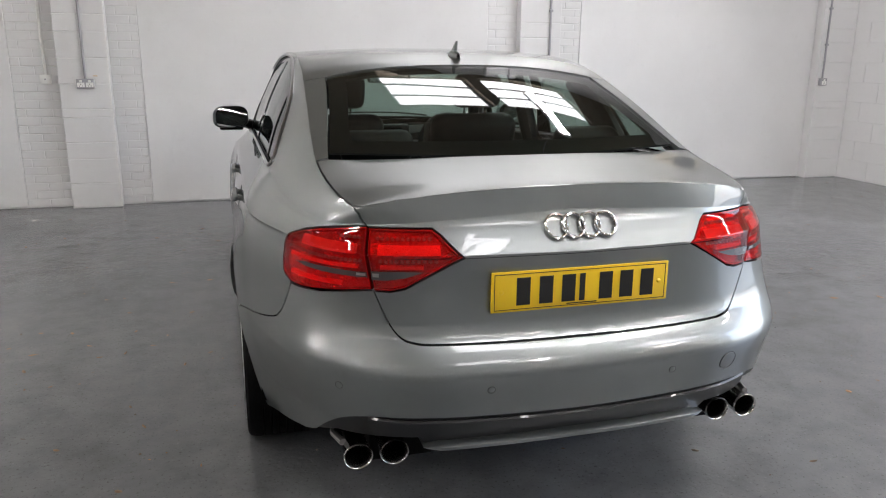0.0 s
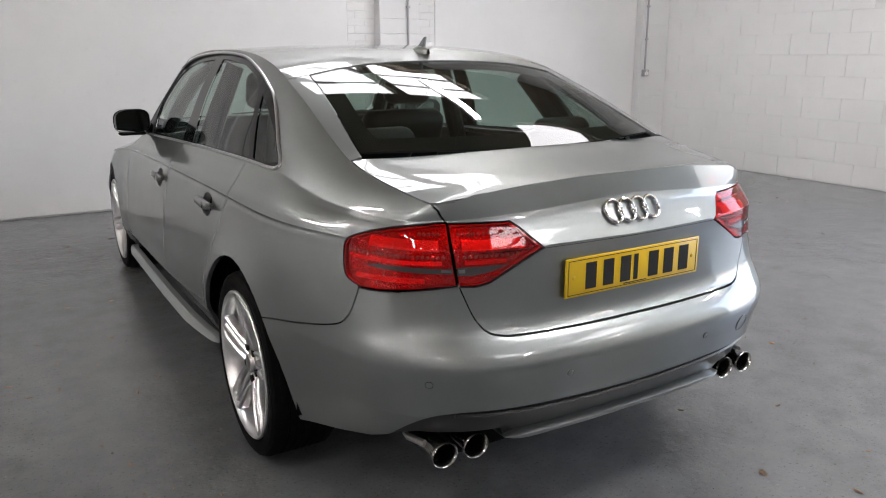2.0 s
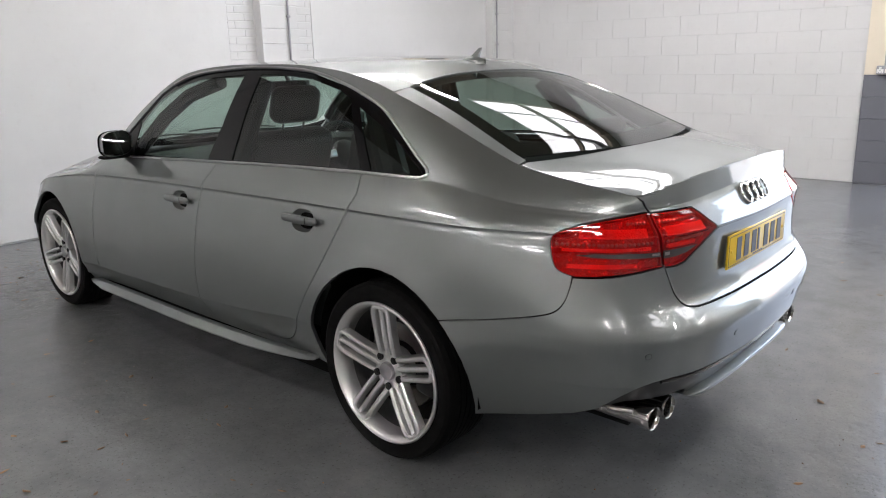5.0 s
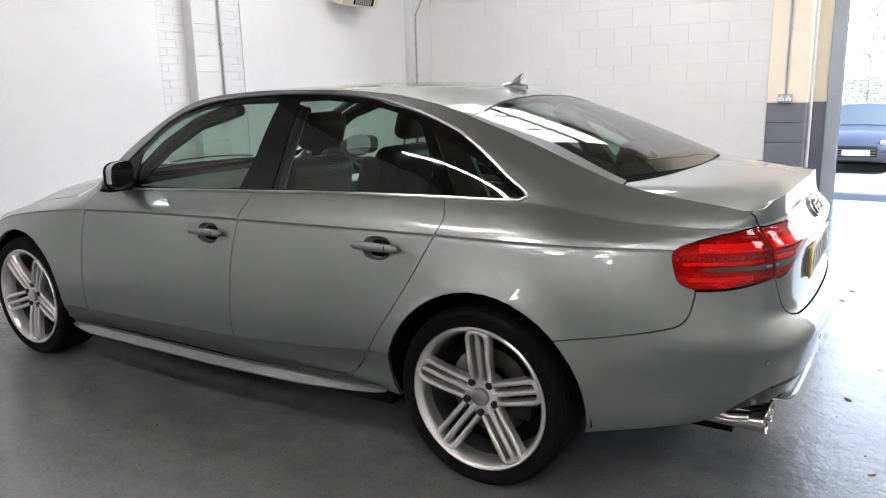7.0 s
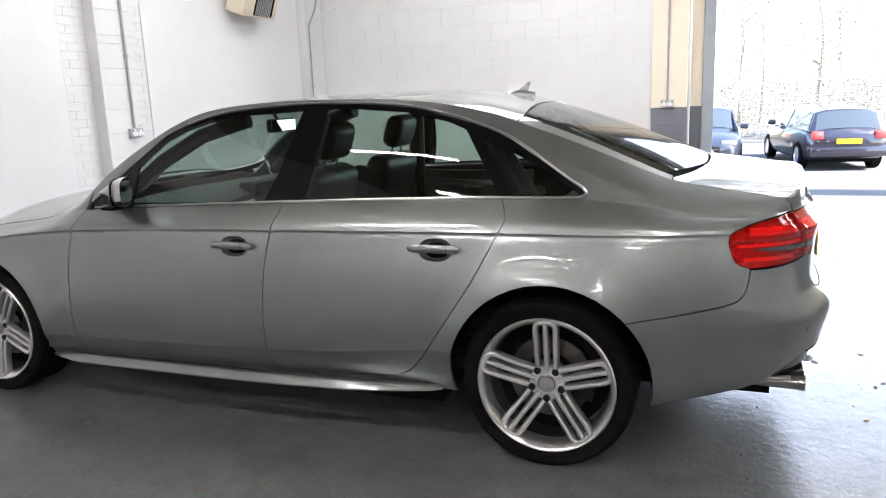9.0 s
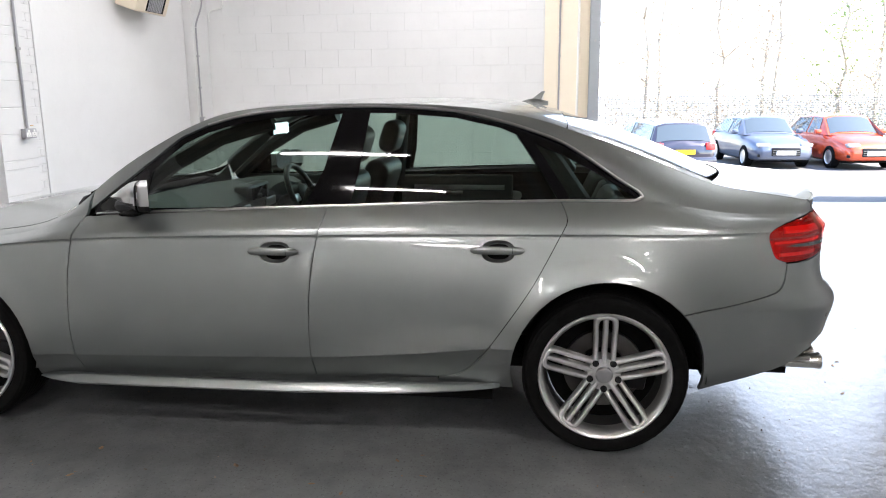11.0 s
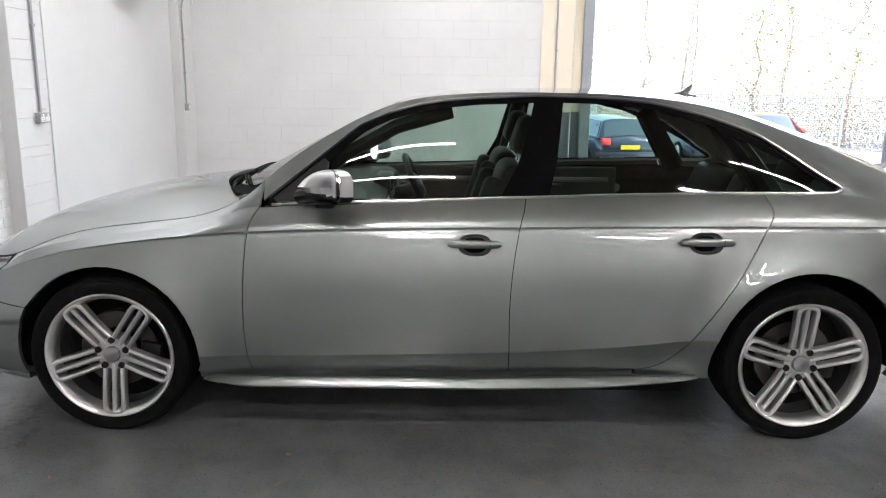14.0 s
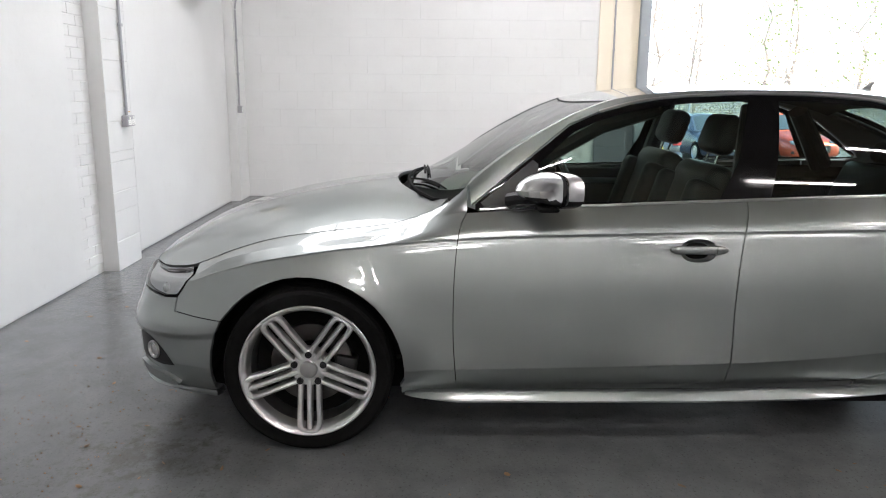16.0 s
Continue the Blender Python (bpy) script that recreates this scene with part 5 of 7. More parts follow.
def wall_paint(name, colour, rough=0.5, bump=0.35):
    m = material(name, colour, rough)
    nt, n, l, b = nodes_of(m)
    a = noise_tex(m, 1.1, 5, 0.6, "Position")
    r = ramp(m, a.outputs[0], [(0.3, tuple(c * 0.95 for c in colour)), (0.7, tuple(min(1, c * 1.03) for c in colour))])
    d = noise_tex(m, 14, 6, 0.7, "Position")
    r2 = ramp(m, d.outputs[0], [(0.26, (0.95, 0.947, 0.94)), (0.42, (1, 1, 1))])
    l.new(mixed(m, 1.0, r.outputs[0], r2.outputs[0], "MULTIPLY"), b.inputs["Base Color"])
    f = noise_tex(m, 130, 4, 0.55, "Position")
    bumped(m, f.outputs[0], bump, 0.002)
    g = noise_tex(m, 9, 3, 0.55, "Position")
    bumped(m, g.outputs[0], 0.25, 0.006)
    return m


WALL = wall_paint("white_wall_paint", (0.665, 0.663, 0.659))
BOARD = wall_paint("white_board_paint", (0.675, 0.674, 0.671), 0.45, 0.12)
CREAM = wall_paint("cream_wall_paint", (0.78, 0.70, 0.57))
DADO = wall_paint("grey_dado_paint", (0.155, 0.16, 0.185), 0.42)
ROOFM = wall_paint("roof_sheet", (0.19, 0.155, 0.11), 0.6, 0.05)
POST = wall_paint("grey_steel_paint", (0.30, 0.33, 0.36), 0.4, 0.1)
ROOFSTEEL = wall_paint("roof_steel", (0.22, 0.22, 0.22), 0.5, 0.1)
PVC = material("white_pvc", (0.78, 0.78, 0.76), 0.35)
GALV = wall_paint("galvanised_conduit", (0.34, 0.34, 0.355), 0.35, 0.05)
BEIGE = material("beige_enamel", (0.66, 0.58, 0.45), 0.4)

# floor paint: scuffs, tyre dirt, glossy patches
FLOOR = material("grey_floor_paint", (0.12, 0.125, 0.13), 0.3, coat=0.0)
nt, n, l, b = nodes_of(FLOOR)
big = noise_tex(FLOOR, 0.55, 6, 0.6)
c1 = ramp(FLOOR, big.outputs[0], [(0.25, (0.100, 0.103, 0.106)), (0.5, (0.129, 0.133, 0.137)), (0.75, (0.158, 0.163, 0.166))])
mid = noise_tex(FLOOR, 5.5, 7, 0.65)
c2 = ramp(FLOOR, mid.outputs[0], [(0.28, (0.74, 0.735, 0.73)), (0.55, (1, 1, 1)), (0.75, (1.12, 1.12, 1.12))])
col = mixed(FLOOR, 1.0, c1.outputs[0], c2.outputs[0], "MULTIPLY")
spk = noise_tex(FLOOR, 85, 2, 0.5)
c3 = ramp(FLOOR, spk.outputs[0], [(0.30, (0.45, 0.42, 0.39)), (0.39, (1, 1, 1)), (0.66, (1, 1, 1)), (0.74, (1.5, 1.48, 1.42))])
col = mixed(FLOOR, 0.65, col, c3.outputs[0], "MULTIPLY")
# damp dirt round two spots where cars have dripped
geo = n.new("ShaderNodeNewGeometry")
for spot, reach in (((-0.95, 3.45, 0), 0.75), ((1.6, -1.3, 0), 0.5)):
    dist = n.new("ShaderNodeVectorMath")
    dist.operation = "DISTANCE"
    l.new(geo.outputs["Position"], dist.inputs[0])
    dist.inputs[1].default_value = spot
    near = n.new("ShaderNodeMapRange")
    near.inputs["From Min"].default_value, near.inputs["From Max"].default_value = reach, 0.0
    near.inputs["To Min"].default_value, near.inputs["To Max"].default_value = -0.14, 0.13
    l.new(dist.outputs["Value"], near.inputs["Value"])
    blot = n.new("ShaderNodeMath")
    blot.operation = "ADD"
    dirt = noise_tex(FLOOR, 11, 7, 0.7)
    l.new(dirt.outputs[0], blot.inputs[0])
    l.new(near.outputs[0], blot.inputs[1])
    mask = ramp(FLOOR, blot.outputs[0], [(0.52, (1, 1, 1)), (0.66, (0.58, 0.55, 0.51))])
    col = mixed(FLOOR, 1.0, col, mask.outputs[0], "MULTIPLY")
l.new(col, b.inputs["Base Color"])
rr = ramp(FLOOR, mid.outputs[0], [(0.25, (0.27,) * 3), (0.75, (0.16,) * 3)])
l.new(rr.outputs[0], b.inputs["Roughness"])
fine = noise_tex(FLOOR, 60, 5, 0.6)
bumped(FLOOR, fine.outputs[0], 0.25, 0.0015)
wav = noise_tex(FLOOR, 16, 4, 0.6)
bumped(FLOOR, wav.outputs[0], 0.45, 0.005)
chip = noise_tex(FLOOR, 34, 3, 0.5)
chip_r = ramp(FLOOR, chip.outputs[0], [(0.36, (0, 0, 0)), (0.44, (1, 1, 1))])
bumped(FLOOR, chip_r.outputs[0], 0.16, 0.0015)

bm = bmesh.new()
box(bm, (X_LEFT - 0.3, Y_BACK - 0.3, -0.15), (DOOR_X + 0.05, Y_IN + 0.3, 0.0))
floor = tagged(part("floor", bm, FLOOR), "grey painted concrete floor with scuffs and dirt", "floor", kind="structure")


def structure_box(name, lo, hi, mat, label, category="wall", bevel=0.0):
    bm = bmesh.new()
    box(bm, lo, hi, bevel, 1)
    return tagged(part(name, bm, mat), label, category, kind="structure")


wall_n = structure_box("wall_north", (X_LEFT - 0.3, Y_IN + 0.014, 0), (X_IN + 0.55, Y_IN + 0.34, ROOF), WALL, "white painted brick wall with boarded bays")
wall_e = structure_box("wall_east", (X_IN + 0.006, 0.240, 0), (DOOR_X, Y_IN + 0.014, ROOF), WALL, "white painted blockwork wall")
# unseen far walls; the west one's grey dado is added to darken low reflections
for zl, zh, mt, lb, sf in ((1.1, ROOF, WALL, "unseen white wall above an added grey dado", "upper"), (0, 1.1, DADO, "unseen grey dado added to darken low reflections", "dado")):
    structure_box("unseen_west_wall_" + sf, (X_LEFT - 0.3, Y_BACK, zl), (X_LEFT, Y_IN + 0.014, zh), mt, lb)
structure_box("wall_south", (X_LEFT - 0.3, Y_BACK - 0.3, 0), (DOOR_X, Y_BACK, ROOF), WALL, "white painted blockwork wall")
# boarded bays between the piers, standing proud of the brick
PIERS = [(-6.70, -6.28), (-2.345, -1.920), (2.015, 2.470), (5.73, X_IN)]
for a, b2 in ((X_LEFT, -7.10), (-6.02, -2.745), (-1.655, 1.700), (2.735, 5.70)):
    structure_box("wall_board", (a, Y_IN, 0.012), (b2, Y_IN + 0.014, ROOF), BOARD, "smooth white painted wall board", "wall panel", 0.004)
for k, (a, b2) in enumerate(PIERS):
    structure_box("wall_pier", (a + 0.004, PIER_Y + 0.006, 0), (b2, Y_IN + 0.014, ROOF), WALL, "white painted block pier", "pier")
# east pier by the door: cream above a grey dado
structure_box("door_pier_upper", (X_IN - 0.030, -0.170, 1.118), (DOOR_X - 0.10, 0.240, ROOF), CREAM, "cream painted block pier beside the door", "pier")
pier_e = structure_box("door_pier_dado", (X_IN - 0.026, -0.166, 0), (DOOR_X - 0.10, 0.240, 1.118), DADO, "unseen grey dado added to darken low reflections of the door pier", "pier")
structure_box("door_reveal_upper", (DOOR_X - 0.12, DOOR_Y0 + 0.12, 1.118), (DOOR_X + 0.2, 0.22, ROOF), CREAM, "cream painted door reveal", "wall")
structure_box("door_reveal_dado", (DOOR_X - 0.116, DOOR_Y0 + 0.12, 0), (DOOR_X + 0.2, 0.22, 1.118), DADO, "grey painted door reveal", "wall")
structure_box("wall_east_far_upper", (X_IN, Y_BACK, 1.108), (DOOR_X + 0.2, DOOR_Y1 - 0.14, ROOF), CREAM, "cream painted block wall beside the door", "wall")
structure_box("wall_east_far_dado", (X_IN + 0.004, Y_BACK, 0), (DOOR_X + 0.2, DOOR_Y1 - 0.144, 1.108), DADO, "unseen grey dado added to darken low reflections beside the door", "wall")
structure_box("door_header", (X_IN, DOOR_Y1 - 0.14, DOOR_H), (DOOR_X + 0.2, -0.170, ROOF), WALL, "white wall over the big door", "wall")
# steel guides of the roller door
for y0, sg in ((DOOR_Y0, 1), (DOOR_Y1, -1)):
    bm = bmesh.new()
    y1 = y0 + sg * 0.13
    lo_, hi_ = min(y0, y1), max(y0, y1)
    box(bm, (DOOR_X - 0.17, lo_, 0), (DOOR_X - 0.155, hi_, DOOR_H), 0.003, 1)
    box(bm, (DOOR_X + 0.005, lo_, 0), (DOOR_X + 0.02, hi_, DOOR_H), 0.003, 1)
    box(bm, (DOOR_X - 0.155, y1 - 0.008, 0), (DOOR_X + 0.005, y1 + 0.008, DOOR_H))
    g = tagged(part("door_guide", bm, POST), "grey steel guide of the roller door", "door frame", kind="structure")
    for z in (0.35, 1.2, 2.1, 3.0):
        bm = bmesh.new()
        lathe(bm, [(0.0, -0.010), (0.012, -0.010), (0.014, -0.006), (0.014, 0.0)], 8, "x")
        bmesh.ops.transform(bm, matrix=Matrix.Translation((DOOR_X - 0.170, (y0 + y1) / 2, z)), verts=bm.verts)
        part("guide_bolt", bm, GALV, g)
# rolled-up door above the opening
bm = bmesh.new()
lathe(bm, [(0.0, DOOR_Y1), (0.26, DOOR_Y1), (0.26, DOOR_Y0), (0.0, DOOR_Y0)], 24, "y")
bmesh.ops.transform(bm, matrix=Matrix.Translation((DOOR_X - 0.40, 0, DOOR_H + 0.30)), verts=bm.verts)
tagged(part("roller_door", bm, POST, smooth=True), "rolled-up grey steel roller door", "roller door", kind="structure")

# roof with openings for the roof lights
bm = bmesh.new()
cuts = sorted({X_LEFT - 0.3, DOOR_X} | {v for x, y, w, l2 in SKYLIGHTS for v in (x - w / 2, x + w / 2)})
cuty = sorted({Y_BACK - 0.3, Y_IN + 0.3} | {v for x, y, w, l2 in SKYLIGHTS for v in (y - l2 / 2, y + l2 / 2)})
for a, b2 in zip(cuts, cuts[1:]):
    for c, d in zip(cuty, cuty[1:]):
        mx, my = (a + b2) / 2, (c + d) / 2
        if not any(abs(mx - x) < w / 2 and abs(my - y) < l2 / 2 for x, y, w, l2 in SKYLIGHTS):
            box(bm, (a, c, ROOF), (b2, d, ROOF + 0.12))
bmesh.ops.remove_doubles(bm, verts=bm.verts, dist=0.001)
tagged(part("ceiling", bm, ROOFM), "light roof sheets with roof lights", "ceiling", kind="structure")
for x, y, w, l2 in SKYLIGHTS:
    bm = bmesh.new()
    for k in range(3):
        yy = y - l2 / 2 + l2 * (k + 0.5) / 3 + l2 / 6 * (1 if k < 2 else 0)
        if k < 2:
            box(bm, (x - w / 2, yy - 0.02, ROOF + 0.02), (x + w / 2, yy + 0.02, ROOF + 0.06))
    tagged(part("skylight_bar", bm, ROOFSTEEL), "steel glazing bars of a roof light", "roof light", kind="structure")
# opaque covers added above the roof lights to keep direct sun out
for x, y, w, l2 in SKYLIGHTS:
    structure_box("skylight_sun_stop", (x - w / 2 - 0.03, y - l2 / 2 - 0.03, ROOF + 0.121), (x + w / 2 + 0.03, y + l2 / 2 + 0.03, ROOF + 0.135), PVC, "opaque white sheet added over a roof light to stop the sun", "roof light")
for k, y in enumerate((-8.2, -3.3, 0.25)):
    bm = bmesh.new()
    box(bm, (X_LEFT, y - 0.09, ROOF - 0.02), (X_IN - 0.05, y + 0.09, ROOF))
    box(bm, (X_LEFT, y - 0.015, ROOF - 0.32), (X_IN - 0.05, y + 0.015, ROOF - 0.02))
    box(bm, (X_LEFT, y - 0.09, ROOF - 0.34), (X_IN - 0.05, y + 0.09, ROOF - 0.32))
    tagged(part("roof_beam", bm, ROOFSTEEL), "grey steel roof beam", "beam", kind="structure")
# fluorescent battens hung from the roof: they run along the building
TUBE = glowing("fluorescent_tube", (1.0, 0.98, 0.95), TUBE_GLOW)
BATTEN = material("white_batten", (0.8, 0.8, 0.8), 0.4)
proto = None
for x, y in BATTENS:
    m = pose(x, y, BATTEN_Z)
    if proto is None:
        proto = thing("batten_light", "white fluorescent batten light hung from the roof", "ceiling light", "batten lights")
        proto.matrix_basis = m
        box_part("batten_body", (-0.055, -0.63, 0.02), (0.055, 0.63, 0.075), BATTEN, proto, bevel=0.006)
        for dx in (-0.030, 0.030):
            bm = bmesh.new()
            lathe(bm, [(0.0, -0.60), (0.013, -0.60), (0.013, 0.60), (0.0, 0.60)], 10, "y")
            bmesh.ops.transform(bm, matrix=Matrix.Translation((dx, 0, 0.0)), verts=bm.verts)
            part("tube", bm, TUBE, proto, "lit fluorescent tube", smooth=True)
        for dy in (-0.45, 0.45):
            bm = bmesh.new()
            tube(bm, [(0, dy, 0.07), (0, dy, ROOF - BATTEN_Z)], 0.004, 6)
            part("hanger", bm, GALV, proto)
    else:
        copy_thing(proto, m)

# ---- wall fittings ----
def socket(x, y, z, wide_=0.146, facing="y"):
    ob = thing("wall_socket", "metal-clad double wall socket with white switches", "socket", "wall sockets")
    ob.matrix_basis = pose(x, y, z, 0, 0, 0 if facing == "y" else -90)
    box_part("back_box", (-wide_ / 2, -0.045, -0.043), (wide_ / 2, 0.0, 0.043), GALV, ob, bevel=0.006)
    box_part("face_plate", (-wide_ / 2 + 0.004, -0.050, -0.039), (wide_ / 2 - 0.004, -0.0452, 0.039), GALV, ob, bevel=0.002)
    for dx in (-0.036, 0.036) if wide_ > 0.1 else (0.0,):
        box_part("socket_face", (dx - 0.030, -0.0515, -0.030), (dx + 0.030, -0.0503, 0.010), PVC, ob)
        box_part("socket_switch", (dx - 0.011, -0.055, 0.012), (dx + 0.011, -0.0503, 0.032), PVC, ob, bevel=0.002)
        for px, pz in ((0, -0.004), (-0.011, -0.020), (0.011, -0.020)):
            box_part("pin_hole", (dx + px - 0.003, -0.0520, pz - 0.0035), (dx + px + 0.003, -0.0516, pz + 0.0035), BLACK, ob)
    return ob


def conduit(pts, clips=(), label="galvanised steel conduit clipped to the wall", r=0.0115, mat=None):
    ob = thing("wall_conduit", label, "conduit", "wall conduits")
    bm = bmesh.new()
    tube(bm, pts, r, 10)
    part("pipe", bm, mat or GALV, ob, smooth=True)
    for x, y, z in clips:
        bm = bmesh.new()
        box(bm, (x - 0.021, y - 0.016, z - 0.012), (x + 0.021, y + 0.012, z + 0.012), 0.004, 1)
        part("saddle", bm, mat or GALV, ob)
    return ob


PF = PIER_Y - 0.014
for x in (-2.120, 2.340):
    socket(x, PIER_Y, 1.13)
    conduit([(x, PF, 1.17), (x, PF, 4.9)], [(x, PF, z) for z in (1.85, 2.9, 4.0)])
    bm = bmesh.new()
    box(bm, (x + 0.062, PIER_Y - 0.004, 1.193), (x + 0.100, PIER_Y + 0.004, 1.200))
    tagged(part("wall_label", bm, material("amber_label", (0.55, 0.33, 0.10), 0.5)), "small amber sticker above the socket", "sticker")
socket(5.80, PIER_Y, 1.13, 0.086)
conduit(round_path([(5.80, PF, 1.17), (5.80, PF, 2.0), (5.80, PF, 2.25), (5.82, PF, 2.36), (5.98, PF, 2.56), (6.03, PF, 2.68), (6.04, PF, 2.9), (6.04, PF, 4.9)], 5), [(5.80, PF, z) for z in (1.55, 1.95)])
# white trunking with its small box, left of the pier
conduit([(-2.465, Y_IN - 0.002, 1.19), (-2.475, Y_IN - 0.002, 4.9)], [], "white plastic trunking on the wall", 0.012, PVC)
bx = thing("junction_box", "white plastic junction box on the wall", "junction box")
bx.location = (-2.465, Y_IN + 0.014, 1.165)
box_part("box_body", (-0.045, -0.045, -0.040), (0.045, 0.0, 0.040), PVC, bx, bevel=0.005)
box_part("box_button", (-0.006, -0.048, -0.006), (0.006, -0.0452, 0.006), GALV, bx)
# socket and pipes on the door pier
s3 = socket(X_IN - 0.030, 0.050, 1.165, 0.146, "x")
conduit([(X_IN - 0.044, 0.050, 1.205), (X_IN - 0.044, 0.050, 4.9)], [(X_IN - 0.044, 0.050, z) for z in (1.9, 2.9)])
door_pipe = conduit(round_path([(6.36, -0.187, 0.20), (6.36, -0.187, 1.0), (6.36, -0.187, 2.0), (6.36, -0.187, 4.8)], 3), [(6.36, -0.187, z) for z in (0.75, 1.75, 2.75)], "white plastic pipe down the door reveal", 0.020, PVC)
bm = bmesh.new()
tube(bm, [(6.36, -0.183, 0.20), (6.36, -0.215, 0.19)], 0.045, 12)
part("pipe_end", bm, PVC, door_pipe)
# heater on the north wall
ht = thing("wall_heater", "beige wall-mounted heater with a grille, tilted down", "heater")
ht.matrix_basis = pose(4.42, 4.66, 2.50, 20, 0, 0)
box_part("heater_case", (-0.34, -0.13, -0.13), (0.34, 0.12, 0.16), BEIGE, ht, bevel=0.02)
for k in range(9):
    box_part("grille_bar", (-0.11 + 0.035 * k, -0.142, -0.10), (-0.095 + 0.035 * k, -0.131, 0.12), GALV, ht)
box_part("grille_back", (-0.14, -0.134, -0.105), (0.24, -0.1305, 0.125), DARK, ht)
box_part("heater_bracket", (-0.05, 0.10, 0.0), (0.05, 0.20, 0.05), GALV, ht)
# cable loop and clip in the corner
bm = bmesh.new()
tube(bm, round_path([(6.185, 4.70, 2.42), (6.185, 4.70, 2.52), (6.185, 4.66, 2.56), (6.185, 4.56, 2.58), (6.185, 4.50, 2.66), (6.185, 4.50, 3.2)], 5), 0.007, 6)
tagged(part("wall_cable", bm, PVC, smooth=True), "white cable looped along the wall", "cable")

# ---- pieces of the walls ----
rng = random.Random(5)


def piece_mesh(name, lx, h, d, bevel, axis="y"):
    bm = bmesh.new()
    box(bm, (-lx / 2, -d, -h / 2), (lx / 2, 0.004, h / 2))
    es = [e for e in bm.edges if all(v.co.y < -d + 1e-4 for v in e.verts)]
    bmesh.ops.bevel(bm, geom=es, offset=bevel, segments=1, affect="EDGES", profile=0.5)
    if axis == "x":
        bmesh.ops.rotate(bm, verts=bm.verts, cent=(0, 0, 0), matrix=Matrix.Rotation(radians(-90), 3, "Z"))
    me = bpy.data.meshes.new(name)
    bm.to_mesh(me)
    bm.free()
    return me


def lay(name, mesh, at, parent, mat):
    ob = new(name, mesh)
    if not mesh.materials:
        mesh.materials.append(mat)
    ob.location = at
    ob.parent = parent
    return ob


def lay_row(width0, width1, z, h, unit, offset, name, parent, mat, place, depth, bevel, axis="y"):
    """One course of pieces from width0 to width1."""
    a = width0 - offset
    while a < width1 - 0.01:
        p, q = max(a, width0), min(a + unit, width1)
        if q - p > 0.02:
            key = (name, round(q - p, 3), h, axis, mat.name)
            if key not in MESHES:
                MESHES[key] = piece_mesh(name, q - p - 0.004, h - 0.005, depth, bevel, axis)
            jit = rng.uniform(-0.0003, 0.0003)
            lay(name, MESHES[key], place((p + q) / 2, z + h / 2, jit), parent, mat)
        a += unit


MESHES = {}
for k, (a, b2) in enumerate(PIERS[1:]):
    # brick margins either side of the pier
    for lo_, hi_ in ((a - 0.40 if k == 0 else a - 0.312, a), (b2, b2 + 0.262)) if k < 2 else ():
        for c in range(36):
            lay_row(lo_, hi_, 0.004 + c * 0.075, 0.075, 0.225, 0.1125 * (c % 2) + 0.03, "brick", wall_n, WALL, lambda u, z, j: (u, Y_IN + 0.0145 + j, z), 0.004, 0.003)
    # pier blocks
    z, c = 0.004, 0
    while z < 2.7:
        h = (0.225, 0.225, 0.15, 0.225, 0.075, 0.225)[c % 6]
        lay_row(a, b2, z, h, 0.45, 0.0 if c % 2 else 0.0, "block", wall_n, WALL, lambda u, zz, j: (u, PIER_Y + 0.0065 + j, zz), 0.0055, 0.003)
        z, c = z + h, c + 1
for c in range(12):
    lay_row(0.245, Y_IN, 0.004 + c * 0.225, 0.225, 0.45, 0.225 * (c % 2), "block", wall_e, WALL, lambda u, z, j: (X_IN + 0.0065 + j, u, z), 0.0050, 0.0014, "x")
for c in range(5):
    lay_row(-0.165, 0.239, 0.004 + c * 0.2225, 0.2225, 0.45, 0, "block", pier_e, DADO, lambda u, z, j: (X_IN - 0.0255 + j, u, z), 0.006, 0.005, "x")

# leaves and grit blown in on the floor
LEAF = material("dead_leaf", (0.16, 0.075, 0.03), 0.8)
t_ = noise_tex(LEAF, 7, 3)
r_ = ramp(LEAF, t_.outputs[0], [(0.35, (0.05, 0.035, 0.022)), (0.5, (0.14, 0.075, 0.035)), (0.7, (0.26, 0.12, 0.045))])
LEAF.node_tree.links.new(r_.outputs[0], LEAF.node_tree.nodes["Principled BSDF"].inputs["Base Color"])
# larger leaves lying about the car
LEAVES = [(-0.69, 3.8), (-0.68, 3.52), (-1.17, 3.58), (-1.04, 3.11), (-0.89, 2.97), (-0.22, 3.85), (-1.0, 3.34), (-0.86, 3.69), (-0.84, 3.56), (-0.93, 2.67), (-0.3, 3.55), (-1.11, 3.39), (-1.62, 1.03), (-1.79, 1.93), (-1.49, 1.5), (-1.44, 0.89), (-1.32, 0.96), (-1.7, 0.57), (-1.85, 0.77), (-1.16, 0.68), (-1.05, 0.8), (-1.28, 0.09), (-1.06, -0.26), (-1.28, 2.88), (-1.23, 1.77), (-1.35, 0.28), (-1.7, 0.1), (-1.08, 2.05)]
vs, fs = [], []
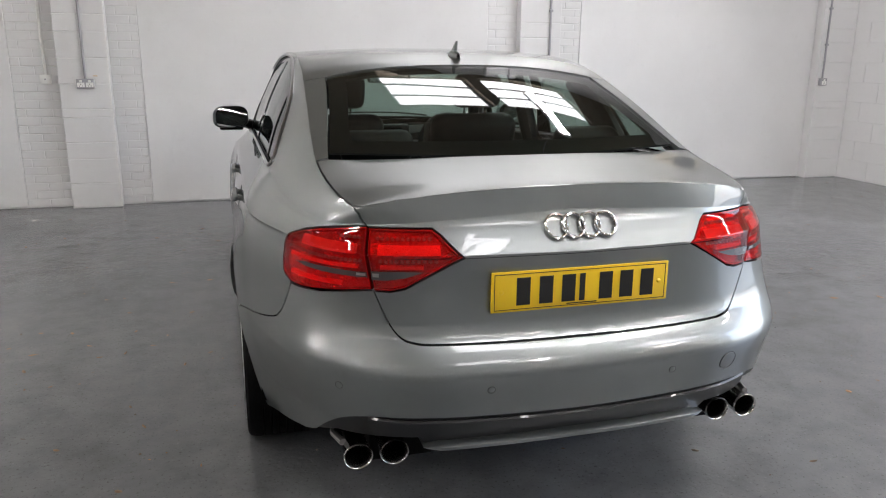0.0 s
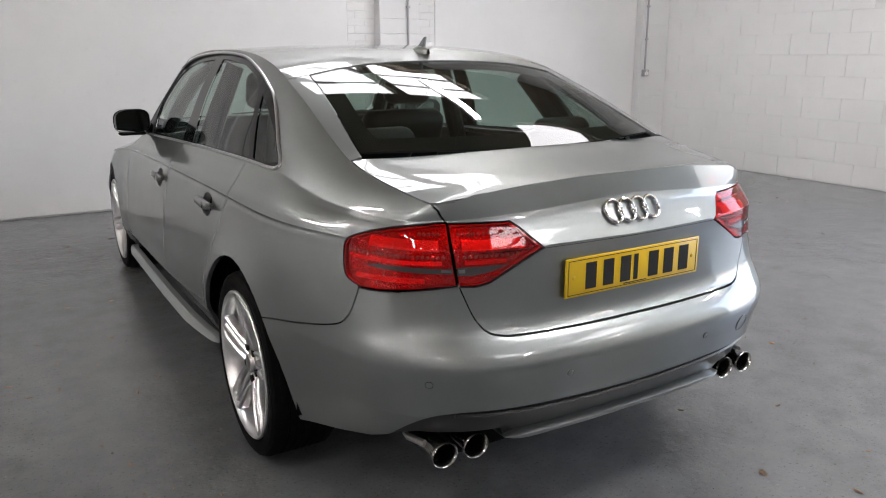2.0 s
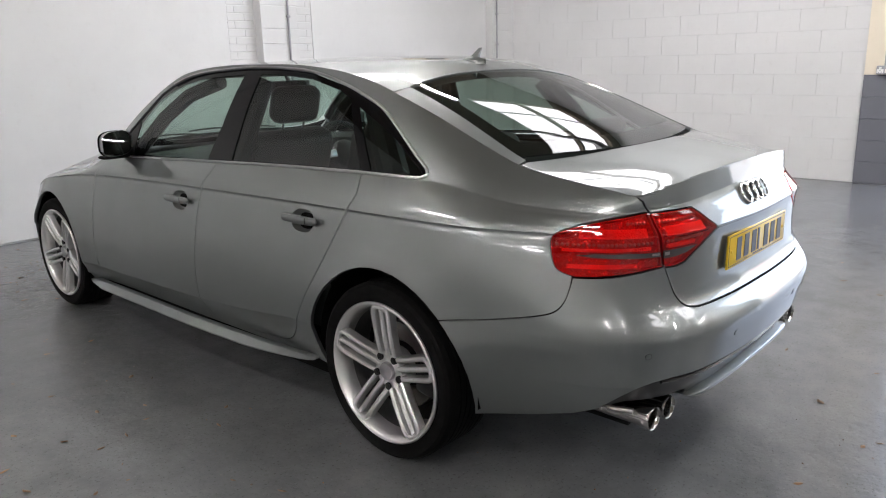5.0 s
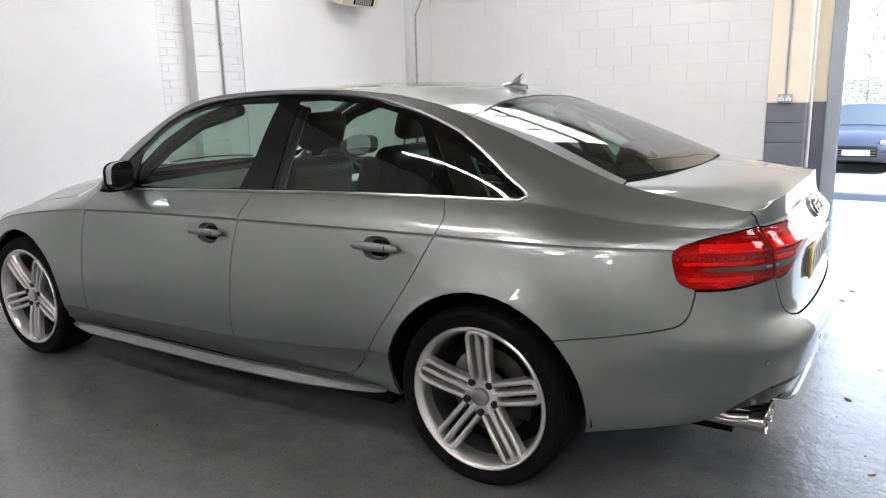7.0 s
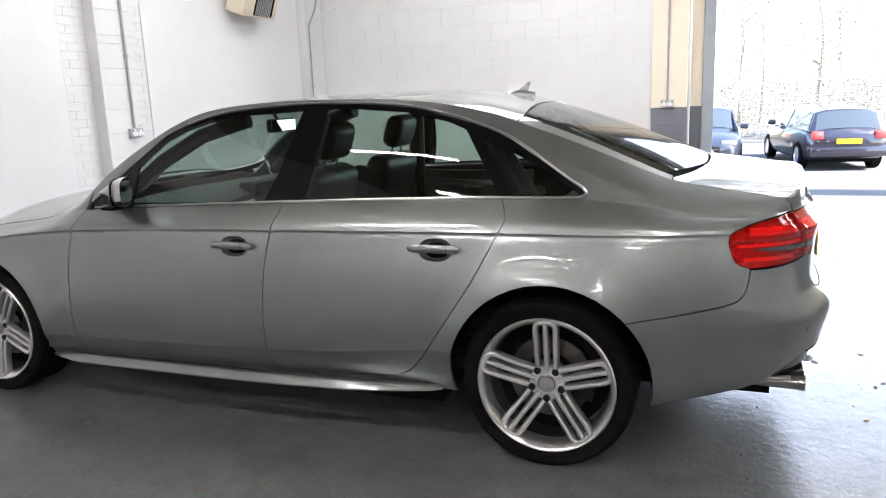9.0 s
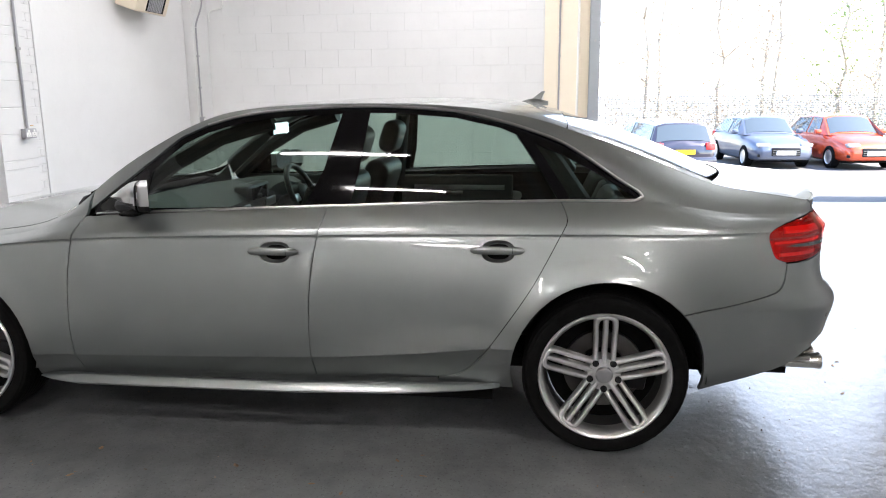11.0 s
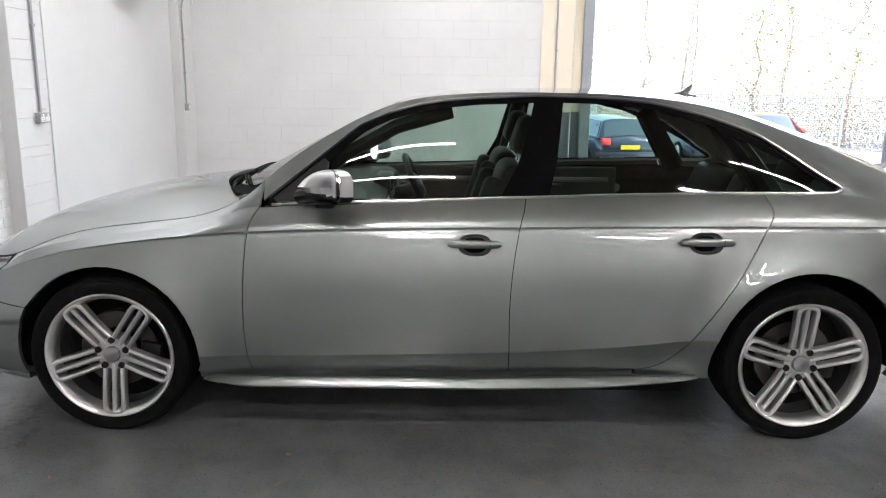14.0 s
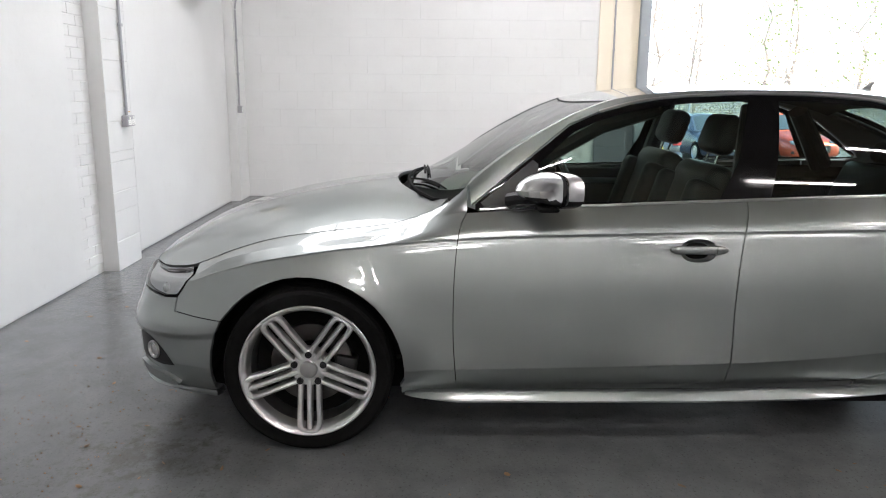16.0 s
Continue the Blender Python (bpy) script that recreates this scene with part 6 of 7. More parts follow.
for k in range(820):
    x, y = LEAVES[k] if k < len(LEAVES) else (rng.uniform(-4.5, 6.2), rng.uniform(-4.5, 4.7))
    if k >= len(LEAVES) and abs(x) < 0.95 and -1.0 < y < 3.6 and rng.random() < 0.7:
        continue
    s = rng.choice((0.004, 0.006, 0.008, 0.011, 0.015, 0.022)) * rng.uniform(0.7, 1.2) if k >= len(LEAVES) else rng.uniform(0.011, 0.021)
    a, i0, w_ = rng.uniform(0, 6.28), len(vs), rng.uniform(0.25, 0.6)
    for u, v, z in ((-1, 0, 0.1), (-0.4, -w_, 0.05), (0.4, -w_ * 0.8, 0.1), (1, 0, 0.3), (0.4, w_, 0.15), (-0.4, w_ * 0.8, 0.25), (0, 0, 0.35)):
        vs.append((x + s * (u * math.cos(a) - v * math.sin(a)), y + s * (u * math.sin(a) + v * math.cos(a)), 0.001 + s * z * 0.6))
    fs += [(i0 + p, i0 + (p + 1) % 6, i0 + 6) for p in range(6)]
tagged(mesh_part("leaf_litter", vs, fs, LEAF, smooth=False), "dry brown leaf scraps scattered on the floor", "leaves", kind="stuff")
vs, fs = [], []
for k in range(800):
    x, y = rng.uniform(-4.5, 6.2), rng.uniform(-4.5, 4.7)
    if k < 160:
        x, y = rng.gauss(-0.6, 0.4), rng.gauss(3.9, 0.25)
    s, i0 = rng.uniform(0.002, 0.006), len(vs)
    for dx, dy, dz in ((1, 0, 0), (-0.5, 0.8, 0), (-0.5, -0.8, 0), (0, 0, 0.9)):
        vs.append((x + s * dx, y + s * dy, 0.0005 + s * dz))
    fs += [(i0, i0 + 1, i0 + 3), (i0 + 1, i0 + 2, i0 + 3), (i0 + 2, i0, i0 + 3)]
tagged(mesh_part("floor_grit", vs, fs, LEAF, smooth=False), "dark grit and crumbs on the floor", "grit", kind="stuff")

# ---- the car's inside ----
def rounded(name, lo, hi, mat, parent, bevel, m=None, label=""):
    return box_part(name, lo, hi, mat, parent, label, bevel, 3, m)


def seat(cx, cy, back_tilt=-18):
    st = new("front_seat")
    st.parent = car
    st["label"] = "black leather front seat with headrest"
    rounded("seat_cushion", (cx - 0.25, cy + 0.02, 0.44), (cx + 0.25, cy + 0.50, 0.62), LEATHER, st, 0.05)
    m = Matrix.Translation((cx, cy, 0.555)) @ Matrix.Rotation(radians(-back_tilt), 4, "X")
    rounded("seat_back", (-0.235, -0.07, 0.0), (0.235, 0.07, 0.56), LEATHER, st, 0.06, m)
    for sx_ in (-1, 1):
        rounded("seat_bolster", (sx_ * 0.20 - 0.045, -0.02, 0.04), (sx_ * 0.20 + 0.045, 0.13, 0.48), LEATHER, st, 0.035, m)
        bm = bmesh.new()
        tube(bm, [m @ Vector((sx_ * 0.06, 0.0, 0.54)), m @ Vector((sx_ * 0.06, 0.0, 0.63))], 0.006, 8)
        part("headrest_post", bm, CHROME, st, smooth=True)
    rounded("headrest", (-0.13, -0.045, 0.60), (0.13, 0.055, 0.775), LEATHER, st, 0.045, m)
    return st


seat(-0.36, 1.30)
seat(0.36, 1.28)
bench = new("rear_bench")
bench.parent = car
rounded("bench_cushion", (-0.66, 0.10, 0.40), (0.66, 0.60, 0.56), LEATHER, bench, 0.05)
mb = Matrix.Translation((0, 0.12, 0.52)) @ Matrix.Rotation(radians(24), 4, "X")
for cx in (-0.40, 0.40):
    rounded("bench_back", (cx - 0.29, -0.07, 0.0), (cx + 0.29, 0.06, 0.53), LEATHER, bench, 0.05, mb)
    rounded("rear_headrest", (cx - 0.13, -0.045, 0.545), (cx + 0.13, 0.045, 0.665), LEATHER, bench, 0.04, mb)
rounded("bench_middle", (-0.11, -0.06, 0.0), (0.11, 0.05, 0.52), LEATHER, bench, 0.03, mb)
rounded("parcel_shelf", (-0.60, -0.52, 0.985), (0.60, -0.06, 1.005), CARPET, car, 0.005)
rounded("cabin_floor", (-0.74, -0.10, 0.30), (0.74, 2.25, 0.36), CARPET, car, 0.01)
rounded("tunnel_console", (-0.12, 0.75, 0.36), (0.12, 2.0, 0.62), DASH, car, 0.03)
rounded("gear_knob", (-0.025, 1.40, 0.62), (0.025, 1.45, 0.74), BLACK, car, 0.02)
rounded("centre_armrest", (-0.09, 0.82, 0.60), (0.09, 1.12, 0.72), LEATHER, car, 0.03)
rounded("bulkhead", (-0.70, 2.14, 0.36), (0.70, 2.24, 0.90), DARK, car, 0.01)
# dashboard: a swept section
bm = bmesh.new()
prev = None
for x in np.linspace(-0.72, 0.72, 25):
    hump = 0.035 * math.exp(-((x - 0.37) / 0.19) ** 4) + 0.012 * math.exp(-((x) / 0.2) ** 4)
    dy = 0.16 * (abs(x) / 0.72) ** 2
    sec = [(2.30 - dy, 0.925), (2.10 - dy * 0.6, 0.945), (1.90, 0.950 + hump * 0.6), (1.78, 0.945 + hump), (1.725, 0.915 + hump), (1.74, 0.86), (1.78, 0.74), (1.84, 0.60), (1.95, 0.50)]
    ring = [bm.verts.new((x, y, z)) for y, z in sec]
    if prev:
        for k in range(len(sec) - 1):
            bm.faces.new((prev[k], prev[k + 1], ring[k + 1], ring[k]))
    prev = ring
part("dashboard", bm, DASH, car, "dark grey soft dashboard", smooth=True, sharp=60)
rounded("display_hood", (-0.15, 1.72, 0.90), (0.15, 1.80, 0.985), BLACK, car, 0.015)
box_part("display", (-0.10, 1.717, 0.905), (0.10, 1.7195, 0.968), GLOSS, car)
for x in np.linspace(-0.55, 0.55, 4):
    rounded("air_vent", (x - 0.07, 1.722, 0.845), (x + 0.07, 1.735, 0.892), SATIN, car, 0.008)
# steering wheel on the right
sw = new("steering_wheel")
sw.parent = car
sw.matrix_basis = Matrix.Translation((0.37, 1.60, 0.875)) @ Matrix.Rotation(radians(66), 4, "X")
bm = bmesh.new()
tube(bm, [(0.182 * math.cos(a), 0.182 * math.sin(a), 0) for a in np.linspace(0, 2 * math.pi, 40, endpoint=False)], 0.0165, 10, closed=True)
part("wheel_rim", bm, LEATHER, sw, smooth=True)
bm = bmesh.new()
lathe(bm, [(0.0, 0.028), (0.05, 0.025), (0.075, 0.008), (0.08, -0.03), (0.0, -0.04)], 24, "z")
part("wheel_boss", bm, BLACK, sw, smooth=True)
for a in (0, 180, 270):
    bm = bmesh.new()
    box(bm, (0.07, -0.022, -0.012), (0.176, 0.022, 0.004), 0.006, 2, Matrix.Rotation(radians(a), 4, "Z"))
    part("wheel_spoke", bm, SATIN, sw, smooth=True)
bm = bmesh.new()
tube(bm, [(0.37, 1.62, 0.865), (0.37, 1.80, 0.79)], 0.045, 12)
part("steering_column", bm, BLACK, car, smooth=True)
# inside mirror
bm = bmesh.new()
box(bm, (-0.125, 1.585, 1.235), (0.125, 1.615, 1.305), 0.014, 3)
im = part("inside_mirror", bm, BLACK, car, smooth=True)
box_part("mirror_pane", (-0.115, 1.5825, 1.242), (0.115, 1.5845, 1.298), MIRROR, im)
bm = bmesh.new()
tube(bm, [(0, 1.61, 1.29), (0, 1.64, 1.33)], 0.010, 8)
part("mirror_stalk", bm, BLACK, im)
# door cards, pillars and headlining
for sd in (-1, 1):
    for y0, y1, c in ((1.16, 2.12, 1.55), (0.42, 1.10, 0.62)):
        card = rounded("door_card", (sd * 0.765 - 0.02, y0, 0.36), (sd * 0.765 + 0.02, y1, 0.955), DASH, car, 0.012)
        rounded("armrest", (sd * 0.715 - 0.04, y0 + 0.06, 0.66), (sd * 0.715 + 0.04, y1 - 0.15, 0.73), LEATHER, card, 0.02)
        rounded("trim_strip", (sd * 0.742 - 0.004, y0 + 0.05, 0.865), (sd * 0.742 + 0.004, y1 - 0.08, 0.895), SATIN, card, 0.003)
        rounded("inner_handle", (sd * 0.735 - 0.008, c + 0.10, 0.835), (sd * 0.735 + 0.008, c + 0.22, 0.86), CHROME, card, 0.006)
    bm = bmesh.new()
    tube(bm, [(sd * 0.70, 1.12, 0.92), (sd * 0.63, 1.085, 1.12), (sd * 0.545, 1.045, 1.33)], [0.05, 0.045, 0.04], 10)
    part("pillar_trim", bm, LEATHER, car, smooth=True)
    bm = bmesh.new()
    tube(bm, [(sd * 0.68, 0.10, 0.98), (sd * 0.63, 0.20, 1.13), (sd * 0.56, 0.32, 1.29)], [0.06, 0.055, 0.05], 10)
    part("pillar_trim", bm, LEATHER, car, smooth=True)
    bm = bmesh.new()
    tube(bm, [(sd * 0.665, 2.10, 0.955), (sd * 0.61, 1.87, 1.14), (sd * 0.575, 1.66, 1.255), (sd * 0.535, 1.43, 1.32)], 0.036, 8)
    part("pillar_trim", bm, LEATHER, car, smooth=True)
lining = [(0.55 * x, HEAD(0.55 * x) - 0.06) for x in xs] + [(-rail(y) + 0.05, y) for y in np.linspace(1.58, 0.14, 24)] + [(0.50 * x, RTOP(0.50 * x)) for x in xs[::-1]]
top_panel("headlining", lining, ROOFTOP, LINING, "grey headlining", lift=-0.035, depth=0, gap=0)

# ---- the yard outside ----
ASPHALT = material("worn_asphalt", (0.10, 0.10, 0.10), 0.75)
nt, n, l, b = nodes_of(ASPHALT)
a1 = noise_tex(ASPHALT, 0.6, 6)
cc = ramp(ASPHALT, a1.outputs[0], [(0.3, (0.085, 0.084, 0.083)), (0.7, (0.15, 0.148, 0.145))])
l.new(cc.outputs[0], b.inputs["Base Color"])
bumped(ASPHALT, noise_tex(ASPHALT, 90, 3).outputs[0], 0.5, 0.006)
bm = bmesh.new()
prev = None
for gx, gz in ((DOOR_X + 0.05, -0.012), (8.0, -0.05), (9.0, -0.13), (11.0, -0.35), (13.0, -0.57), (14.5, -0.66), (16.0, -0.68), (30.0, -0.68), (800.0, -0.68)):
    row = [bm.verts.new((gx, gy, gz)) for gy in (-400, -30, -8, 0, 30, 400)]
    if prev:
        for k in range(5):
            bm.faces.new((prev[k], row[k], row[k + 1], prev[k + 1]))
    prev = row
YARD = -0.68
tagged(part("ground", bm, ASPHALT), "worn grey asphalt yard", "ground", kind="structure")

POSTS = material("galvanised_post", (0.45, 0.46, 0.46), 0.5)
FENCE = material("weathered_fence", (0.10, 0.115, 0.11), 0.6)
fence = thing("mesh_fence", "weathered weld-mesh fence along the yard", "fence")
for k in range(10):
    y = 8 - 3.0 * k
    box_part("fence_post", (23.97, y - 0.035, YARD), (24.04, y + 0.035, 1.92), POSTS, fence)
bm = bmesh.new()
for k in range(31):
    z = YARD + 0.05 + k * 0.08
    box(bm, (23.99, -19, z), (23.998, 9, z + 0.010))
for k in range(140):
    y = -19 + k * 0.2
    box(bm, (23.984, y, YARD), (23.99, y + 0.006, 1.90))
tagged(part("wire_mesh", bm, FENCE, fence), kind="stuff")

BARK = material("bark", (0.40, 0.34, 0.28), 0.9)
bumped(BARK, noise_tex(BARK, 25, 5).outputs[0], 0.8, 0.02)
LEAFG = material("ivy_leaf", (0.20, 0.26, 0.08), 0.6)
SCRUB = material("dry_scrub", (0.46, 0.44, 0.34), 0.8)
LEAFB = material("winter_leaf", (0.42, 0.33, 0.23), 0.7)
trng = random.Random(11)


def tree(x, y, h, leaf, density, spread=1.0):
    tr = thing("tree", "bare winter tree with a few leaves and ivy behind the fence" if leaf is LEAFB else "ivy-clad green tree behind the fence", "tree", "trees behind the fence")
    tr.location = (x + 3.2, y * 1.15, YARD)
    bm = bmesh.new()
    trunk = [Vector((0, 0, -0.05))]
    for k in range(1, 9):
        trunk.append(Vector((trng.uniform(-0.1, 0.1) * k * 0.5, trng.uniform(-0.1, 0.1) * k * 0.5, h * k / 8)))
    tube(bm, trunk, [0.10 * (1 - 0.10 * k) for k in range(9)], 8)
    tips = []
    for k in range(int(16 * spread)):
        i = trng.randint(2, 7)
        p = trunk[i]
        a, rise = trng.uniform(0, 6.28), trng.uniform(0.3, 1.0)
        ln = trng.uniform(1.0, 2.4) * (1.15 - i / 10)
        q = p + Vector((math.cos(a), math.sin(a), rise)) * ln * 0.5
        e = q + Vector((math.cos(a + 0.4), math.sin(a + 0.4), rise * 1.2)) * ln * 0.5
        tube(bm, [p, q, e], [0.035, 0.02, 0.008], 5)
        tips += [q, e]
        for _ in range(3):
            b2 = trng.uniform(0, 6.28)
            f = q.lerp(e, trng.random())
            g = f + Vector((math.cos(b2), math.sin(b2), trng.uniform(0.2, 1.2))) * 0.7
            tube(bm, [f, g], [0.010, 0.004], 4)
            tips.append(g)
    part("trunk", bm, BARK, tr)
    vs, fs = [], []
    for t in tips + trunk[1:6] * 3:
        for _ in range(density):
            c = t + Vector((trng.gauss(0, 0.28), trng.gauss(0, 0.28), trng.gauss(0, 0.28)))
            n_, s = Vector((trng.gauss(0, 1), trng.gauss(0, 1), trng.gauss(0, 1))).normalized(), trng.uniform(0.035, 0.08)
            u = n_.orthogonal().normalized() * s
            v = n_.cross(u) * 0.7
            k = len(vs)
            vs += [c + u, c + v, c - u, c - v]
            fs.append((k, k + 1, k + 2, k + 3))
    tagged(mesh_part("crown", vs, fs, leaf, tr, smooth=False), kind="stuff")


for x, y, h, leaf, d in ((24, 2.0, 9, LEAFB, 7), (23, -1.0, 8, LEAFB, 8), (25, -3.4, 10, LEAFB, 7), (23.5, -5.6, 9, LEAFB, 9), (26, -7.6, 10, LEAFB, 8), (24, -9.6, 8, LEAFG, 14), (27, -11.8, 10, LEAFB, 8),
                         (29, 0.5, 11, LEAFB, 7), (30, -4.5, 12, LEAFB, 7), (30, -9.0, 12, LEAFB, 7), (23.3, -12.6, 7, LEAFG, 8), (33, -14, 12, LEAFB, 7), (33, -2, 12, LEAFB, 6)):
    tree(x, y, h, leaf, d)
# scrub and bramble clumps along the fence, taller in places
for leafs, count, tall in ((SCRUB, 150, 1.0), (LEAFB, 110, 1.0), (LEAFG, 16, 0.8)):
    vs, fs = [], []
    for k in range(count):
        bx0, by0, bh = 26.0 + trng.uniform(-0.8, 2.5), trng.uniform(-21, 9), tall * trng.uniform(1.4, 4.6)
        for _ in range(240):
            q = trng.random()
            c = Vector((bx0 + trng.gauss(0, 0.45), by0 + trng.gauss(0, 0.25 + 0.35 * q), YARD + bh * q))
            u = Vector((trng.gauss(0, 1), trng.gauss(0, 1), trng.gauss(0, 1))).normalized() * trng.uniform(0.018, 0.06)
            v = u.orthogonal() * trng.uniform(0.15, 0.6)
            i0 = len(vs)
            vs += [c + u, c + v, c - u, c - v]
            fs.append((i0, i0 + 1, i0 + 2, i0 + 3))
    tagged(mesh_part("scrub", vs, fs, leafs, smooth=False), "dry scrub and brambles behind the fence", "undergrowth", kind="stuff")

# ---- parked cars in the yard ----
def yard_car(name_label, colour, at, heading, length=4.3, width=1.78, height=1.42, estate=False, tail=False):
    """A small-scale parked car; its nose points along +y before it is turned."""
    paint = car_paint("yard_paint", colour, 0.35, 0.4)
    c = thing("parked_car", name_label, "car", "cars parked in the yard")
    c.matrix_basis = pose(*at, 0, 0, heading)
    hl, hw = length / 2, width / 2
    # stations: y, half width at the waist, sill, waist, nose-down
    st = [(-hl, 0.80, 0.42, 0.78), (-hl + 0.08, 0.90, 0.30, 0.90), (-hl + 0.45, 0.97, 0.22, 0.95), (-0.9, 1.0, 0.20, 0.95), (0.3, 1.0, 0.20, 0.93), (hl - 1.15, 1.0, 0.20, 0.90), (hl - 0.6, 0.97, 0.22, 0.82), (hl - 0.2, 0.90, 0.24, 0.72), (hl - 0.03, 0.78, 0.28, 0.60), (hl, 0.70, 0.34, 0.52)]
    bm = bmesh.new()
    prev = None
    for y, w, z0, z1 in st:
        pts = []
        for u, v in ((-0.86, 0.0), (-0.97, 0.10), (-1.0, 0.45), (-0.98, 0.80), (-0.90, 0.97), (-0.55, 1.045), (0, 1.07), (0.55, 1.045), (0.90, 0.97), (0.98, 0.80), (1.0, 0.45), (0.97, 0.10), (0.86, 0.0)):
            pts.append(bm.verts.new((u * w * hw, y, z0 + (z1 - z0) * v)))
        if prev:
            for k in range(len(pts)):
                bm.faces.new((prev[k], prev[(k + 1) % len(pts)], pts[(k + 1) % len(pts)], pts[k]))
        else:
            bm.faces.new(pts)
        prev = pts
    bm.faces.new(prev)
    part("body", bm, paint, c, smooth=True, sharp=50)
    yb = -hl + (0.10 if estate else 0.32)
    cab = [(yb - 0.02, 0.93, 0.90), (yb + (0.22 if estate else 0.55), 0.80, height - 0.05), (-0.3, 0.78, height), (0.25, 0.77, height - 0.02), (hl - 1.22, 0.90, 0.92)]
    bm = bmesh.new()
    low = [(yb - 0.02, 0.90), (yb + 0.05, 0.92), (-0.3, 0.94), (0.45, 0.93), (hl - 1.05, 0.90)]
    rows = []
    for (y, w, z), (y2, w2) in zip(cab, low):
        rows.append([bm.verts.new(p) for p in ((-w2 * hw, y2, 0.90), (-w * hw * 0.92, y, z - 0.06), (-w * hw * 0.6, y, z - 0.005), (0, y, z + 0.01), (w * hw * 0.6, y, z - 0.005), (w * hw * 0.92, y, z - 0.06), (w2 * hw, y2, 0.90))])
    for p, q in zip(rows, rows[1:]):
        for k in range(6):
            bm.faces.new((p[k], p[k + 1], q[k + 1], q[k]))
    bm.faces.new(rows[0][::-1])
    bm.faces.new(rows[-1])
    part("cabin", bm, paint, c, smooth=True, sharp=35)

    def pane(name, quad, off):
        bm = bmesh.new()
        q = [Vector(p) for p in quad]
        nn = (q[1] - q[0]).cross(q[2] - q[0]).normalized()
        m = sum(q, Vector()) / 4
        f = bm.faces.new([bm.verts.new(m + (p - m) * 0.90 + nn * off) for p in q])
        part(name, bm, YARD_GLASS, c)
    P = []
    for (y, w, z), (y2, w2) in zip(cab, low):
        P.append([(-w2 * hw, y2, 0.90), (-w * hw * 0.92, y, z - 0.06), (-w * hw * 0.6, y, z - 0.005), (0, y, z + 0.01), (w * hw * 0.6, y, z - 0.005), (w * hw * 0.92, y, z - 0.06), (w2 * hw, y2, 0.90)])
    # screens follow the cabin's crown from side to side
    for nm, lo_, hi_ in (("windscreen", P[4], P[3]), ("rear_window", P[0], P[1])):
        bm = bmesh.new()
        grid = []
        for f in (0.10, 0.90):
            row = [Vector(a).lerp(Vector(b), f) for a, b in zip(lo_[1:6], hi_[1:6])]
            mid = row[2]
            out = Vector((0, 0.6 if nm == "windscreen" else -0.6, 0.8)) * 0.014
            grid.append([bm.verts.new(mid + (q - mid) * 0.93 + out) for q in row])
        for k in range(4):
            bm.faces.new((grid[0][k], grid[0][k + 1], grid[1][k + 1], grid[1][k]))
        part(nm, bm, YARD_GLASS, c, smooth=True)
    for sg, i0, i1 in ((-1, 0, 1), (1, 6, 5)):
        for a in (1, 2, 3):
            q = (P[a][i0], P[a + 1 if a < 3 else 4][i0], P[a + 1 if a < 3 else 3][i1], P[a][i1])
            if a == 3:
                q = (P[3][i0], P[4][i0], P[3][i1], P[3][i1])
                continue
            pane("side_window", q if sg > 0 else q[::-1], 0.012)
    for y in (-hl + 0.78, hl - 0.85):
        for sg in (-1, 1):
            w = new("wheel")
            w.parent = c
            w.matrix_basis = pose(sg * (hw - 0.10), y, 0.315, 0, 0, 0 if sg < 0 else 180)
            bm = bmesh.new()
            lathe(bm, [(0.20, -0.105), (0.28, -0.11), (0.312, -0.09), (0.315, 0.09), (0.2, 0.11)], 28)
            part("tyre", bm, RUBBER, w, smooth=True)
            bm = bmesh.new()
            lathe(bm, [(0.0, -0.095), (0.06, -0.10), (0.19, -0.085), (0.205, -0.106), (0.21, -0.10)], 28)
            part("rim", bm, ALLOY, w, smooth=True)
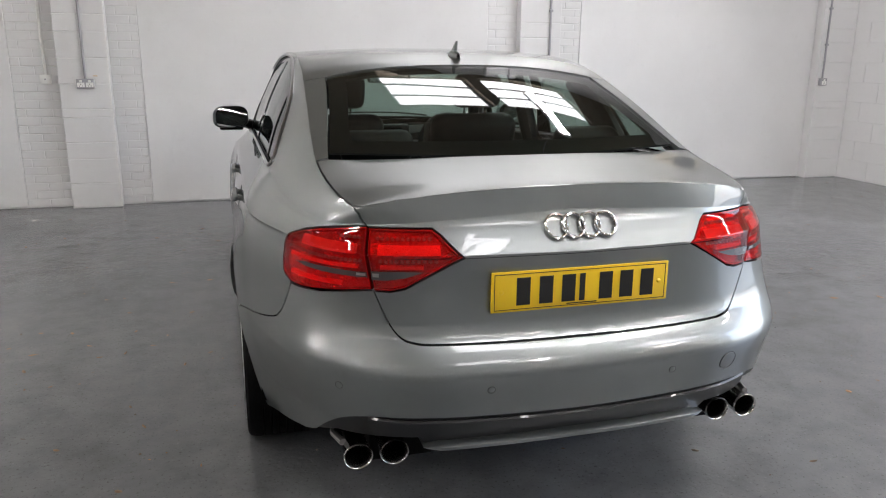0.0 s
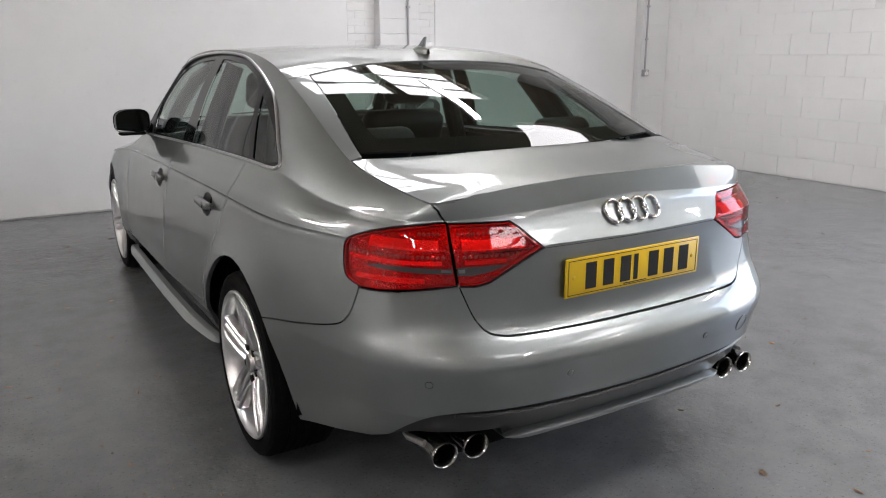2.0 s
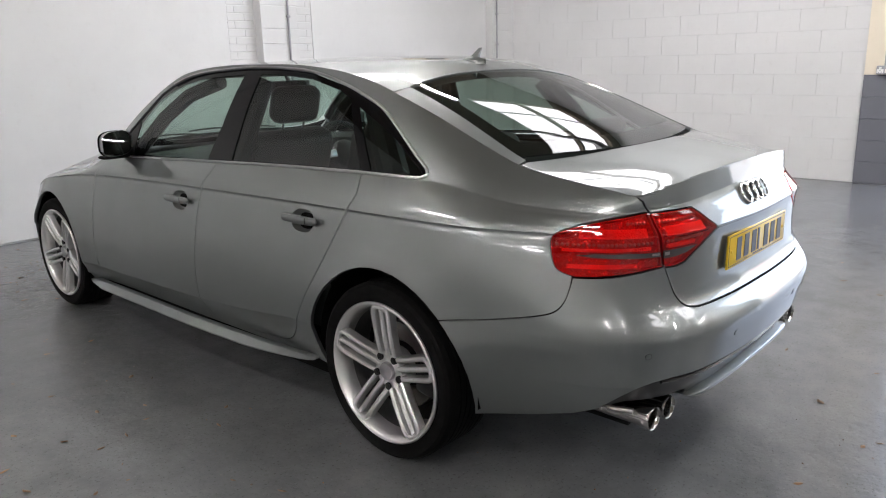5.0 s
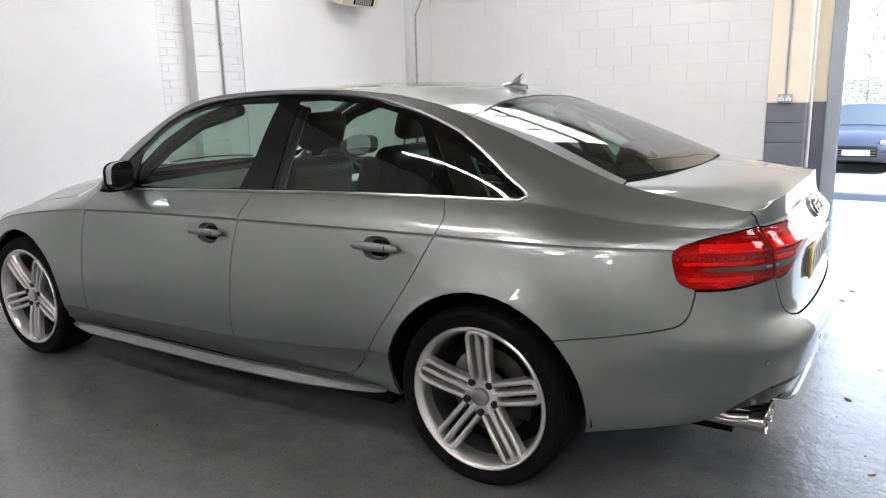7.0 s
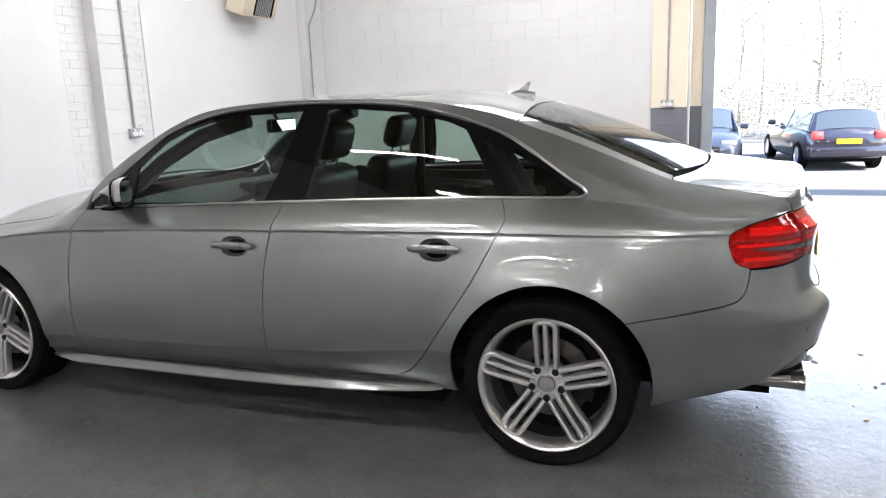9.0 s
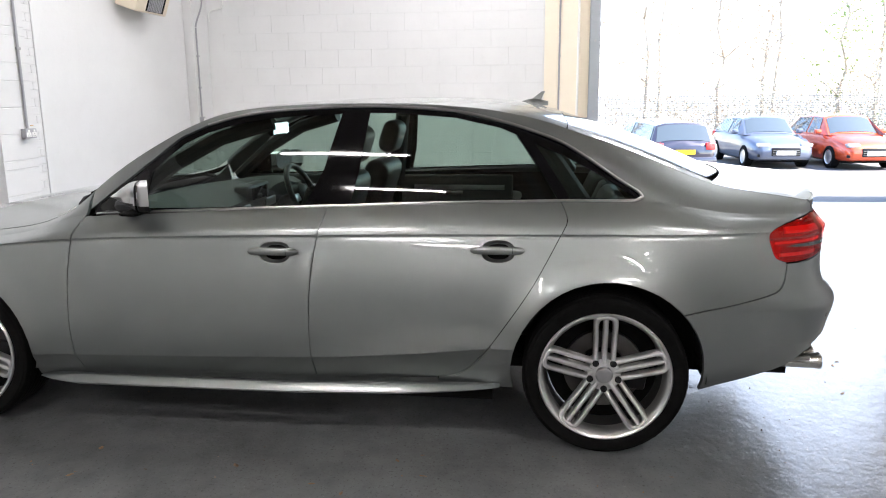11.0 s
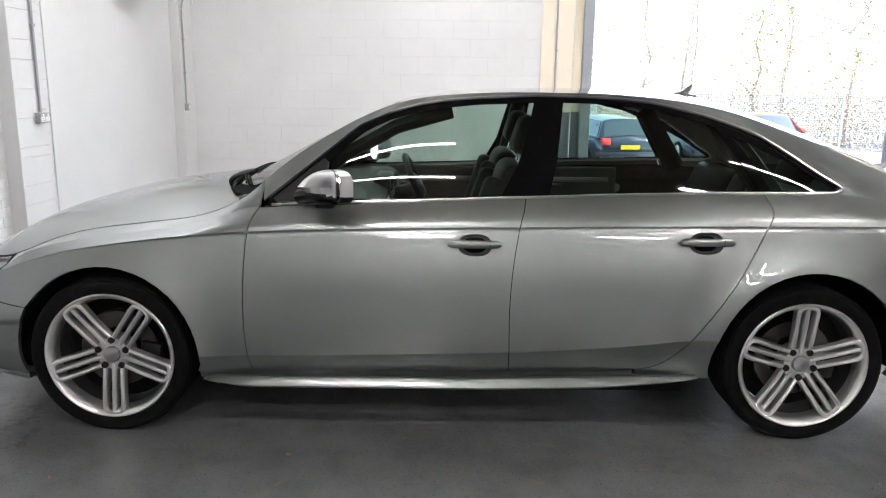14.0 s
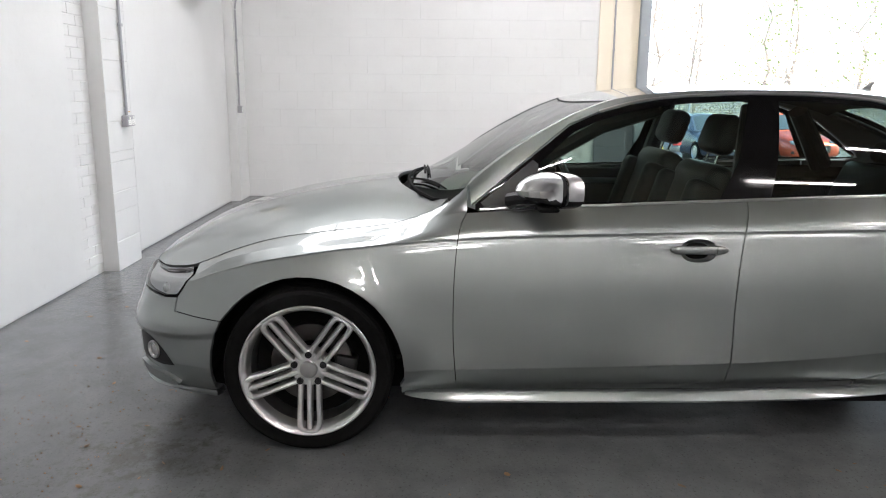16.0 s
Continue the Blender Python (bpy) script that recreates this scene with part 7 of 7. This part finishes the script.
    # lamps, grille, plates, mirrors
    for sg in (-1, 1):
        bm = bmesh.new()
        box(bm, (sg * hw * 0.66 - 0.17, hl - 0.30, 0.60), (sg * hw * 0.66 + 0.17, hl - 0.06, 0.72), 0.04, 2)
        part("headlamp", bm, LAMP_CLEAR, c, smooth=True)
        bm = bmesh.new()
        box(bm, (sg * hw * 0.74 - 0.12, -hl - 0.02, 0.72), (sg * hw * 0.74 + 0.12, -hl + 0.16, 0.90), 0.03, 2)
        part("tail_lamp", bm, RED_BRIGHT, c, smooth=True)
        bm = bmesh.new()
        box(bm, (sg * (hw + 0.05) - 0.09, hl - 1.55, 0.92), (sg * (hw + 0.05) + 0.09, hl - 1.40, 1.05), 0.035, 2)
        part("door_mirror", bm, paint, c, smooth=True)
        box_part("lower_grille", (sg * 0.62 - 0.12, hl - 0.22, 0.34), (sg * 0.62 + 0.12, hl - 0.04, 0.42), BLACK, c, bevel=0.015)
    bm = bmesh.new()
    box(bm, (-0.40, hl - 0.06, 0.36), (0.40, hl + 0.012, 0.60), 0.03, 2)
    part("grille", bm, BLACK, c, smooth=True)
    for k in range(3):
        box_part("grille_bar", (-0.36, hl + 0.010, 0.40 + 0.06 * k), (0.36, hl + 0.018, 0.41 + 0.06 * k), STEEL, c)
    box_part("number_plate", (-0.26, hl + 0.014, 0.40), (0.26, hl + 0.026, 0.51), PVC, c)
    box_part("rear_plate", (-0.26, -hl - 0.03, 0.62), (0.26, -hl - 0.012, 0.73), PLATE_Y, c)
    bm = bmesh.new()
    box(bm, (-hw * 0.93, -hl - 0.05, 0.32), (hw * 0.93, -hl + 0.30, 0.56), 0.06, 2)
    part("rear_bumper", bm, paint, c, smooth=True)
    box_part("underside", (-hw * 0.8, -hl + 0.3, 0.18), (hw * 0.8, hl - 0.3, 0.30), DARK, c)
    return c


YARD_GLASS = material("yard_window", (0.05, 0.065, 0.075), 0.05, coat=0.6)
yard_car("dark blue saloon parked nose towards the door", (0.040, 0.046, 0.068), (17.3, -0.15, YARD), 90, 4.3)
yard_car("dark blue estate car parked with its tail to the door", (0.018, 0.017, 0.032), (17.6, -2.85, YARD), -80, 4.5, 1.76, 1.42, True)
yard_car("silver-blue hatchback parked nose towards the door", (0.11, 0.13, 0.18), (20.05, -6.25, YARD), 95, 4.1, 1.76, 1.42)
yard_car("orange-red hatchback parked nose towards the door", (0.62, 0.075, 0.02), (19.85, -8.45, YARD), 97, 4.1, 1.76, 1.46)
